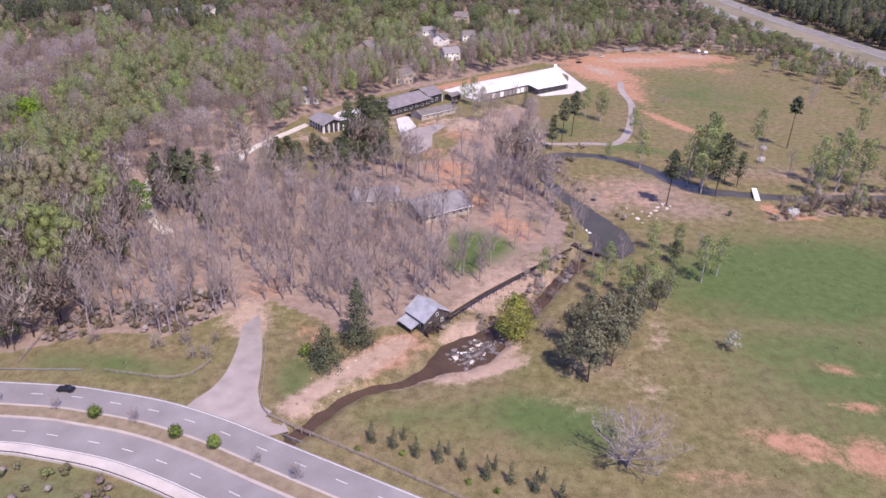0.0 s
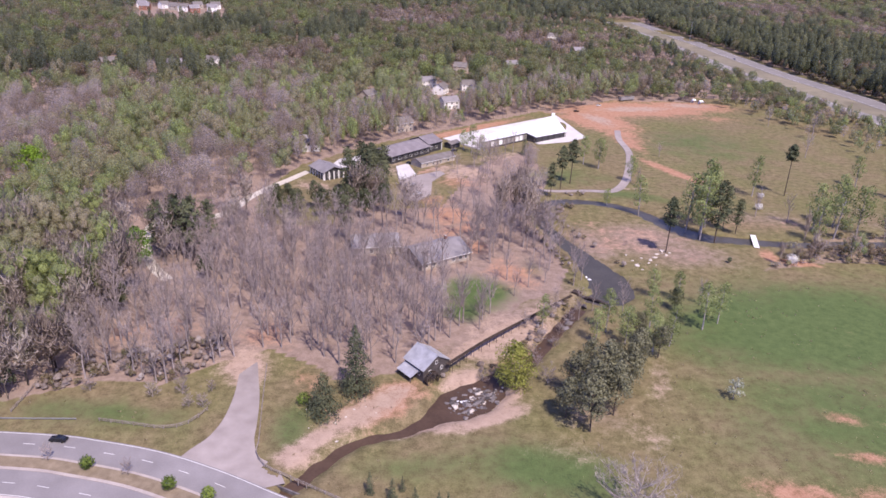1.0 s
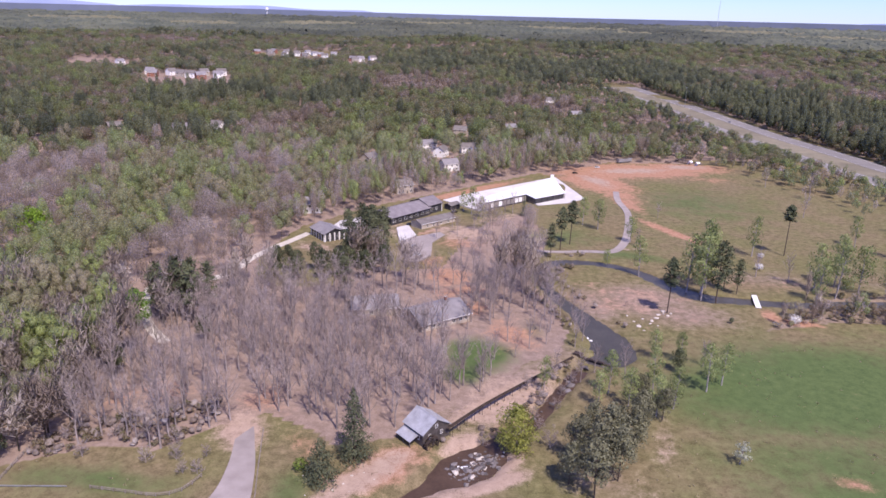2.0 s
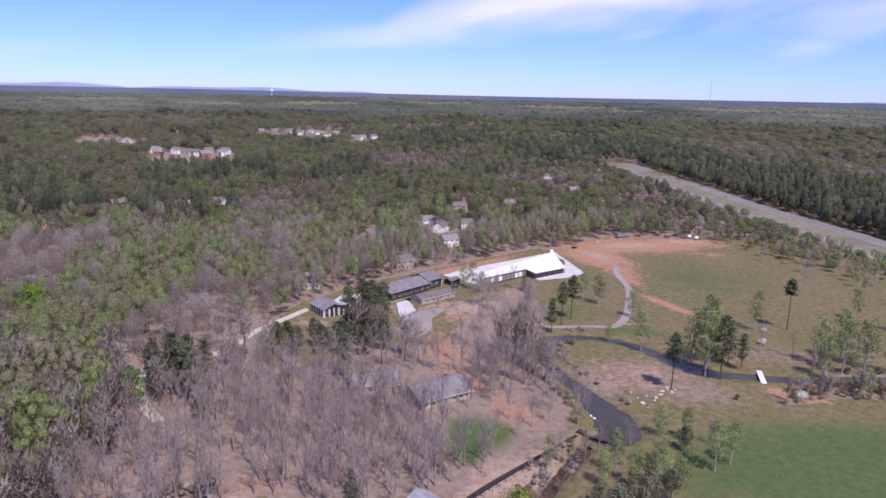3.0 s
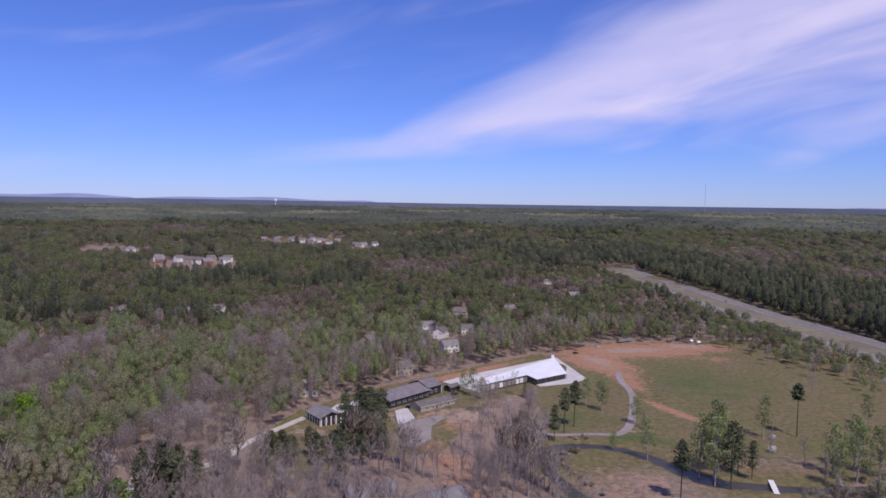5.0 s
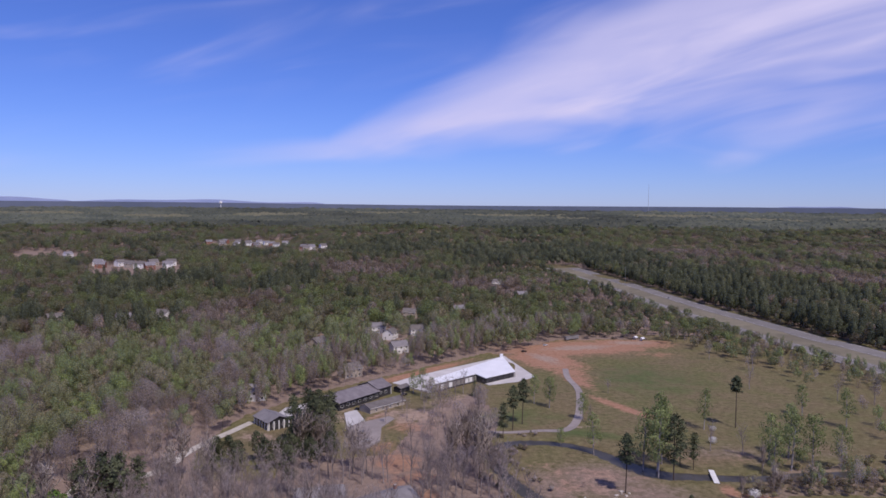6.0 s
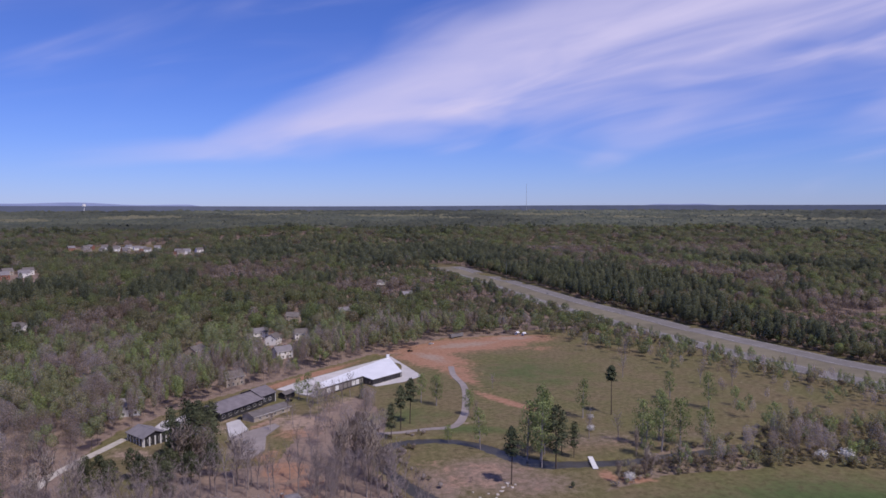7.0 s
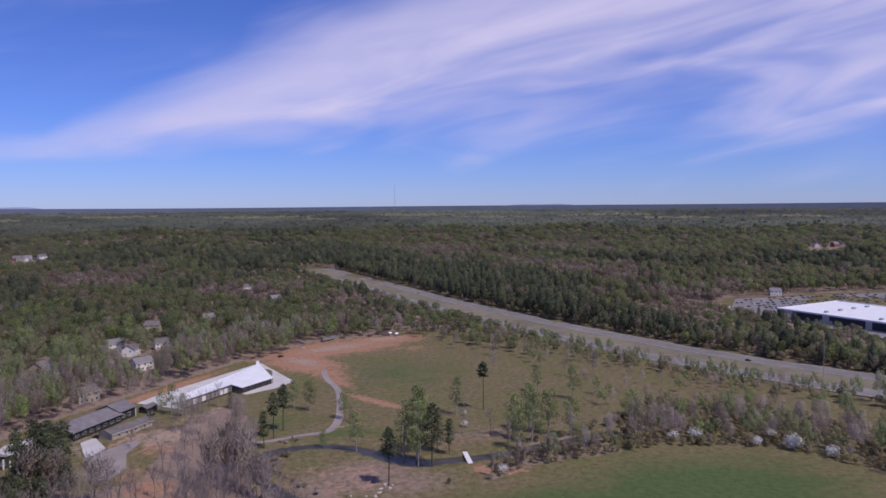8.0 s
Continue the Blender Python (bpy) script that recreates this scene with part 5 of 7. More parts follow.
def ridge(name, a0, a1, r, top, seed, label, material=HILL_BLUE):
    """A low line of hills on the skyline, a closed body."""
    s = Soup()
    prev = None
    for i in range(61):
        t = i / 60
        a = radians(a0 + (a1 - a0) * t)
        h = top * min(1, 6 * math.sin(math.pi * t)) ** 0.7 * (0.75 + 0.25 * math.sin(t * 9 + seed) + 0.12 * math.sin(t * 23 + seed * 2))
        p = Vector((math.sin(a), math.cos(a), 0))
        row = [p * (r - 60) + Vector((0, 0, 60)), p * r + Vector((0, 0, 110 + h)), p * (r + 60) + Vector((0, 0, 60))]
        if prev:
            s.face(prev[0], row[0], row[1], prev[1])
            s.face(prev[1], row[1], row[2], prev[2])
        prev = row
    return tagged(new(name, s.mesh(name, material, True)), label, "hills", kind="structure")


# skyline strip added for the haze band; its slate blue is painted-in haze
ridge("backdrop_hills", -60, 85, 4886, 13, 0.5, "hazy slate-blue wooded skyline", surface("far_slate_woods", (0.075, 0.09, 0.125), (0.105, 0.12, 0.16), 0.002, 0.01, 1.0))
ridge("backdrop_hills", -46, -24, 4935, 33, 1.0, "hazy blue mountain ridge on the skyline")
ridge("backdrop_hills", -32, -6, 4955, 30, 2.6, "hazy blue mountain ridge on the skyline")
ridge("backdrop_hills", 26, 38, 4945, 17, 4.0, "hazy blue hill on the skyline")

# low brush under the stream-side trees and on both sides of the highway
x, y, u, rs = scatter(4.1, 200, 900, 14)
hwy_x = np.interp(-y, -HIGHWAY_LINE[:, 1], HIGHWAY_LINE[:, 0])
hd = distance(HIGHWAY_LINE, x, y)[0]
verge = (hd > 38.5) & (hd < 62) & np.where(x > hwy_x, u < 0.4, (u < 0.16) & (y < 620)) & (y > 150) & ~inside(STORE_LOT, x, y)
hedge = inside(TREE_BAND, x, y) & (distance(POND, x, y)[0] > 5)
for kk, mat, lb in ((1, BRAMBLE, "brown-olive"), (0, FAR_BARE, "leafless brown")):
    m = (verge | hedge) & ((u * 7 % 1 < 0.84) == (kk == 1))
    tall_b = np.where(hedge[m], 3.9, 6.0) * rs.uniform(0.5, 1.35, m.sum())
    mass("brush", grow(x[m], y[m], kk, tall_b, 1.25 * tall_b * rs.uniform(0.8, 1.2, m.sum()), 2 - (kk == 0), 97 + kk), mat, lb + " brush below taller trees", "brush")

# ---------- single trees ----------
for i, (px, py, sc) in enumerate([(92.5, 285.5, 1.0), (118.5, 299, 1.12), (57, 370, 0.95), (64, 381, 1.0), (50, 357, 0.75), (-51, 357, 1.0), (-40, 363, 0.95), (-44, 346, 0.9), (-55, 341, 0.95), (-48, 352, 1.0), (-58, 352, 1.0), (-46, 360, 0.95), (-40, 352, 0.9), (-52, 334, 0.85), (-44, 336, 0.8), (-38, 344, 0.85),
                                  (-50, 287, 0.85), (-116, 267, 1.0), (-109, 261, 1.05), (-122, 262, 0.95), (-113, 274, 0.95), (-104, 268, 0.9), (132, 310, 0.7), (128, 316, 0.8)]):
    plant("pine_tree", PINES[i % 2 if i not in (0, 2, 3) else 2], px, py, "dark green pine with a bare lower trunk", group="pines", scale=sc)
plant("pine_tree", PINES[3], 181, 371, "lone slender pine with a small crown above a bare trunk", group="pines", scale=1.12)
for i, (px, py, sc, tl) in enumerate([(113, 303, 1.2, 1.2), (115, 310, 1.3, 1.2), (120, 318, 1.25, 1.15), (109, 312, 1.1, 1.2), (162, 368, 0.8, 1.15), (85.7, 412, 0.9, 1), (78, 421, 0.8, 1), (9, 439, 0.75, 1), (4, 446, 0.65, 1), (15, 432, 0.6, 1), (91, 331, 0.85, 1), (78, 346, 0.5, 1), (87, 217, 0.8, 1), (94, 222, 0.65, 1), (100, 388, 0.75, 1),
                                  (166, 303, 1.0, 1), (178, 309, 1.1, 1), (193, 317, 1.15, 1), (172, 318, 1.05, 1), (186, 326, 1.1, 1), (202, 309, 1.0, 1), (84, 238, 0.55, 1), (243, 369, 0.9, 1), (246, 315, 0.9, 1), (231, 392, 0.8, 1)]):
    plant("budding_tree", LOOSE_BUD[i % 3], px, py, "slender hardwood tree with sparse light green leaves", group="budding trees", scale=sc, tall=tl)
for i, (px, py, sc) in enumerate([(164, 328, 0.75), (151, 335, 0.65), (130, 441, 0.5), (102, 381, 0.5), (-20, 330, 0.8), (8, 330, 0.8), (16, 300, 0.75), (-2, 312, 0.7), (44, 415, 0.7), (2, 340, 0.8),
                                  (271, 422, 0.8), (289, 413, 0.75), (229, 452, 0.8), (255, 500, 0.8), (240, 540, 0.8), (-26, 252, 0.95), (-31, 258, 1.0), (-38, 262, 0.95), (-22, 256, 0.85), (-45, 258, 0.9), (14, 268, 0.8), (20, 252, 0.7), (34, 262, 0.6), (22, 238, 0.5), (10, 222, 0.5), (-5, 212, 0.6), (16, 282, 0.85), (24, 292, 0.85), (30, 312, 0.85), (38, 262, 0.7), (44, 276, 0.7), (40, 290, 0.75), (36, 304, 0.75), (33, 326, 0.75), (48, 262, 0.6), (37, 338, 0.7), (30, 300, 0.8), (46, 248, 0.55), (26, 336, 0.8), (50, 254, 0.6), (52, 268, 0.65), (49, 274, 0.7), (35, 250, 0.6), (28, 246, 0.6), (33, 276, 0.7), (42, 308, 0.7), (38, 318, 0.75), (48, 300, 0.6), (14, 236, 0.6), (2, 228, 0.6), (-4, 240, 0.7), (10, 400, 0.7), (0, 392, 0.65), (20, 412, 0.7), (-3, 408, 0.6), (30, 428, 0.65), (12, 424, 0.7), (25, 440, 0.6), (-12, 384, 0.6), (36, 442, 0.7), (40, 346, 0.7), (46, 356, 0.6), (26, 356, 0.7), (12, 352, 0.7), (32, 372, 0.6)]):
    plant("bare_tree", BARE[(i * 5) % 6], px, py, "leafless grey hardwood tree in the open", group="field trees", scale=sc)
for i, (px, py, sc) in enumerate([(44, 222, 0.55), (52, 213, 0.6), (47, 205, 0.55), (60, 224, 0.6), (68, 216, 0.6), (57, 205, 0.6), (36, 228, 0.4), (30, 214, 0.45), (75, 241, 0.5), (92, 236, 0.45), (72, 205, 0.55), (65, 200, 0.6), (50, 228, 0.5)]):
    plant("budding_tree" if i % 3 else "bare_tree", LOOSE_BUD[i % 3] if i % 3 else BARE[i % 6], px, py, "thin creekside hardwood tree coming into leaf" if i % 3 else "leafless creekside hardwood tree", group="creekside trees", scale=sc * 1.15)
EVERGREEN = [leafy_tree(s, h, w, OLIVE, PINE_BARK, 1900, 0.36, 0.38, 18) for s, h, w in ((31, 18, 5.2), (32, 16, 4.8), (33, 19, 4.8))]
for i, (px, py, sc) in enumerate([(37, 157, 1.0), (31, 163, 0.85), (45, 165, 0.95), (40, 167, 1.0), (52, 177, 0.85), (44, 175, 1.0), (35, 172, 0.9), (59, 193, 0.8), (55, 186, 0.8), (66, 197, 0.7), (48, 184, 0.8), (41, 184, 0.75), (62, 208, 0.6)]):
    plant("evergreen_tree", EVERGREEN[i % 3], px, py, "dense dull olive evergreen tree by the creek", group="creekside evergreens", scale=sc)
EDGE_GREEN = [leafy_tree(s, h, w, PINE, PINE_BARK, 1700, 0.42, 0.34, 16) for s, h, w in ((35, 17, 5.2), (36, 16, 4.8), (37, 19, 5.0))]
for px, py, sc in ((81, 231, 0.55), (-70, 326, 0.8), (-64, 314, 0.85), (-82, 322, 0.75), (-76, 312, 0.8), (-90, 328, 0.7), (-88, 314, 0.8), (-53, 322, 0.9), (-44, 316, 0.95), (-36, 324, 0.9), (-47, 332, 1.0), (-55, 331, 0.9), (-40, 338, 1.0), (-50, 342, 1.0), (-58, 318, 0.8), (-125, 192, 0.8), (-131, 165, 0.75), (-137, 172, 0.8), (-134, 182, 0.8), (-98, 244, 0.7), (-119, 216, 0.75)):
    plant("evergreen_tree", EDGE_GREEN[int(px) % 3], px, py, "dark green evergreen tree beside bare woods", group="wood-edge evergreens", scale=sc)
plant("willow_tree", leafy_tree(41, 15, 6.2, WILLOW, BARK, 4600, 0.3, 0.1, 30), 17.5, 178.5, "rounded bright yellow-green willow beside the creek pool")
plant("dead_tree", bare_tree(43, 15.5, 11.0, BARK, surface("pale_bare_twigs", (0.19, 0.16, 0.145), (0.4, 0.352, 0.325), 0.3, 2.0, 0.9, island=0.3), 18, 0.05, 0.08, 1.3, 0.34, 1.9), 41.3, 124.5, "wide-spreading bare tree with pale grey branches")
plant("cedar_tree", cone_tree(51, 14, 5.6, CEDAR, 3200, 0.32), -37.6, 161.5, "broad dark green cedar on the lawn", group="cedars")
plant("cedar_tree", cone_tree(52, 24, 5.6, CEDAR, 4200, 0.34), -29.6, 172, "tall dark green cedar at the wood's edge", group="cedars")
plant("conifer", cone_tree(53, 15, 2.6, CEDAR, 500, 0.4), 42.7, 436, "slender blue-green conifer before the white roof")
plant("shrub", shrub_plant(54, 4, 2.2, SHRUB, 340, 0.35), -44, 165.5, "round green shrub on the lawn", "shrub")
plant("budding_tree", leafy_tree(55, 18, 5.6, surface("vivid_spring_leaves", (0.07, 0.14, 0.02), (0.16, 0.28, 0.05), 0.3, 1.5, 0.7, island=0.35, leaf=0.3), BARK, 1500, 0.45, 0.2, 14), -127, 254, "broad tree with vivid green new leaves")
plant("budding_tree", leafy_tree(56, 23, 8.0, surface("acid_green_leaves", (0.09, 0.16, 0.012), (0.2, 0.33, 0.03), 0.3, 1.5, 0.7, island=0.35, leaf=0.3), BARK, 1600, 0.55, 0.3, 14), -219, 345, "tree with acid green new leaves above bare woods")
YOUNG = [cone_tree(60 + k, 8.0, 1.5, CEDAR, 420, 0.26) for k in range(3)]
for i in range(9):
    px, py = -20.9 + 5.6 * i, 130.2 - 2.05 * i + 0.5 * math.sin(i * 2.2)
    plant("young_cedar", YOUNG[i % 3], px, py, "young dark cedar planted in a row along the meadow", "tree", "row of young cedars", scale=0.9 + 0.15 * math.sin(i * 3.1))
    if i % 2:
        plant("young_cedar", YOUNG[(i + 1) % 3], px + 2.2, py + 2.8, "smaller young cedar behind the row", "tree", "row of young cedars", scale=0.62)
LOW = [shrub_plant(70 + k, 1.6, 1.1, SHRUB, 150, 0.28) for k in range(2)]
for i, (px, py) in enumerate([(-13, 126), (3, 117.5), (9.5, 115), (-24, 127)]):
    plant("low_shrub", LOW[i % 2], px, py, "low yellow-green shrub in the meadow grass", "shrub", "meadow shrubs", scale=0.8)
ROUND = shrub_plant(75, 4.2, 1.95, SHRUB, 520, 0.32)
for px, py in ((-92.2, 135.6), (-69.3, 129.3), (-58.7, 126.2)):
    plant("median_shrub", ROUND, px, py, "rounded green shrub on the road median", "shrub", "median shrubs", scale=0.95)
SMALL_BARE = bare_tree(77, 6, 2.0, BARK, TWIG, 9, 0.03, 0.12, 1.2, 0.3)
for px, py in ((-103.5, 138), (-81.4, 133.8), (-47.4, 122.2), (-36.9, 117), (-120, 140)):
    plant("median_tree", SMALL_BARE, px, py, "small leafless tree on the road median", "tree", "median trees", scale=0.85)
WHITE_BUSH = [shrub_plant(80 + k, 4.2, 2.6, BLOSSOM, 420, 0.3) for k in range(2)]
for i, (px, py, sc) in enumerate(((144.5, 277.5, 1.1), (291.5, 247, 2.0), (256.5, 277, 1.6), (293, 262, 1.4), (299, 231, 1.5), (246, 281, 1.3), (279, 258, 1.2), (157, 346, 0.9), (166, 366, 0.7), (52, 160, 0.0), (-27, 556, 1.3))):
    if sc:
        plant("flowering_tree", WHITE_BUSH[i % 2], px, py, "small tree covered in white blossom", "tree", "flowering trees", scale=sc)
plant("budding_tree", leafy_tree(86, 7.5, 2.9, surface("pale_new_leaves", (0.27, 0.29, 0.2), (0.47, 0.48, 0.38), 0.5, 2.5, 0.7, island=0.4, leaf=0.35), BARK, 520, 0.24, 0.3, 9), 82.5, 174.5, "small thin tree with very pale new leaves in the meadow")
plant("dark_shrub", shrub_plant(84, 3.2, 1.0, CEDAR, 220, 0.25), 117, 275.5, "narrow dark evergreen shrub on bare ground", "shrub")
for i, (px, py, sc) in enumerate([(-76, 162, 0.8), (-83, 176, 1.0), (-102, 178, 0.9), (-92, 176, 0.8), (-72, 170, 0.7), (-116, 176, 0.9), (8, 182, 0.9), (28, 180, 1.2), (24, 214, 1.0), (34, 222, 1.1), (76, 292, 0.5), (20, 189, 0.9), (25, 198, 1.0), (29, 207, 1.0), (36, 214, 0.9), (41, 223, 1.0), (33, 203, 0.8), (45, 231, 0.9), (26, 190, 0.8), (-88, 166, 1.0), (-80, 168, 1.1), (-107, 168, 1.0), (-72, 162, 0.9)]):
    plant("bare_bush", SMALL_BARE, px, py, "tangled leafless grey bush", "shrub", "bare bushes", scale=sc * 1.15, tall=0.8)

# rough scrub on the bank south of the road and along the water
rs = np.random.RandomState(77)
sx, sy, pick = [], [], []
for off in rs.uniform(28.5, 48, 420):
    i = rs.randint(0, len(RR))
    q = RR[i, :2] + sides(RR)[i] * off
    if -150 < q[0] < -30 and distance(CREEK, [q[0]], [q[1]])[0][0] > 4:
        sx.append(q[0]), sy.append(q[1]), pick.append(rs.randint(0, 3))
for line, a, b in ((CREEK, 3.5, 8), (POND, 7, 11)):
    for i in rs.randint(8, len(line) - 4, 150):
        q = line[i, :2] + sides(line)[i] * (line[i, 2] / 2 + rs.uniform(a, b) - 2) * rs.choice([-1, 1])
        if q[1] > 150 and not inside(OPEN_EAST, q[0] - 26, q[1]):
            sx.append(q[0]), sy.append(q[1]), pick.append(rs.randint(0, 2))
for _ in range(420):
    q = rs.uniform((-124, 164), (-70, 204))
    if inside([(-122, 166), (-104, 175), (-87, 173), (-74, 186), (-78, 202), (-100, 192), (-123, 184)], q[0], q[1]):
        sx.append(q[0]), sy.append(q[1]), pick.append(rs.choice([0, 0, 1]))
sx, sy, pick = np.array(sx), np.array(sy), np.array(pick)
for kk, mat, nm in ((0, NEAR_BARE, "leafless brown"), (1, BRAMBLE, "dull olive"), (2, NEAR_BUD, "fresh green")):
    m = pick == kk
    if m.any():
        mass("scrub", grow(sx[m], sy[m], min(kk, 1), rs.uniform(1.2, 3.4, m.sum()), rs.uniform(2.0, 4.2, m.sum()), 1, 90 + kk), mat, nm + " scrub along the banks", "scrub")

# dry weeds and tussocks over the meadows
x, y, u, rs = scatter(2.6, 105, 290, 12, -45, 62)
ok = inside(OPEN_EAST, x, y) & (distance(ROAD, x, y)[0] > 2) & (distance(POND, x, y)[0] > 9) & (distance(CREEK, x, y)[0] > 6) & (distance(DRIVE, x, y)[0] > 12)
ok &= (waves(x, y, 30, 31) + 0.8 * waves(x, y, 8, 32) + rs.normal(0, 0.5, len(x)) > 0.95) & ~inside(TREE_BAND, x, y)
n_ = sides(ROAD)[distance(ROAD, x, y)[1]]
k_ = distance(ROAD, x, y)[1]
ok &= ((x - ROAD[k_, 0]) * n_[:, 0] + (y - ROAD[k_, 1]) * n_[:, 1]) < -2
x, y = x[ok], y[ok]
mass("dry_weeds", grow(x, y, 3, rs.uniform(0.4, 1.1, len(x)), rs.uniform(0.8, 1.7, len(x)), 3, 95), surface("dry_weed_stalks", (0.3, 0.245, 0.16), (0.55, 0.47, 0.33), 0.05, 0.6, 0.95, island=0.4, leaf=0.5), "pale dry weeds and tussocks in the meadow", "weeds")

# ---------- buildings ----------


def slab(s, a, b, c, d, thick):
    """A plate with corners a b c d (counter-clockwise from outside) and a thickness behind it."""
    a, b, c, d = (Vector(p) for p in (a, b, c, d))
    n = (b - a).cross(d - a).normalized() * thick
    lo = [p - n for p in (a, b, c, d)]
    s.face(a, b, c, d)
    s.face(*reversed(lo))
    up = (a, b, c, d)
    for i in range(4):
        j = (i + 1) % 4
        s.face(up[i], lo[i], lo[j], up[j])
    return s


def window(parent, m, w, h, frame_mat=WALL_WHITE):
    """A framed window in the plane y = 0 of m, looking to -y."""
    f = Soup()
    t = 0.1
    f.box(-w / 2 - t, -0.06, -h / 2 - t, w / 2 + t, 0.02, -h / 2, m).box(-w / 2 - t, -0.06, h / 2, w / 2 + t, 0.02, h / 2 + t, m)
    f.box(-w / 2 - t, -0.06, -h / 2, -w / 2, 0.02, h / 2, m).box(w / 2, -0.06, -h / 2, w / 2 + t, 0.02, h / 2, m).box(-0.03, -0.05, -h / 2, 0.03, 0.02, h / 2, m)
    win = part("window", f, frame_mat, parent)
    part("pane", Soup().box(-w / 2, -0.02, -h / 2, w / 2, 0.01, h / 2, m), GLASS_DARK, win, "dark window glass")
    return win


def gabled(name, x, y, turn, w, d, eave, top, wall, roof, label, category="house", group="", front=(), back=(), ends=(), over=0.5, chimney=None, door=None, seams=0, seam_mat=None, z=None, trim=True):
    """A building with a ridge along its length w. front: (along, height, width, height) of windows on the -y side; ends: on the +x end."""
    z = float(relief(np.array([x]), np.array([y]))[0]) if z is None else z
    ob = thing(name, pose(x, y, z, 0, 0, turn), label, category, group)
    body = Soup().prism([(-d / 2, -0.6), (d / 2, -0.6), (d / 2, eave), (0, top), (-d / 2, eave)], -w / 2, w / 2, "x")
    part("wall", body, wall, ob)
    slope = (top - eave) / (d / 2)
    rise, lowz = top + 0.22, eave - slope * over + 0.22
    for s in (-1, 1):
        r = Soup()
        e, k = w / 2 + over, d / 2 + over
        pts = [(-e, s * k, lowz), (e, s * k, lowz), (e, 0, rise), (-e, 0, rise)]
        slab(r, *(pts if s < 0 else [pts[1], pts[0], pts[3], pts[2]]), 0.2)
        plane = part("roof", r, roof, ob)
        for i in range(seams):
            q = -e + (i + 0.5) * 2 * e / seams
            g = Soup()
            slab(g, *([(q - .05, s * k, lowz + .05), (q + .05, s * k, lowz + .05), (q + .05, 0, rise + .05), (q - .05, 0, rise + .05)] if s < 0 else [(q + .05, s * k, lowz + .05), (q - .05, s * k, lowz + .05), (q - .05, 0, rise + .05), (q + .05, 0, rise + .05)]), 0.06)
            part("roof_seam", g, seam_mat or roof, plane)
    part("ridge_cap", Soup().prism([(-0.25, rise - 0.03), (0.25, rise - 0.03), (0, rise + 0.1)], -w / 2 - over, w / 2 + over, "x"), roof, ob)
    if trim:
        part("fascia", Soup().box(-w / 2 - over, -d / 2 - over - 0.05, lowz - 0.25, w / 2 + over, -d / 2 - over + 0.01, lowz - 0.02), WALL_WHITE if wall != WALL_DARK else WALL_DARK, ob)
    for u, h, ww, hh in front:
        window(ob, pose(u, -d / 2, h), ww, hh)
    for u, h, ww, hh in back:
        window(ob, pose(u, d / 2, h, 0, 0, 180), ww, hh)
    for u, h, ww, hh in ends:
        window(ob, pose(w / 2, u, h, 0, 0, 90), ww, hh)
        window(ob, pose(-w / 2, u, h, 0, 0, -90), ww, hh)
    if door is not None:
        dr = part("door", Soup().box(door - 0.5, -d / 2 - 0.05, -0.1, door + 0.5, -d / 2 + 0.02, 2.1), MILL_WOOD, ob, "dark entrance door")
        part("handle", Soup().box(door + 0.35, -d / 2 - 0.1, 1.0, door + 0.42, -d / 2 - 0.04, 1.12), STEEL, dr)
    if chimney:
        cx, cy, cw = chimney
        cz = top - slope * abs(cy)
        ch = part("chimney", Soup().box(cx - cw, cy - cw, cz - 1.5, cx + cw, cy + cw, top + 0.9), BRICK, ob, "brick chimney")
        part("chimney_cap", Soup().box(cx - cw - .1, cy - cw - .1, top + 0.9, cx + cw + .1, cy + cw + .1, top + 1.05), CONCRETE, ch)
    return ob


def along(dx, dy):
    return math.degrees(math.atan2(dy, dx))


# the grist mill: ridge running to the creek, its wheel at the gable
MT = along(0.66, -0.75)
mill = gabled("grist_mill", -9.3, 185.2, MT, 9.2, 10.4, 4.6, 7.9, MILL_WOOD, ROOF_GREY, "weathered dark board grist mill with a pale tin roof", "mill", over=0.45, seams=12, z=-0.4, trim=False,
              front=((-2.4, 2.7, 0.9, 1.3), (2.4, 2.7, 0.9, 1.3)), ends=((-2.6, 3.0, 0.8, 1.2), (2.0, 3.0, 0.8, 1.2), (0, 5.6, 0.8, 1.0)))
lean = Soup()
slab(lean, (-4.4, -8.6, 2.3), (2.6, -8.6, 2.3), (2.6, -5.0, 3.7), (-4.4, -5.0, 3.7), 0.15)
porch = part("porch_roof", lean, ROOF_GREY, mill, "pale tin porch roof")
for u in (-4.1, -0.9, 2.3):
    part("porch_post", Soup().box(u - 0.09, -8.4, -0.6, u + 0.09, -8.2, 2.2), MILL_WOOD, porch)
part("porch_deck", Soup().box(-4.4, -8.6, -0.5, 2.6, -5.2, 0.15), MILL_WOOD, mill)
for k in range(17):
    u = -4.9 + k * 0.61
    part("corner_board" if k in (0, 16) else "batten", Soup().box(4.6, u - 0.05, -0.5, 4.65, u + 0.05, 4.6 + 3.3 * (1 - abs(u) / 5.2) - 0.25), MILL_WOOD, mill)
part("stone_footing", Soup().box(-4.75, -5.35, -2.2, 4.75, 5.35, 0.2), ROCK, mill, "rough stone footing")

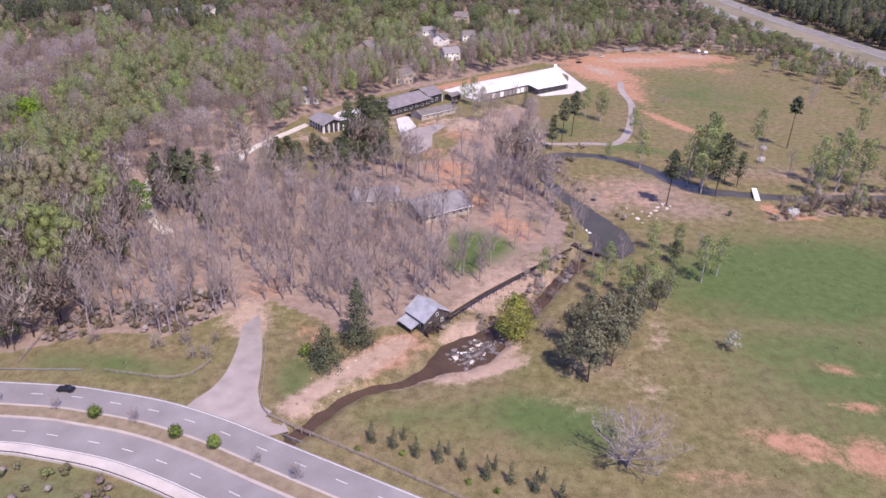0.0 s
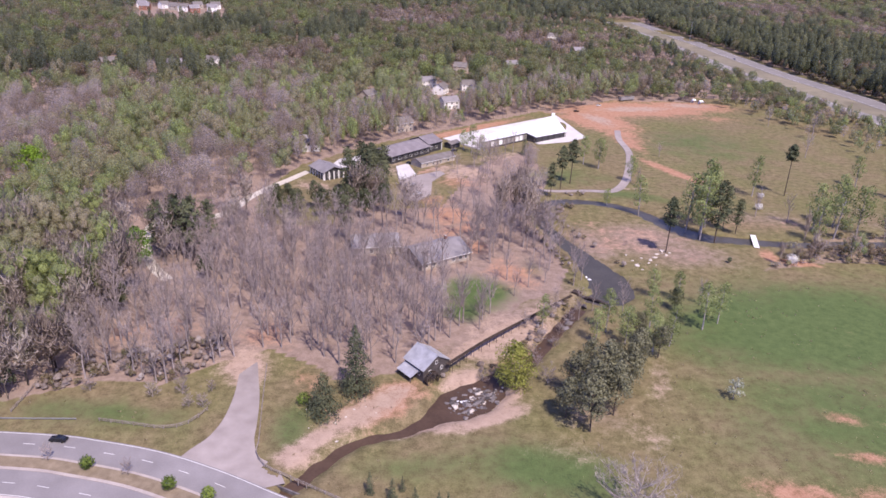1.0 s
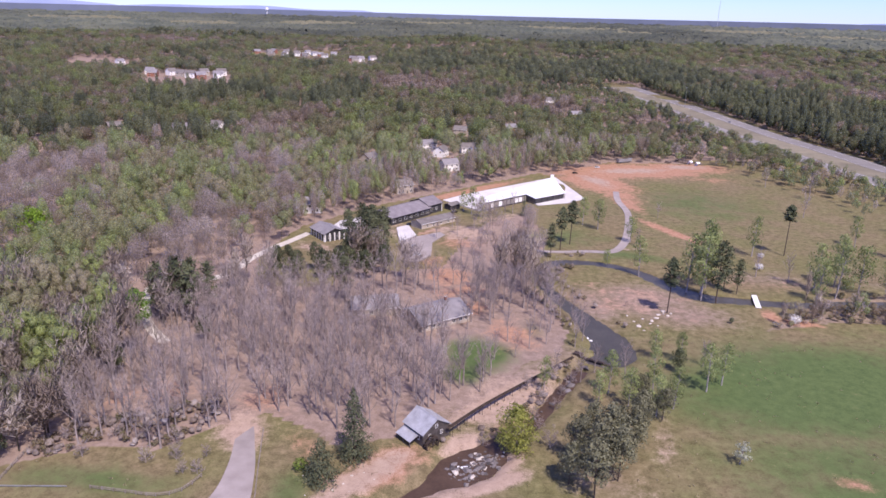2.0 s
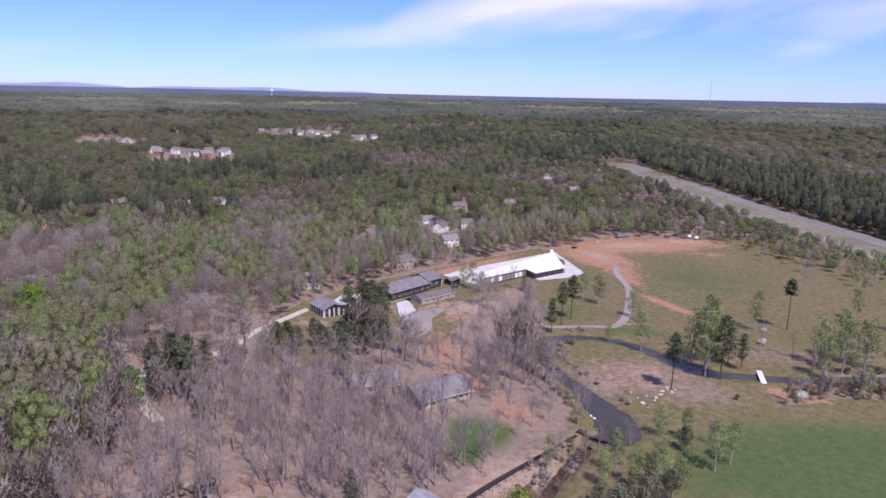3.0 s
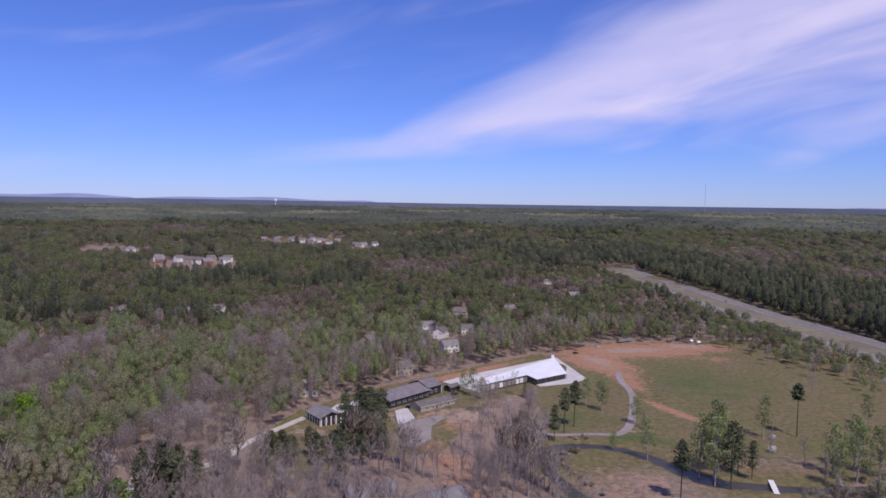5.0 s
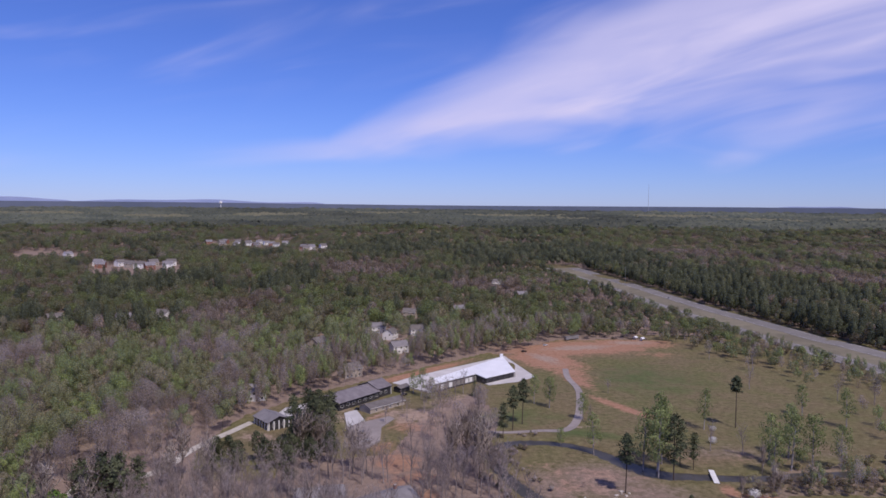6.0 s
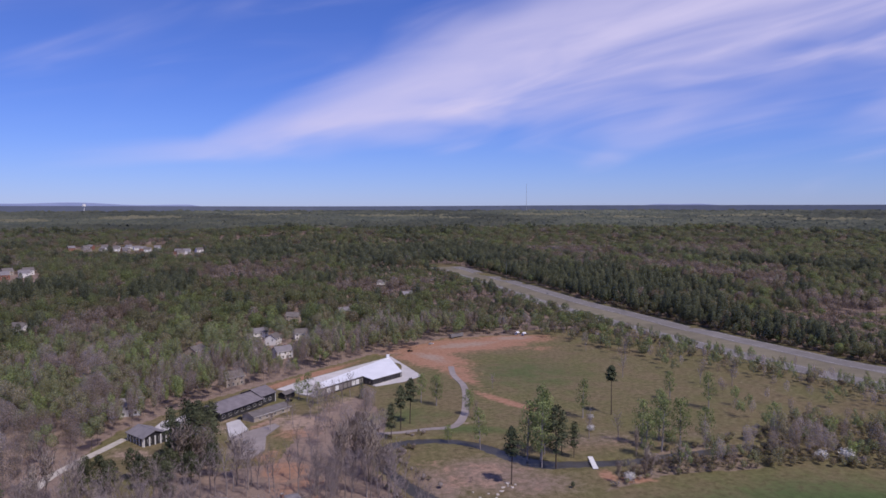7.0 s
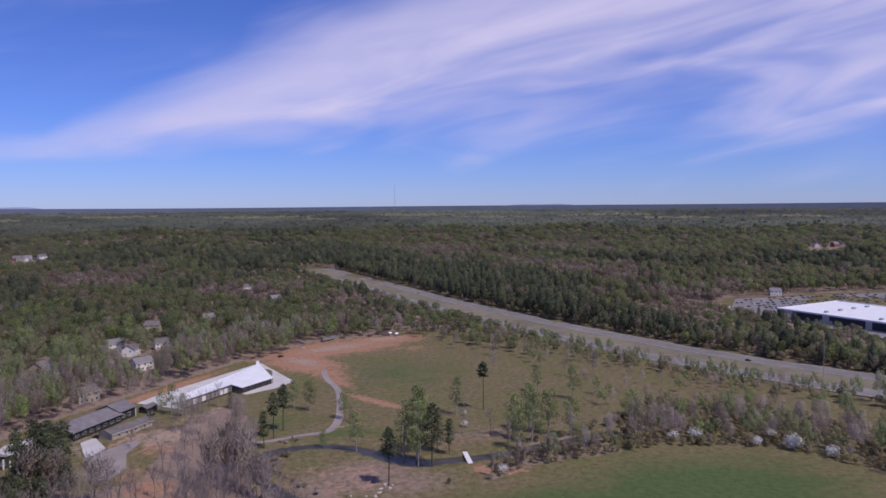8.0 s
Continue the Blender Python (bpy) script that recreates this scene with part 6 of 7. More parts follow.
wheel = part("water_wheel", Soup().capped((-1.6, 0, 0), (1.3, 0, 0), 0.16, 0.16, 8), WET_WOOD, mill, "dark wooden overshot water wheel", at=pose(6.3, -3.2, 1.7))
R = 2.5
for u in (-0.55, 0.55):
    rim = Soup()
    for k in range(24):
        a, b = 2 * math.pi * k / 24, 2 * math.pi * (k + 1) / 24
        rim.face(*[(u - 0.06, r * math.cos(t), r * math.sin(t)) for r, t in ((R, a), (R, b), (R - 0.4, b), (R - 0.4, a))])
        rim.face(*[(u + 0.06, r * math.cos(t), r * math.sin(t)) for r, t in ((R, a), (R - 0.4, a), (R - 0.4, b), (R, b))])
        rim.face(*[(u + e, R * math.cos(t), R * math.sin(t)) for e, t in ((-0.06, a), (0.06, a), (0.06, b), (-0.06, b))])
    part("rim", rim, WET_WOOD, wheel)
    for k in range(8):
        a = math.pi * k / 4
        part("spoke", Soup().tube((u, 0, 0), (u, (R - 0.3) * math.cos(a), (R - 0.3) * math.sin(a)), 0.07, 0.07, 4), WET_WOOD, wheel)
for k in range(24):
    part("paddle", Soup().box(-0.5, R - 0.42, -0.03, 0.5, R + 0.03, 0.03), WET_WOOD, wheel, at=pose(0, 0, 0, 15 * k, 0, 0))

FLUME = spline([(-2.9, 182.9), (10, 200), (30.5, 223.5), (44, 239)], 1.0)
flume = thing("mill_flume", pose(0, 0, 0), "long dark timber flume on trestles, from dam to wheel", "flume")
fz = np.interp(np.arange(len(FLUME)), [0, len(FLUME) - 1], [3.75, 0.6])
fl = ribbon(FLUME, -0.32, 0.32, 0.0, None, fz)
part("trough_floor", fl, WET_WOOD, flume)
for a in (-0.37, 0.27):
    w = Soup()
    nn = sides(FLUME)
    for i in range(len(FLUME) - 1):
        p, q = FLUME[i] + nn[i] * (a + 0.05), FLUME[i + 1] + nn[i + 1] * (a + 0.05)
        u = nn[i] * 0.05
        for o in (-1, 1):
            w.face((*(p + o * u), fz[i] - 0.15), (*(q + o * u), fz[i + 1] - 0.15), (*(q + o * u), fz[i + 1] + 0.4), (*(p + o * u), fz[i] + 0.4))
        w.face((*(p - u), fz[i] + 0.4), (*(q - u), fz[i + 1] + 0.4), (*(q + u), fz[i + 1] + 0.4), (*(p + u), fz[i] + 0.4))
    part("trough_side", w, WET_WOOD, flume)
for i in range(2, len(FLUME) - 2, 4):
    n = sides(FLUME)[i]
    g = float(cut(FLUME[i:i + 1, 0], FLUME[i:i + 1, 1], relief(FLUME[i:i + 1, 0], FLUME[i:i + 1, 1]))[0])
    for o in (-0.4, 0.4):
        p = FLUME[i] + n * o
        q = FLUME[i] + n * o * 1.5
        part("trestle_leg", Soup().tube((*q, g - 0.3), (*p, fz[i]), 0.1, 0.1, 4), WET_WOOD, flume)
    part("cross_beam", Soup().tube((*(FLUME[i] - n * 0.9), fz[i] - 0.1), (*(FLUME[i] + n * 0.9), fz[i] - 0.1), 0.09, 0.09, 4), WET_WOOD, flume)

dam = thing("dam", pose(51.5, 238.5, 0, 0, 0, -32), "low timber and stone dam holding back the pond", "dam")
part("crest", Soup().box(-8, -0.5, -0.9, 8, 0.5, -0.35), WET_WOOD, dam)
part("wall", Soup().prism([(-2.2, -2.6), (0.9, -2.6), (0.6, -0.9), (-0.6, -0.9)], -8, 8, "x"), ROCK, dam)
part("walkway", Soup().box(-8.5, -1.3, 0.35, 4.5, -0.4, 0.5), WET_WOOD, dam)
for u in range(-8, 5, 3):
    part("post", Soup().box(u - 0.1, -0.95, -1.2, u + 0.1, -0.75, 0.4), WET_WOOD, dam)
part("sluice_gate", Soup().box(-7.6, -1.6, -0.4, -4.6, 0.9, 1.3), WET_WOOD, dam)


def boulder(name, x, y, z, s, seed, material, label, group):
    rng = random.Random(seed)
    bm = bmesh.new()
    bmesh.ops.create_icosphere(bm, subdivisions=2 if s > 2 else 1, radius=1)
    ax, ay, az_ = s * rng.uniform(0.7, 1.4), s * rng.uniform(0.7, 1.4), s * rng.uniform(0.35, 0.75)
    for v in bm.verts:
        k = 1 + 0.9 * noise.noise(v.co * 1.5 + Vector((seed * 3.1, 0, 0)))
        v.co = Vector((v.co.x * ax * k, v.co.y * ay * k, max(-0.5, v.co.z) * az_ * k))
    me = bpy.data.meshes.new(name)
    bm.to_mesh(me)
    bm.free()
    me.materials.append(material)
    ob = new(name, me)
    ob.matrix_basis = pose(x, y, z, 0, 0, rng.uniform(0, 360))
    return tagged(ob, label, "rock", group)


rng = random.Random(9)
for i in range(150):
    t = rng.random()
    px, py = 1.5 + 10 * t + rng.gauss(0, 2.3), 167 + 9 * t + rng.gauss(0, 2.6)
    boulder("creek_rock", px, py, -1.45 + 0.25 * rng.random(), rng.uniform(0.25, 0.95), i, PALE_ROCK if i % 14 == 0 else ROCK, "pale angular boulder in the shallow mill pool" if i % 14 == 0 else "grey angular boulder in the shallow mill pool", "mill pool rocks")
for i in range(16):
    t = rng.random()
    px, py = 16 + 34 * t + rng.gauss(0, 2), 186 + 48 * t + rng.gauss(0, 2)
    boulder("creek_rock", px, py, -1.3, rng.uniform(0.5, 1.3), 100 + i, ROCK, "grey boulder along the upper creek", "creek rocks")
for i in range(12):
    px, py = -24 + rng.gauss(0, 8), 160 + rng.gauss(0, 5)
    boulder("bank_rock", px, py, float(cut(np.array([px]), np.array([py]), np.zeros(1))[0]), rng.uniform(0.15, 0.4), 150 + i, PALE_ROCK, "small pale stone on the creek bank", "bank stones")
for i, (px, py) in enumerate([(74, 281), (75.5, 275), (76.5, 270), (77.5, 266), (82, 273), (83.5, 276), (84.5, 271), (86, 279), (88, 283), (90.5, 284), (92, 282), (91, 287), (94, 285), (80, 278)]):
    boulder("field_rock", px, py, 0.1, 0.6 + 0.4 * (i % 3) / 2, 200 + i, PALE_ROCK, "pale limestone block set out on bare ground", "stone blocks")
for i in range(4):
    boulder("white_cascade", 0.5 + 1.1 * (i % 4), 171 + 0.9 * (i // 2) - 0.5 * i, -1.2, 0.42, 300 + i, FOAM, "white water tumbling over rocks", "cascades")
for i in range(5):
    boulder("white_cascade", 50.2 + 0.9 * i, 260.5 - 1.1 * i + 0.9 * (i % 2), -0.6, 0.85, 340 + i, FOAM, "white water breaking at the dam", "cascades")
for i in range(4):
    boulder("white_cascade", 9.5 + 0.6 * i, 163.5 + 0.8 * i, -1.25, 0.42, 320 + i, FOAM, "white water tumbling over rocks", "cascades")

# compound on the rise
CT = along(0.66, 0.75)
# dark walls and flat dark panels stand in for shade inside the open bays
pav = gabled("carriage_house", -74.3, 382.5, along(0.62, -0.78), 16, 12.5, 4.6, 7.0, WALL_DARK, ROOF_MID, "open-bay carriage house with white piers and grey roof", "building", over=0.9,
             ends=((-3, 2.4, 1.6, 1.8), (3, 2.4, 1.6, 1.8)))
for k in range(5):
    u = -6 + 3 * k
    bay = part("bay_opening", Soup().prism([(u - 0.85, 0), (u + 0.85, 0), (u + 0.85, 2.4), (u + 0.5, 3.0), (u - 0.5, 3.0), (u - 0.85, 2.4)], -6.33, -6.27, "y"), GLASS_DARK, pav, "dark arched panel standing for a shaded open bay")
for k in range(5):
    v = -6 + 3 * k
    part("pier", Soup().box(8.0, v - 0.3, -0.3, 8.4, v + 0.3, 4.5), WALL_WHITE, pav)
part("fascia", Soup().box(-8.2, -6.7, 3.9, 8.2, -6.3, 4.5), WALL_WHITE, pav)
for k in range(6):
    u = -7.5 + 3 * k
    part("pier", Soup().box(u - 0.3, -6.65, -0.3, u + 0.3, -6.2, 4.2), WALL_WHITE, pav)
barn = gabled("long_barn", -36, 427, along(0.64, 0.77), 35, 19, 4.6, 7.8, WALL_DARK, ROOF_DARK, "long dark-sided barn with a dark shingle roof", "barn", over=0.8, front=tuple((-15 + 5 * k, 2.3, 2.2, 1.6) for k in range(7)), door=16)
barn2 = gabled("long_barn", -20.8, 445.5, along(0.64, 0.77), 12.5, 17, 5.6, 8.8, WALL_DARK, ROOF_DARK, "taller dark barn wing with white corner posts", "barn", over=0.7, front=((-3.5, 2.6, 2.0, 1.6), (1, 2.6, 2.0, 1.6)))
for u in (-6.1, 6.1):
    part("corner_post", Soup().box(u - 0.2, -8.75, -0.3, u + 0.2, -8.35, 5.4), WALL_WHITE, barn2, "white corner post")
gabled("low_building", -14.8, 414.5, along(0.72, 0.67), 27, 10, 3.1, 4.9, WALL_TAN, ROOF_BROWN, "low tan building with a grey-brown shingle roof", "building", front=((-9, 1.6, 1.4, 1.2), (-4, 1.6, 1.4, 1.2), (2, 1.6, 1.4, 1.2), (8, 1.6, 1.4, 1.2)), door=-1)
gabled("small_shed", -3.5, 452, along(0.64, 0.77), 9, 6, 3.0, 4.2, WALL_DARK, ROOF_BROWN, "small dark shed with a grey-brown roof", "shed", door=0)

def solid(top, low):
    """A closed body between a top outline (x, y, z, counter-clockwise from above) and a level floor."""
    q, n = Soup(), len(top)
    q.v = [tuple(p) for p in top] + [(p[0], p[1], low if low is not None else p[2] - 0.35) for p in top]
    q.f = [tuple(range(n)), tuple(reversed(range(n, 2 * n)))] + [(i, n + i, n + (i + 1) % n, (i + 1) % n) for i in range(n)]
    return q


WHITE_SLAB = surface("bleached_concrete", (0.46, 0.43, 0.41), (0.62, 0.59, 0.57), 0.12, 1.5, 0.85, bump=0.1, patch=0.06)
white = thing("arena_building", pose(0, 0, 0), "long white-roofed arena with a dark open front", "building")
ARENA = [(53.4, 468.2, 4.2), (76.6, 487, 4.2), (73.2, 527.9, 6.1), (17.6, 461.0, 5.8), (15.6, 447.5, 5.0), (47.5, 476, 5.2)]
part("roof", solid(ARENA, None), ROOF_WHITE, white)
mid_a = np.mean([p[:2] for p in ARENA], axis=0)
# near-black wall colour stands in for the shade behind the open front
part("wall", solid([(*(mid_a + 0.965 * (np.array(p[:2]) - mid_a)), p[2] - 0.4) for p in ARENA], -0.5), surface("grey_siding", (0.03, 0.028, 0.03), (0.06, 0.056, 0.06), 0.4, 5.0, 0.8), white)
for k in range(15):
    t = (k + 0.5) / 15
    a0, a1 = np.array(ARENA[3]), np.array(ARENA[2])
    b0, b1 = np.array(ARENA[4] if t < 0.55 else ARENA[0]), np.array(ARENA[5] if t < 0.55 else ARENA[1])
    w_ = t / 0.56 if t < 0.55 else (t - 0.56) / 0.44
    p_, q_ = a0 + (a1 - a0) * t, b0 + (b1 - b0) * w_
    part("roof_seam", Soup().tube(p_ + (0, 0, 0.02), q_ + (0, 0, 0.02), 0.08, 0.08, 4), ROOF_WHITE, white)
for k in range(6):
    p_ = np.array(ARENA[0]) + (np.array(ARENA[1]) - np.array(ARENA[0])) * (k + 0.1) / 5.2
    part("post", Soup().box(p_[0] - 0.15, p_[1] - 0.1, -0.3, p_[0] + 0.15, p_[1] + 0.2, p_[2] - 0.3), WALL_DARK, white)
part("vent_stack", Soup().box(70.6, 523.5, 5.6, 72.8, 525.6, 8.6), ROOF_WHITE, white)
pad = [(-10, 472), (4, 458), (15, 447), (48, 478), (55, 465), (76, 473), (91, 487), (78.5, 556), (6, 491)]
tagged(new("concrete_yard", solid([(a, b, 0.28) for a, b in pad], -0.6).mesh("concrete_yard", WHITE_SLAB)), "bright pale concrete yard round the arena", "yard", kind="structure")
GREY_PANEL = surface("weathered_grey_panels", (0.2, 0.185, 0.17), (0.34, 0.31, 0.285), 0.3, 3.0, 0.8, pieces=0.4)
f0, f1 = Vector(ARENA[4]), Vector(ARENA[5])
side = Vector((f1.y - f0.y, f0.x - f1.x, 0)).normalized()
for k in range(11):
    a, b = f0.lerp(f1, (k + 0.05) / 11) + side * 0.4, f0.lerp(f1, (k + 0.95) / 11) + side * 0.4
    part("stall_panel", solid([(*(a + side * 0.12).to_2d(), 3.9), (*(b + side * 0.12).to_2d(), 3.9), (*b.to_2d(), 3.9), (*a.to_2d(), 3.9)], -0.3), WALL_WHITE if k in (2, 4, 8, 9) else GREY_PANEL, white, "white stall panel" if k in (2, 4, 8, 9) else "weathered grey stall panel")
    part("stall_post", Soup().box(a.x - 0.15, a.y - 0.35, -0.3, a.x + 0.15, a.y - 0.05, 4.5), MILL_WOOD, white)
part("kick_board", solid([(*(f0 + side * 0.75).to_2d(), 0.7), (*(f1 + side * 0.75).to_2d(), 0.7), (*(f1 + side * 0.6).to_2d(), 0.7), (*(f0 + side * 0.6).to_2d(), 0.7)], -0.3), WALL_DARK, white)
for nm_, lb_, ot in (("concrete_apron", "bright pale concrete apron before the low building", [(-36.4, 402.4), (-32.5, 375.6), (-23.7, 388), (-29.8, 408.9)]), ("concrete_court", "pale concrete court behind the carriage house", [(-76, 396), (-62, 394), (-56, 412), (-60, 424), (-72, 414)])):
    tagged(new(nm_, solid([(a, b, 0.46) for a, b in ot], -0.6).mesh(nm_, WHITE_SLAB)), lb_, "yard", kind="structure")
yard = [(-33, 377), (-26, 384), (-10, 396), (-7, 391), (-14, 376), (-14, 354), (-21, 341), (-27, 344)]
ys = Soup()
ys.v = [(a, b, 0.4) for a, b in yard] + [(a, b, -0.6) for a, b in yard]
ys.f = [tuple(reversed(range(8)))] + [(i, (i + 1) % 8, 8 + (i + 1) % 8, 8 + i) for i in range(8)]
tagged(new("gravel_yard", ys.mesh("gravel_yard", GRAVEL)), "pale gravel parking yard", "yard", kind="structure")
trailer = thing("box_trailer", pose(149, 623.5, 0, 0, 0, along(0.85, 0.53)), "long white box trailer parked on clay", "trailer")
part("box", Soup().box(-8, -1.3, 1.2, 8, 1.3, 4.0), CAR_SILVER, trailer)
part("chassis", Soup().box(-7.8, -0.9, 0.8, 7.8, 0.9, 1.2), RUBBER, trailer)
for u in (-6.4, -5.2):
    for v in (-1.1, 1.1):
        part("wheel", Soup().capped((u, v - 0.2, 0.5), (u, v + 0.2, 0.5), 0.5, 0.5, 10), RUBBER, trailer)

# the house in the grove
gabled("grove_house", -9.5, 272, along(0.82, 0.57), 24, 18, 3.6, 7.0, WALL_TAN, ROOF_MID, "tan house with a wide grey shingle roof, half hidden by trees", "house", front=((-10, 1.9, 1.5, 1.4), (-6.4, 1.9, 1.5, 1.4), (-3.4, 1.9, 1.5, 1.4), (3.6, 1.9, 1.5, 1.4), (7, 1.9, 1.5, 1.4), (10, 1.9, 1.5, 1.4)), door=-0.4, chimney=(7, 2.4, 0.5), over=0.8)
gabled("garage", -36, 280, along(0.97, 0.2), 20, 15, 3.4, 6.0, WALL_TAN, ROOF_MID, "long tan garage with a grey shingle roof among bare trees", "garage", front=((-2, 1.6, 1.6, 1.6), (2, 1.6, 1.6, 1.6)))

STYLES = ((WALL_WHITE, ROOF_MID, "white two-storey house with a grey roof in the woods"), (WALL_TAN, ROOF_BROWN, "tan two-storey house with a brown roof in the woods"), (BRICK, ROOF_MID, "red brick two-storey house in the woods"), (WALL_WHITE, ROOF_BROWN, "white house with a brown roof in the woods"))
for i, (px, py, turn, st) in enumerate(HOUSES):
    wl_, rf_, lb = STYLES[st]
    gabled("house", px, py, turn, 14, 10, 6.2, 9.6, wl_, rf_, lb, group="houses in the woods", front=((-5, 1.8, 1.3, 1.6), (-1.8, 1.8, 1.3, 1.6), (4.6, 1.8, 1.3, 1.6), (-5, 4.7, 1.3, 1.5), (0, 4.7, 1.3, 1.5), (4.6, 4.7, 1.3, 1.5)), ends=((-2, 4.7, 1.1, 1.4), (2, 1.8, 1.1, 1.4)), door=1.6, chimney=(4, 2, 0.5) if i % 2 else None)
for i, (px, py) in enumerate(FAR_HOUSES):
    wl_, rf_, lb = STYLES[(i * 3) % 4]
    gabled("far_house", px, py, 37 * i % 90 - 30, 17, 12, 7.5, 12.5, wl_, rf_, lb.replace("in the woods", "in a distant clearing"), group="distant houses", front=((-5, 2.2, 1.6, 1.8), (5, 2.2, 1.6, 1.8), (-4, 5.4, 1.6, 1.8), (4, 5.4, 1.6, 1.8)))

# the store beyond the highway
store = thing("warehouse_store", pose(640.5, 353, 0, 0, 0, 6.3), "very large white-roofed warehouse store with dark walls", "store")
part("wall", Soup().box(0, 0, -1, 108, 196, 9.4), WALL_DARK, store)
part("roof", Soup().box(0.4, 0.4, 9.4, 107.6, 195.6, 9.7), ROOF_WHITE, store)
for a in ((-0.3, -0.3, 108.3, 0.2), (-0.3, 195.8, 108.3, 196.3), (-0.3, 0.2, 0.2, 195.8), (107.8, 0.2, 108.3, 195.8)):
    part("parapet", Soup().box(a[0], a[1], 9.0, a[2], a[3], 10.5), ROOF_WHITE, store)
for k, (a, b) in enumerate(((178, 187), (138, 145), (96, 102), (52, 58), (10, 16))):
    part("pilaster", Soup().box(-0.8, a, -1, -0.32, b, 9.0), CONCRETE, store, "pale wall panel")
part("base_course", Soup().box(-0.6, 0, -1, -0.3, 177, 1.4), CONCRETE, store, "pale masonry base course")
for k in range(6):
    part("dock_door", Soup().box(-0.5, 150 - 5 * k, 1.4, -0.3, 153 - 5 * k, 4.4), STEEL, store)
for i in range(12):
    part("roof_unit", Soup().box(14 + 24 * (i % 4), 40 + 55 * (i // 4), 9.7, 18 + 24 * (i % 4), 43 + 55 * (i // 4), 11.4), STEEL, store)
lot = [(600, 340), (760, 320), (930, 520), (922, 640), (690, 676), (632, 624), (608, 596)]
ls = Soup()
ls.v = [(a, b, 0.35 + float(relief(np.array([a]), np.array([b]))[0])) for a, b in lot] + [(a, b, -2) for a, b in lot]
ls.f = [tuple(range(7)), tuple(reversed(range(7, 14)))] + [(i, 7 + i, 7 + (i + 1) % 7, (i + 1) % 7) for i in range(7)]
tagged(new("parking_lot", ls.mesh("parking_lot", ASPHALT)), "grey asphalt parking lot round the store", "parking lot", kind="structure")
wall = thing("retaining_wall", pose(0, 0, 0), "low pale retaining wall below the store", "wall")
part("wall", ribbon(spline([(632, 626), (611, 602), (603, 520), (601, 420), (599, 340)], 8), 0, 0.8, 1.6, -2), CONCRETE, wall)


def car_meshes(paint):
    body = Soup()
    prof = [(-2.25, 0.35), (2.25, 0.35), (2.3, 0.62), (2.15, 0.82), (1.1, 0.95), (-1.5, 0.98), (-2.2, 0.9), (-2.3, 0.6)]
    body.prism(prof, -0.88, 0.88, "y")
    cab = Soup().prism([(1.05, 0.95), (0.35, 1.4), (-1.0, 1.42), (-1.75, 0.97)], -0.76, 0.76, "y")
    top = Soup().prism([(0.3, 1.4), (-0.95, 1.42), (-0.9, 1.46), (0.25, 1.45)], -0.72, 0.72, "y")
    tyre = Soup().capped((0, -0.11, 0), (0, 0.11, 0), 0.33, 0.33, 12)
    return body.mesh("body", paint), cab.mesh("cabin_glass", GLASS_DARK), top.mesh("roof", paint), tyre.mesh("wheel", RUBBER)


PAINTS = [car_meshes(p) for p in (CAR_BLACK, CAR_WHITE, CAR_RED, CAR_BLUE, CAR_SILVER)]
NAMES = ("black", "white", "dark red", "dark blue", "silver")


def car(x, y, z, turn, paint, where, group=""):
    ob = thing("car", pose(x, y, z, 0, 0, turn), f"{NAMES[paint]} car {where}", "car", group)
    b, c, r, w = PAINTS[paint]
    part("body", b, None, ob)
    part("cabin_glass", c, None, ob)
    part("roof", r, None, ob)
    for u in (-1.4, 1.4):
        for v in (-0.82, 0.82):
            part("wheel", w, None, ob, at=pose(u, v, 0.33))
    return ob


sc = float(np.interp(-104.5, RR[:, 0], run))
p, turn, _ = on_road(sc, 2.4)
car(p[0], p[1], 0.03, turn + 180, 0, "driving on the near road")
for x0, y0, pa, off in ((352, 735, 0, 15), (413, 398, 0, -18), (330, 900, 4, -18), (372, 560, 1, 18), (316, 1080, 0, 20)):
    d_, k_ = distance(HIGHWAY_LINE, [x0], [y0])
    n = sides(HIGHWAY_LINE)[k_[0]]
    q = HIGHWAY_LINE[k_[0], :2] + n * off
    car(q[0], q[1], hl[k_[0]] + 0.52, along(-n[1], n[0]), pa, "on the highway", "highway cars")
rng = random.Random(17)
for row in range(7):
    for k in range(32):
        if rng.random() < 0.6:
            px, py = 636 + 8.0 * k + 5 * row, 574 + 14 * row + rng.uniform(-0.6, 0.6)
            if inside(lot, px, py):
                car(px, py, 0.45 + float(relief(np.array([px]), np.array([py]))[0]), 90 + rng.uniform(-3, 3), rng.randrange(5), "parked beside the store", "parked cars")
for k in range(22):
    if rng.random() < 0.7:
        car(607.5 + rng.uniform(-0.5, 0.5), 392 + 9 * k, 0.5, rng.uniform(-4, 4), rng.randrange(5), "parked along the store's wall", "parked cars")
for i, (px, py, pa, tn) in enumerate(((-21, 352, 1, 40), (-24, 366, 4, 70), (-29, 409.5, 0, 45), (-2, 441, 0, 40), (97, 572, 0, 10), (120, 598, 1, 30))):
    car(px, py, 0.41 if i < 2 else 0.1, tn, pa, "parked by the farm buildings", "farm cars")

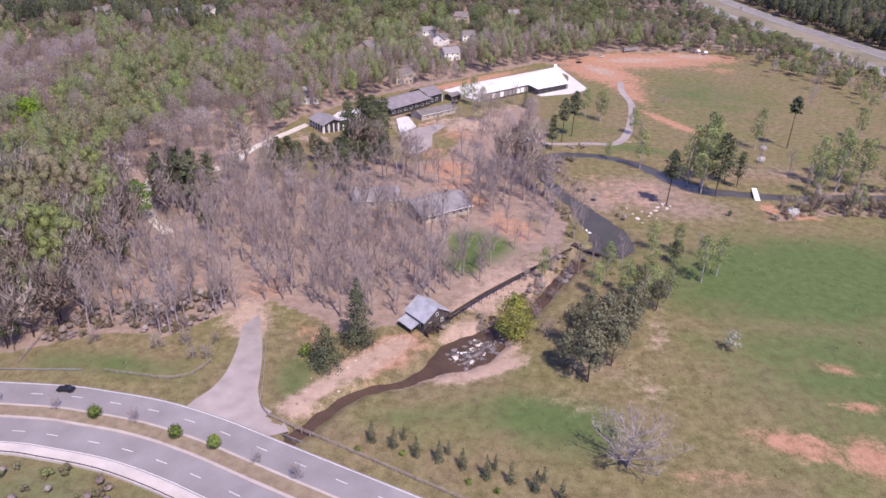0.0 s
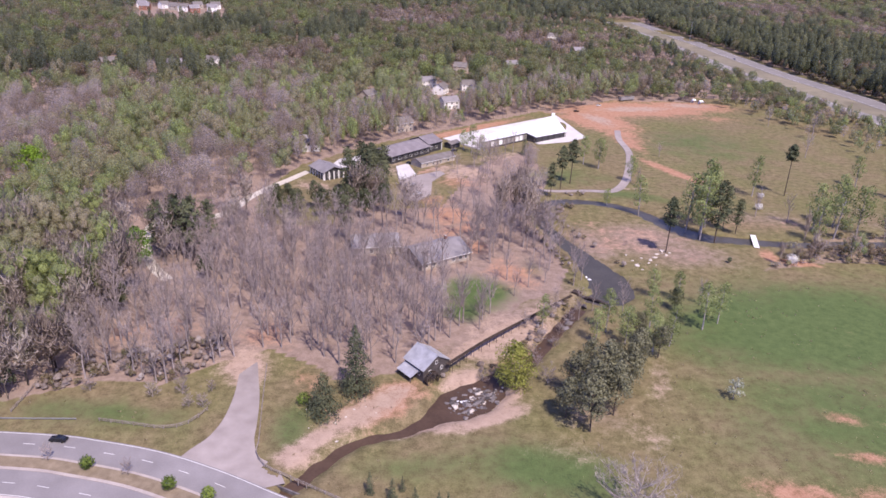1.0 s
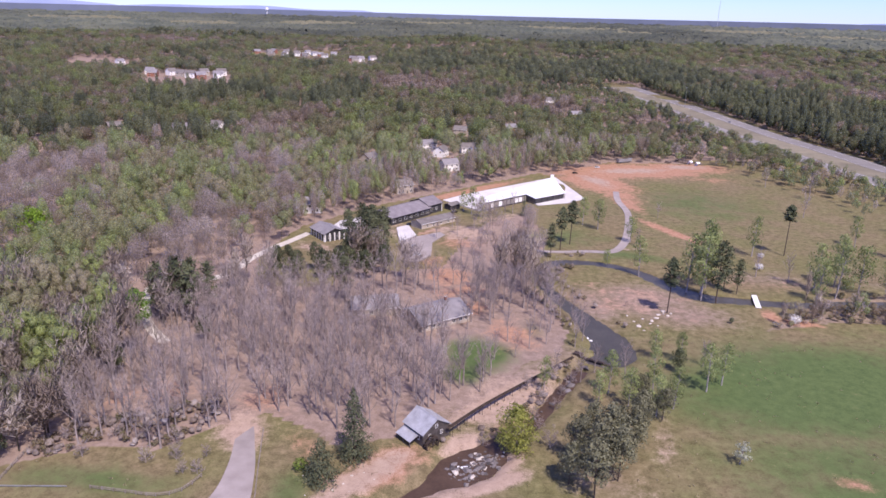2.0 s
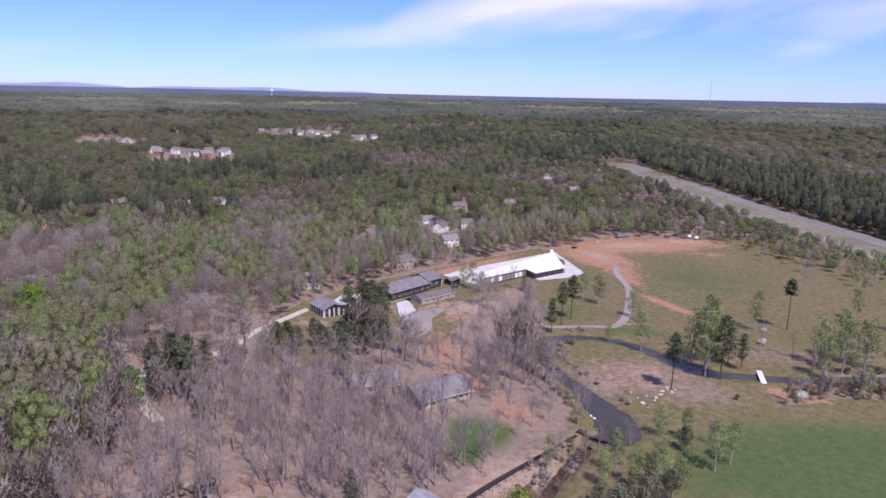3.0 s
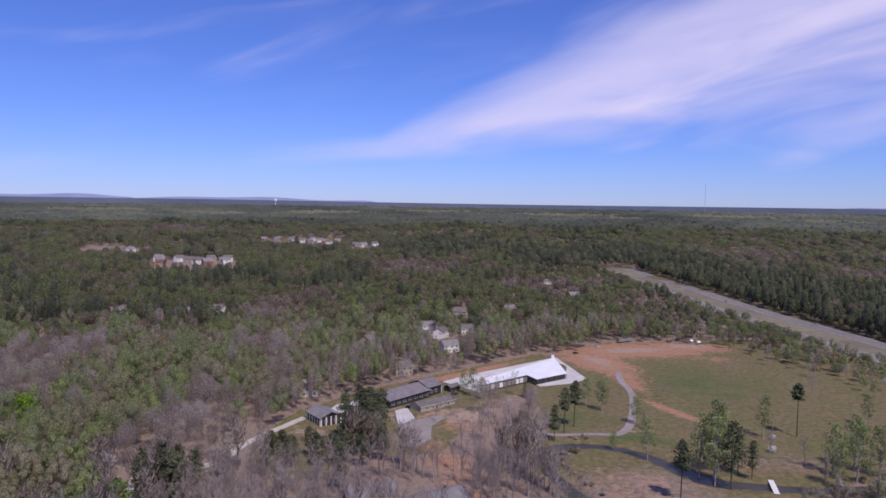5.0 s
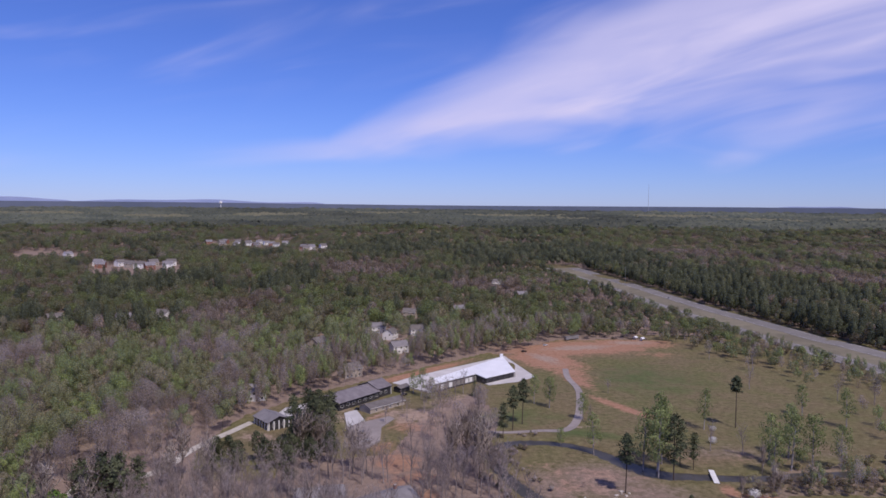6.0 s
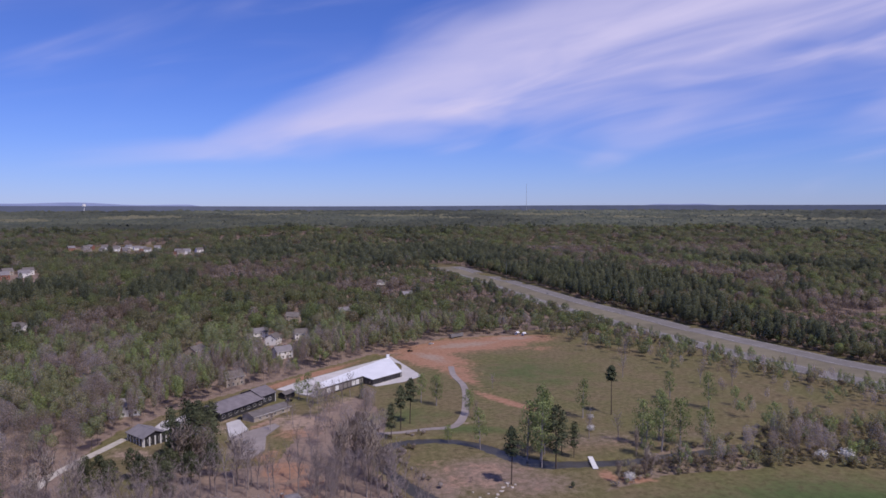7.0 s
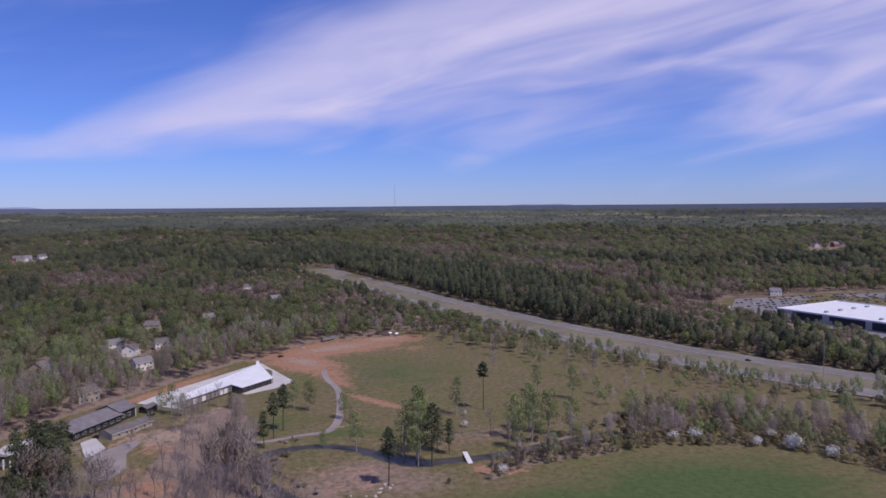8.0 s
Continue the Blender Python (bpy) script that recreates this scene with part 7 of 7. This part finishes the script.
# ---------- fences, poles, bridge ----------


def rail_fence(pts, label, group, height=1.2, step=2.6, rails=(0.45, 0.85, 1.15), material=WOOD):
    line = spline(pts, step)
    ob = thing("rail_fence", pose(*line[0, :2], 0), label, "fence", group)
    o = line[0, :2]
    for i, q in enumerate(line[:, :2] - o):
        part("post", Soup().box(q[0] - 0.09, q[1] - 0.09, -0.8, q[0] + 0.09, q[1] + 0.09, height), material, ob)
        if i:
            a = prev
            for h in rails:
                part("rail", Soup().tube((a[0], a[1], h), (q[0], q[1], h), 0.06, 0.06, 4), material, ob)
        prev = q
    return ob


rail_fence([(-59.3, 184), (-56, 166), (-52.4, 147.5), (-52, 143.4), (-48.6, 138.4), (-41, 134.2), (-28.7, 127.9), (-11.4, 119), (10, 108)], "long weathered wooden rail fence along drive and road", "road fences")
rail_fence([(-98, 154.3), (-88, 153), (-79.4, 152), (-73.5, 154.5), (-70.4, 161)], "weathered wooden rail fence round the lawn corner", "road fences")
rail_fence([(-123.7, 156.7), (-124.5, 177)], "old wooden fence at the wood's edge", "road fences")
guard = thing("guard_rail", pose(0, 0, 0), "galvanised steel guard rail beside the road", "guard rail")
gl = spline([(-160, 153.2), (-127.4, 153.4), (-104.4, 154.3)], 3)
part("beam", ribbon(gl, -0.05, 0.05, 0.8, 0.45), STEEL, guard)
for q in gl[:, :2]:
    part("post", Soup().box(q[0] - 0.07, q[1] + 0.06, -0.3, q[0] + 0.07, q[1] + 0.2, 0.75), WOOD, guard)

fb = thing("footbridge", pose(137.8, 301, 0, 0, 0, along(4.1, 15.8)), "white plank footbridge over the stream", "bridge")
for k in range(32):
    part("plank", Soup().box(-8 + 0.5 * k, -1.2, 0.5, -7.56 + 0.5 * k, 1.2, 0.58), WALL_WHITE, fb)
for v in (-1.15, 1.15):
    part("beam", Soup().box(-8, v - 0.1, 0.1, 8, v + 0.1, 0.5), WET_WOOD, fb)
for k in range(5):
    part("pile", Soup().box(-7.9 + 3.9 * k, -1.1, -2, -7.6 + 3.9 * k, 1.1, 0.1), WET_WOOD, fb)


def pole(x, y, h, label, arm=True, material=WOOD):
    z = float(relief(np.array([x]), np.array([y]))[0])
    ob = thing("light_pole", pose(x, y, z), label, "pole", "poles")
    part("shaft", Soup().capped((0, 0, -0.5), (0, 0, h), 0.22, 0.13, 8), material, ob)
    if arm:
        part("cross_arm", Soup().box(-1.2, -0.08, h - 0.9, 1.2, 0.08, h - 0.7), material, ob)
    return ob


pole(430.3, 341, 24, "tall pale highway mast", False, STEEL)
pole(329, 1040, 30, "tall highway sign mast", True, STEEL)
mast = thing("radio_mast", pose(1585, 4560, 80), "thin lattice radio mast on the skyline", "mast")
part("shaft", Soup().tube((0, 0, 0), (0, 0, 185), 1.3, 0.9, 4), STEEL, mast)
wt = thing("water_tower", pose(-1180, 4570, 92), "white water tower on the skyline", "water tower")
part("tank", Soup().capped((0, 0, 26), (0, 0, 40), 10, 8, 14), WALL_WHITE, wt)
part("column", Soup().tube((0, 0, 0), (0, 0, 27), 2.5, 2.5, 8), WALL_WHITE, wt)

# clutter at the far end of the back field
BRUSH = ((192, 634), (200, 636), (208, 634), (184, 638), (218, 628))
TENTS = ((213.5, 621, 20), (209, 627, 35))
rng = random.Random(41)
TIMBER = surface("grey_brown_dead_wood", (0.1, 0.075, 0.06), (0.3, 0.23, 0.19), 0.5, 4.0, 0.95, pieces=0.4)
for i in range(9):
    px, py = BRUSH[i % len(BRUSH)][0] + rng.uniform(-5, 5), BRUSH[i % len(BRUSH)][1] + rng.uniform(-5, 5)
    heap = thing("brush_pile", pose(px, py, float(relief(np.array([px]), np.array([py]))[0]), 0, 0, rng.uniform(0, 360)), "heap of cleared logs and brush at the field's edge", "brush pile", "brush piles")
    for k in range(12):
        a, b = rng.uniform(0, 6.283), rng.uniform(1.5, 4.0)
        z = rng.uniform(0.1, 1.6)
        part("log", Soup().tube((-math.cos(a) * b + rng.uniform(-1, 1), -math.sin(a) * b, max(0.05, z - 0.5)), (math.cos(a) * b, math.sin(a) * b + rng.uniform(-1, 1), z + rng.uniform(-0.3, 0.7)), rng.uniform(0.12, 0.3), 0.1, 5), TIMBER, heap)
for px, py, turn in TENTS:
    tent = thing("white_tent", pose(px, py, float(relief(np.array([px]), np.array([py]))[0]), 0, 0, turn), "small white peaked tent by the cleared brush", "tent", "white tents")
    part("canopy", Soup().prism([(-1.7, 2.2), (1.7, 2.2), (0, 3.4)], -1.7, 1.7, "x"), ROOF_WHITE, tent)
    for sx_ in (-1.6, 1.6):
        for sy_ in (-1.6, 1.6):
            part("pole", Soup().tube((sx_, sy_, -0.2), (sx_, sy_, 2.5), 0.06, 0.06, 5), STEEL, tent)
    part("side_wall", Soup().box(-1.6, 1.62, 0, 1.6, 1.68, 2.2), ROOF_WHITE, tent)
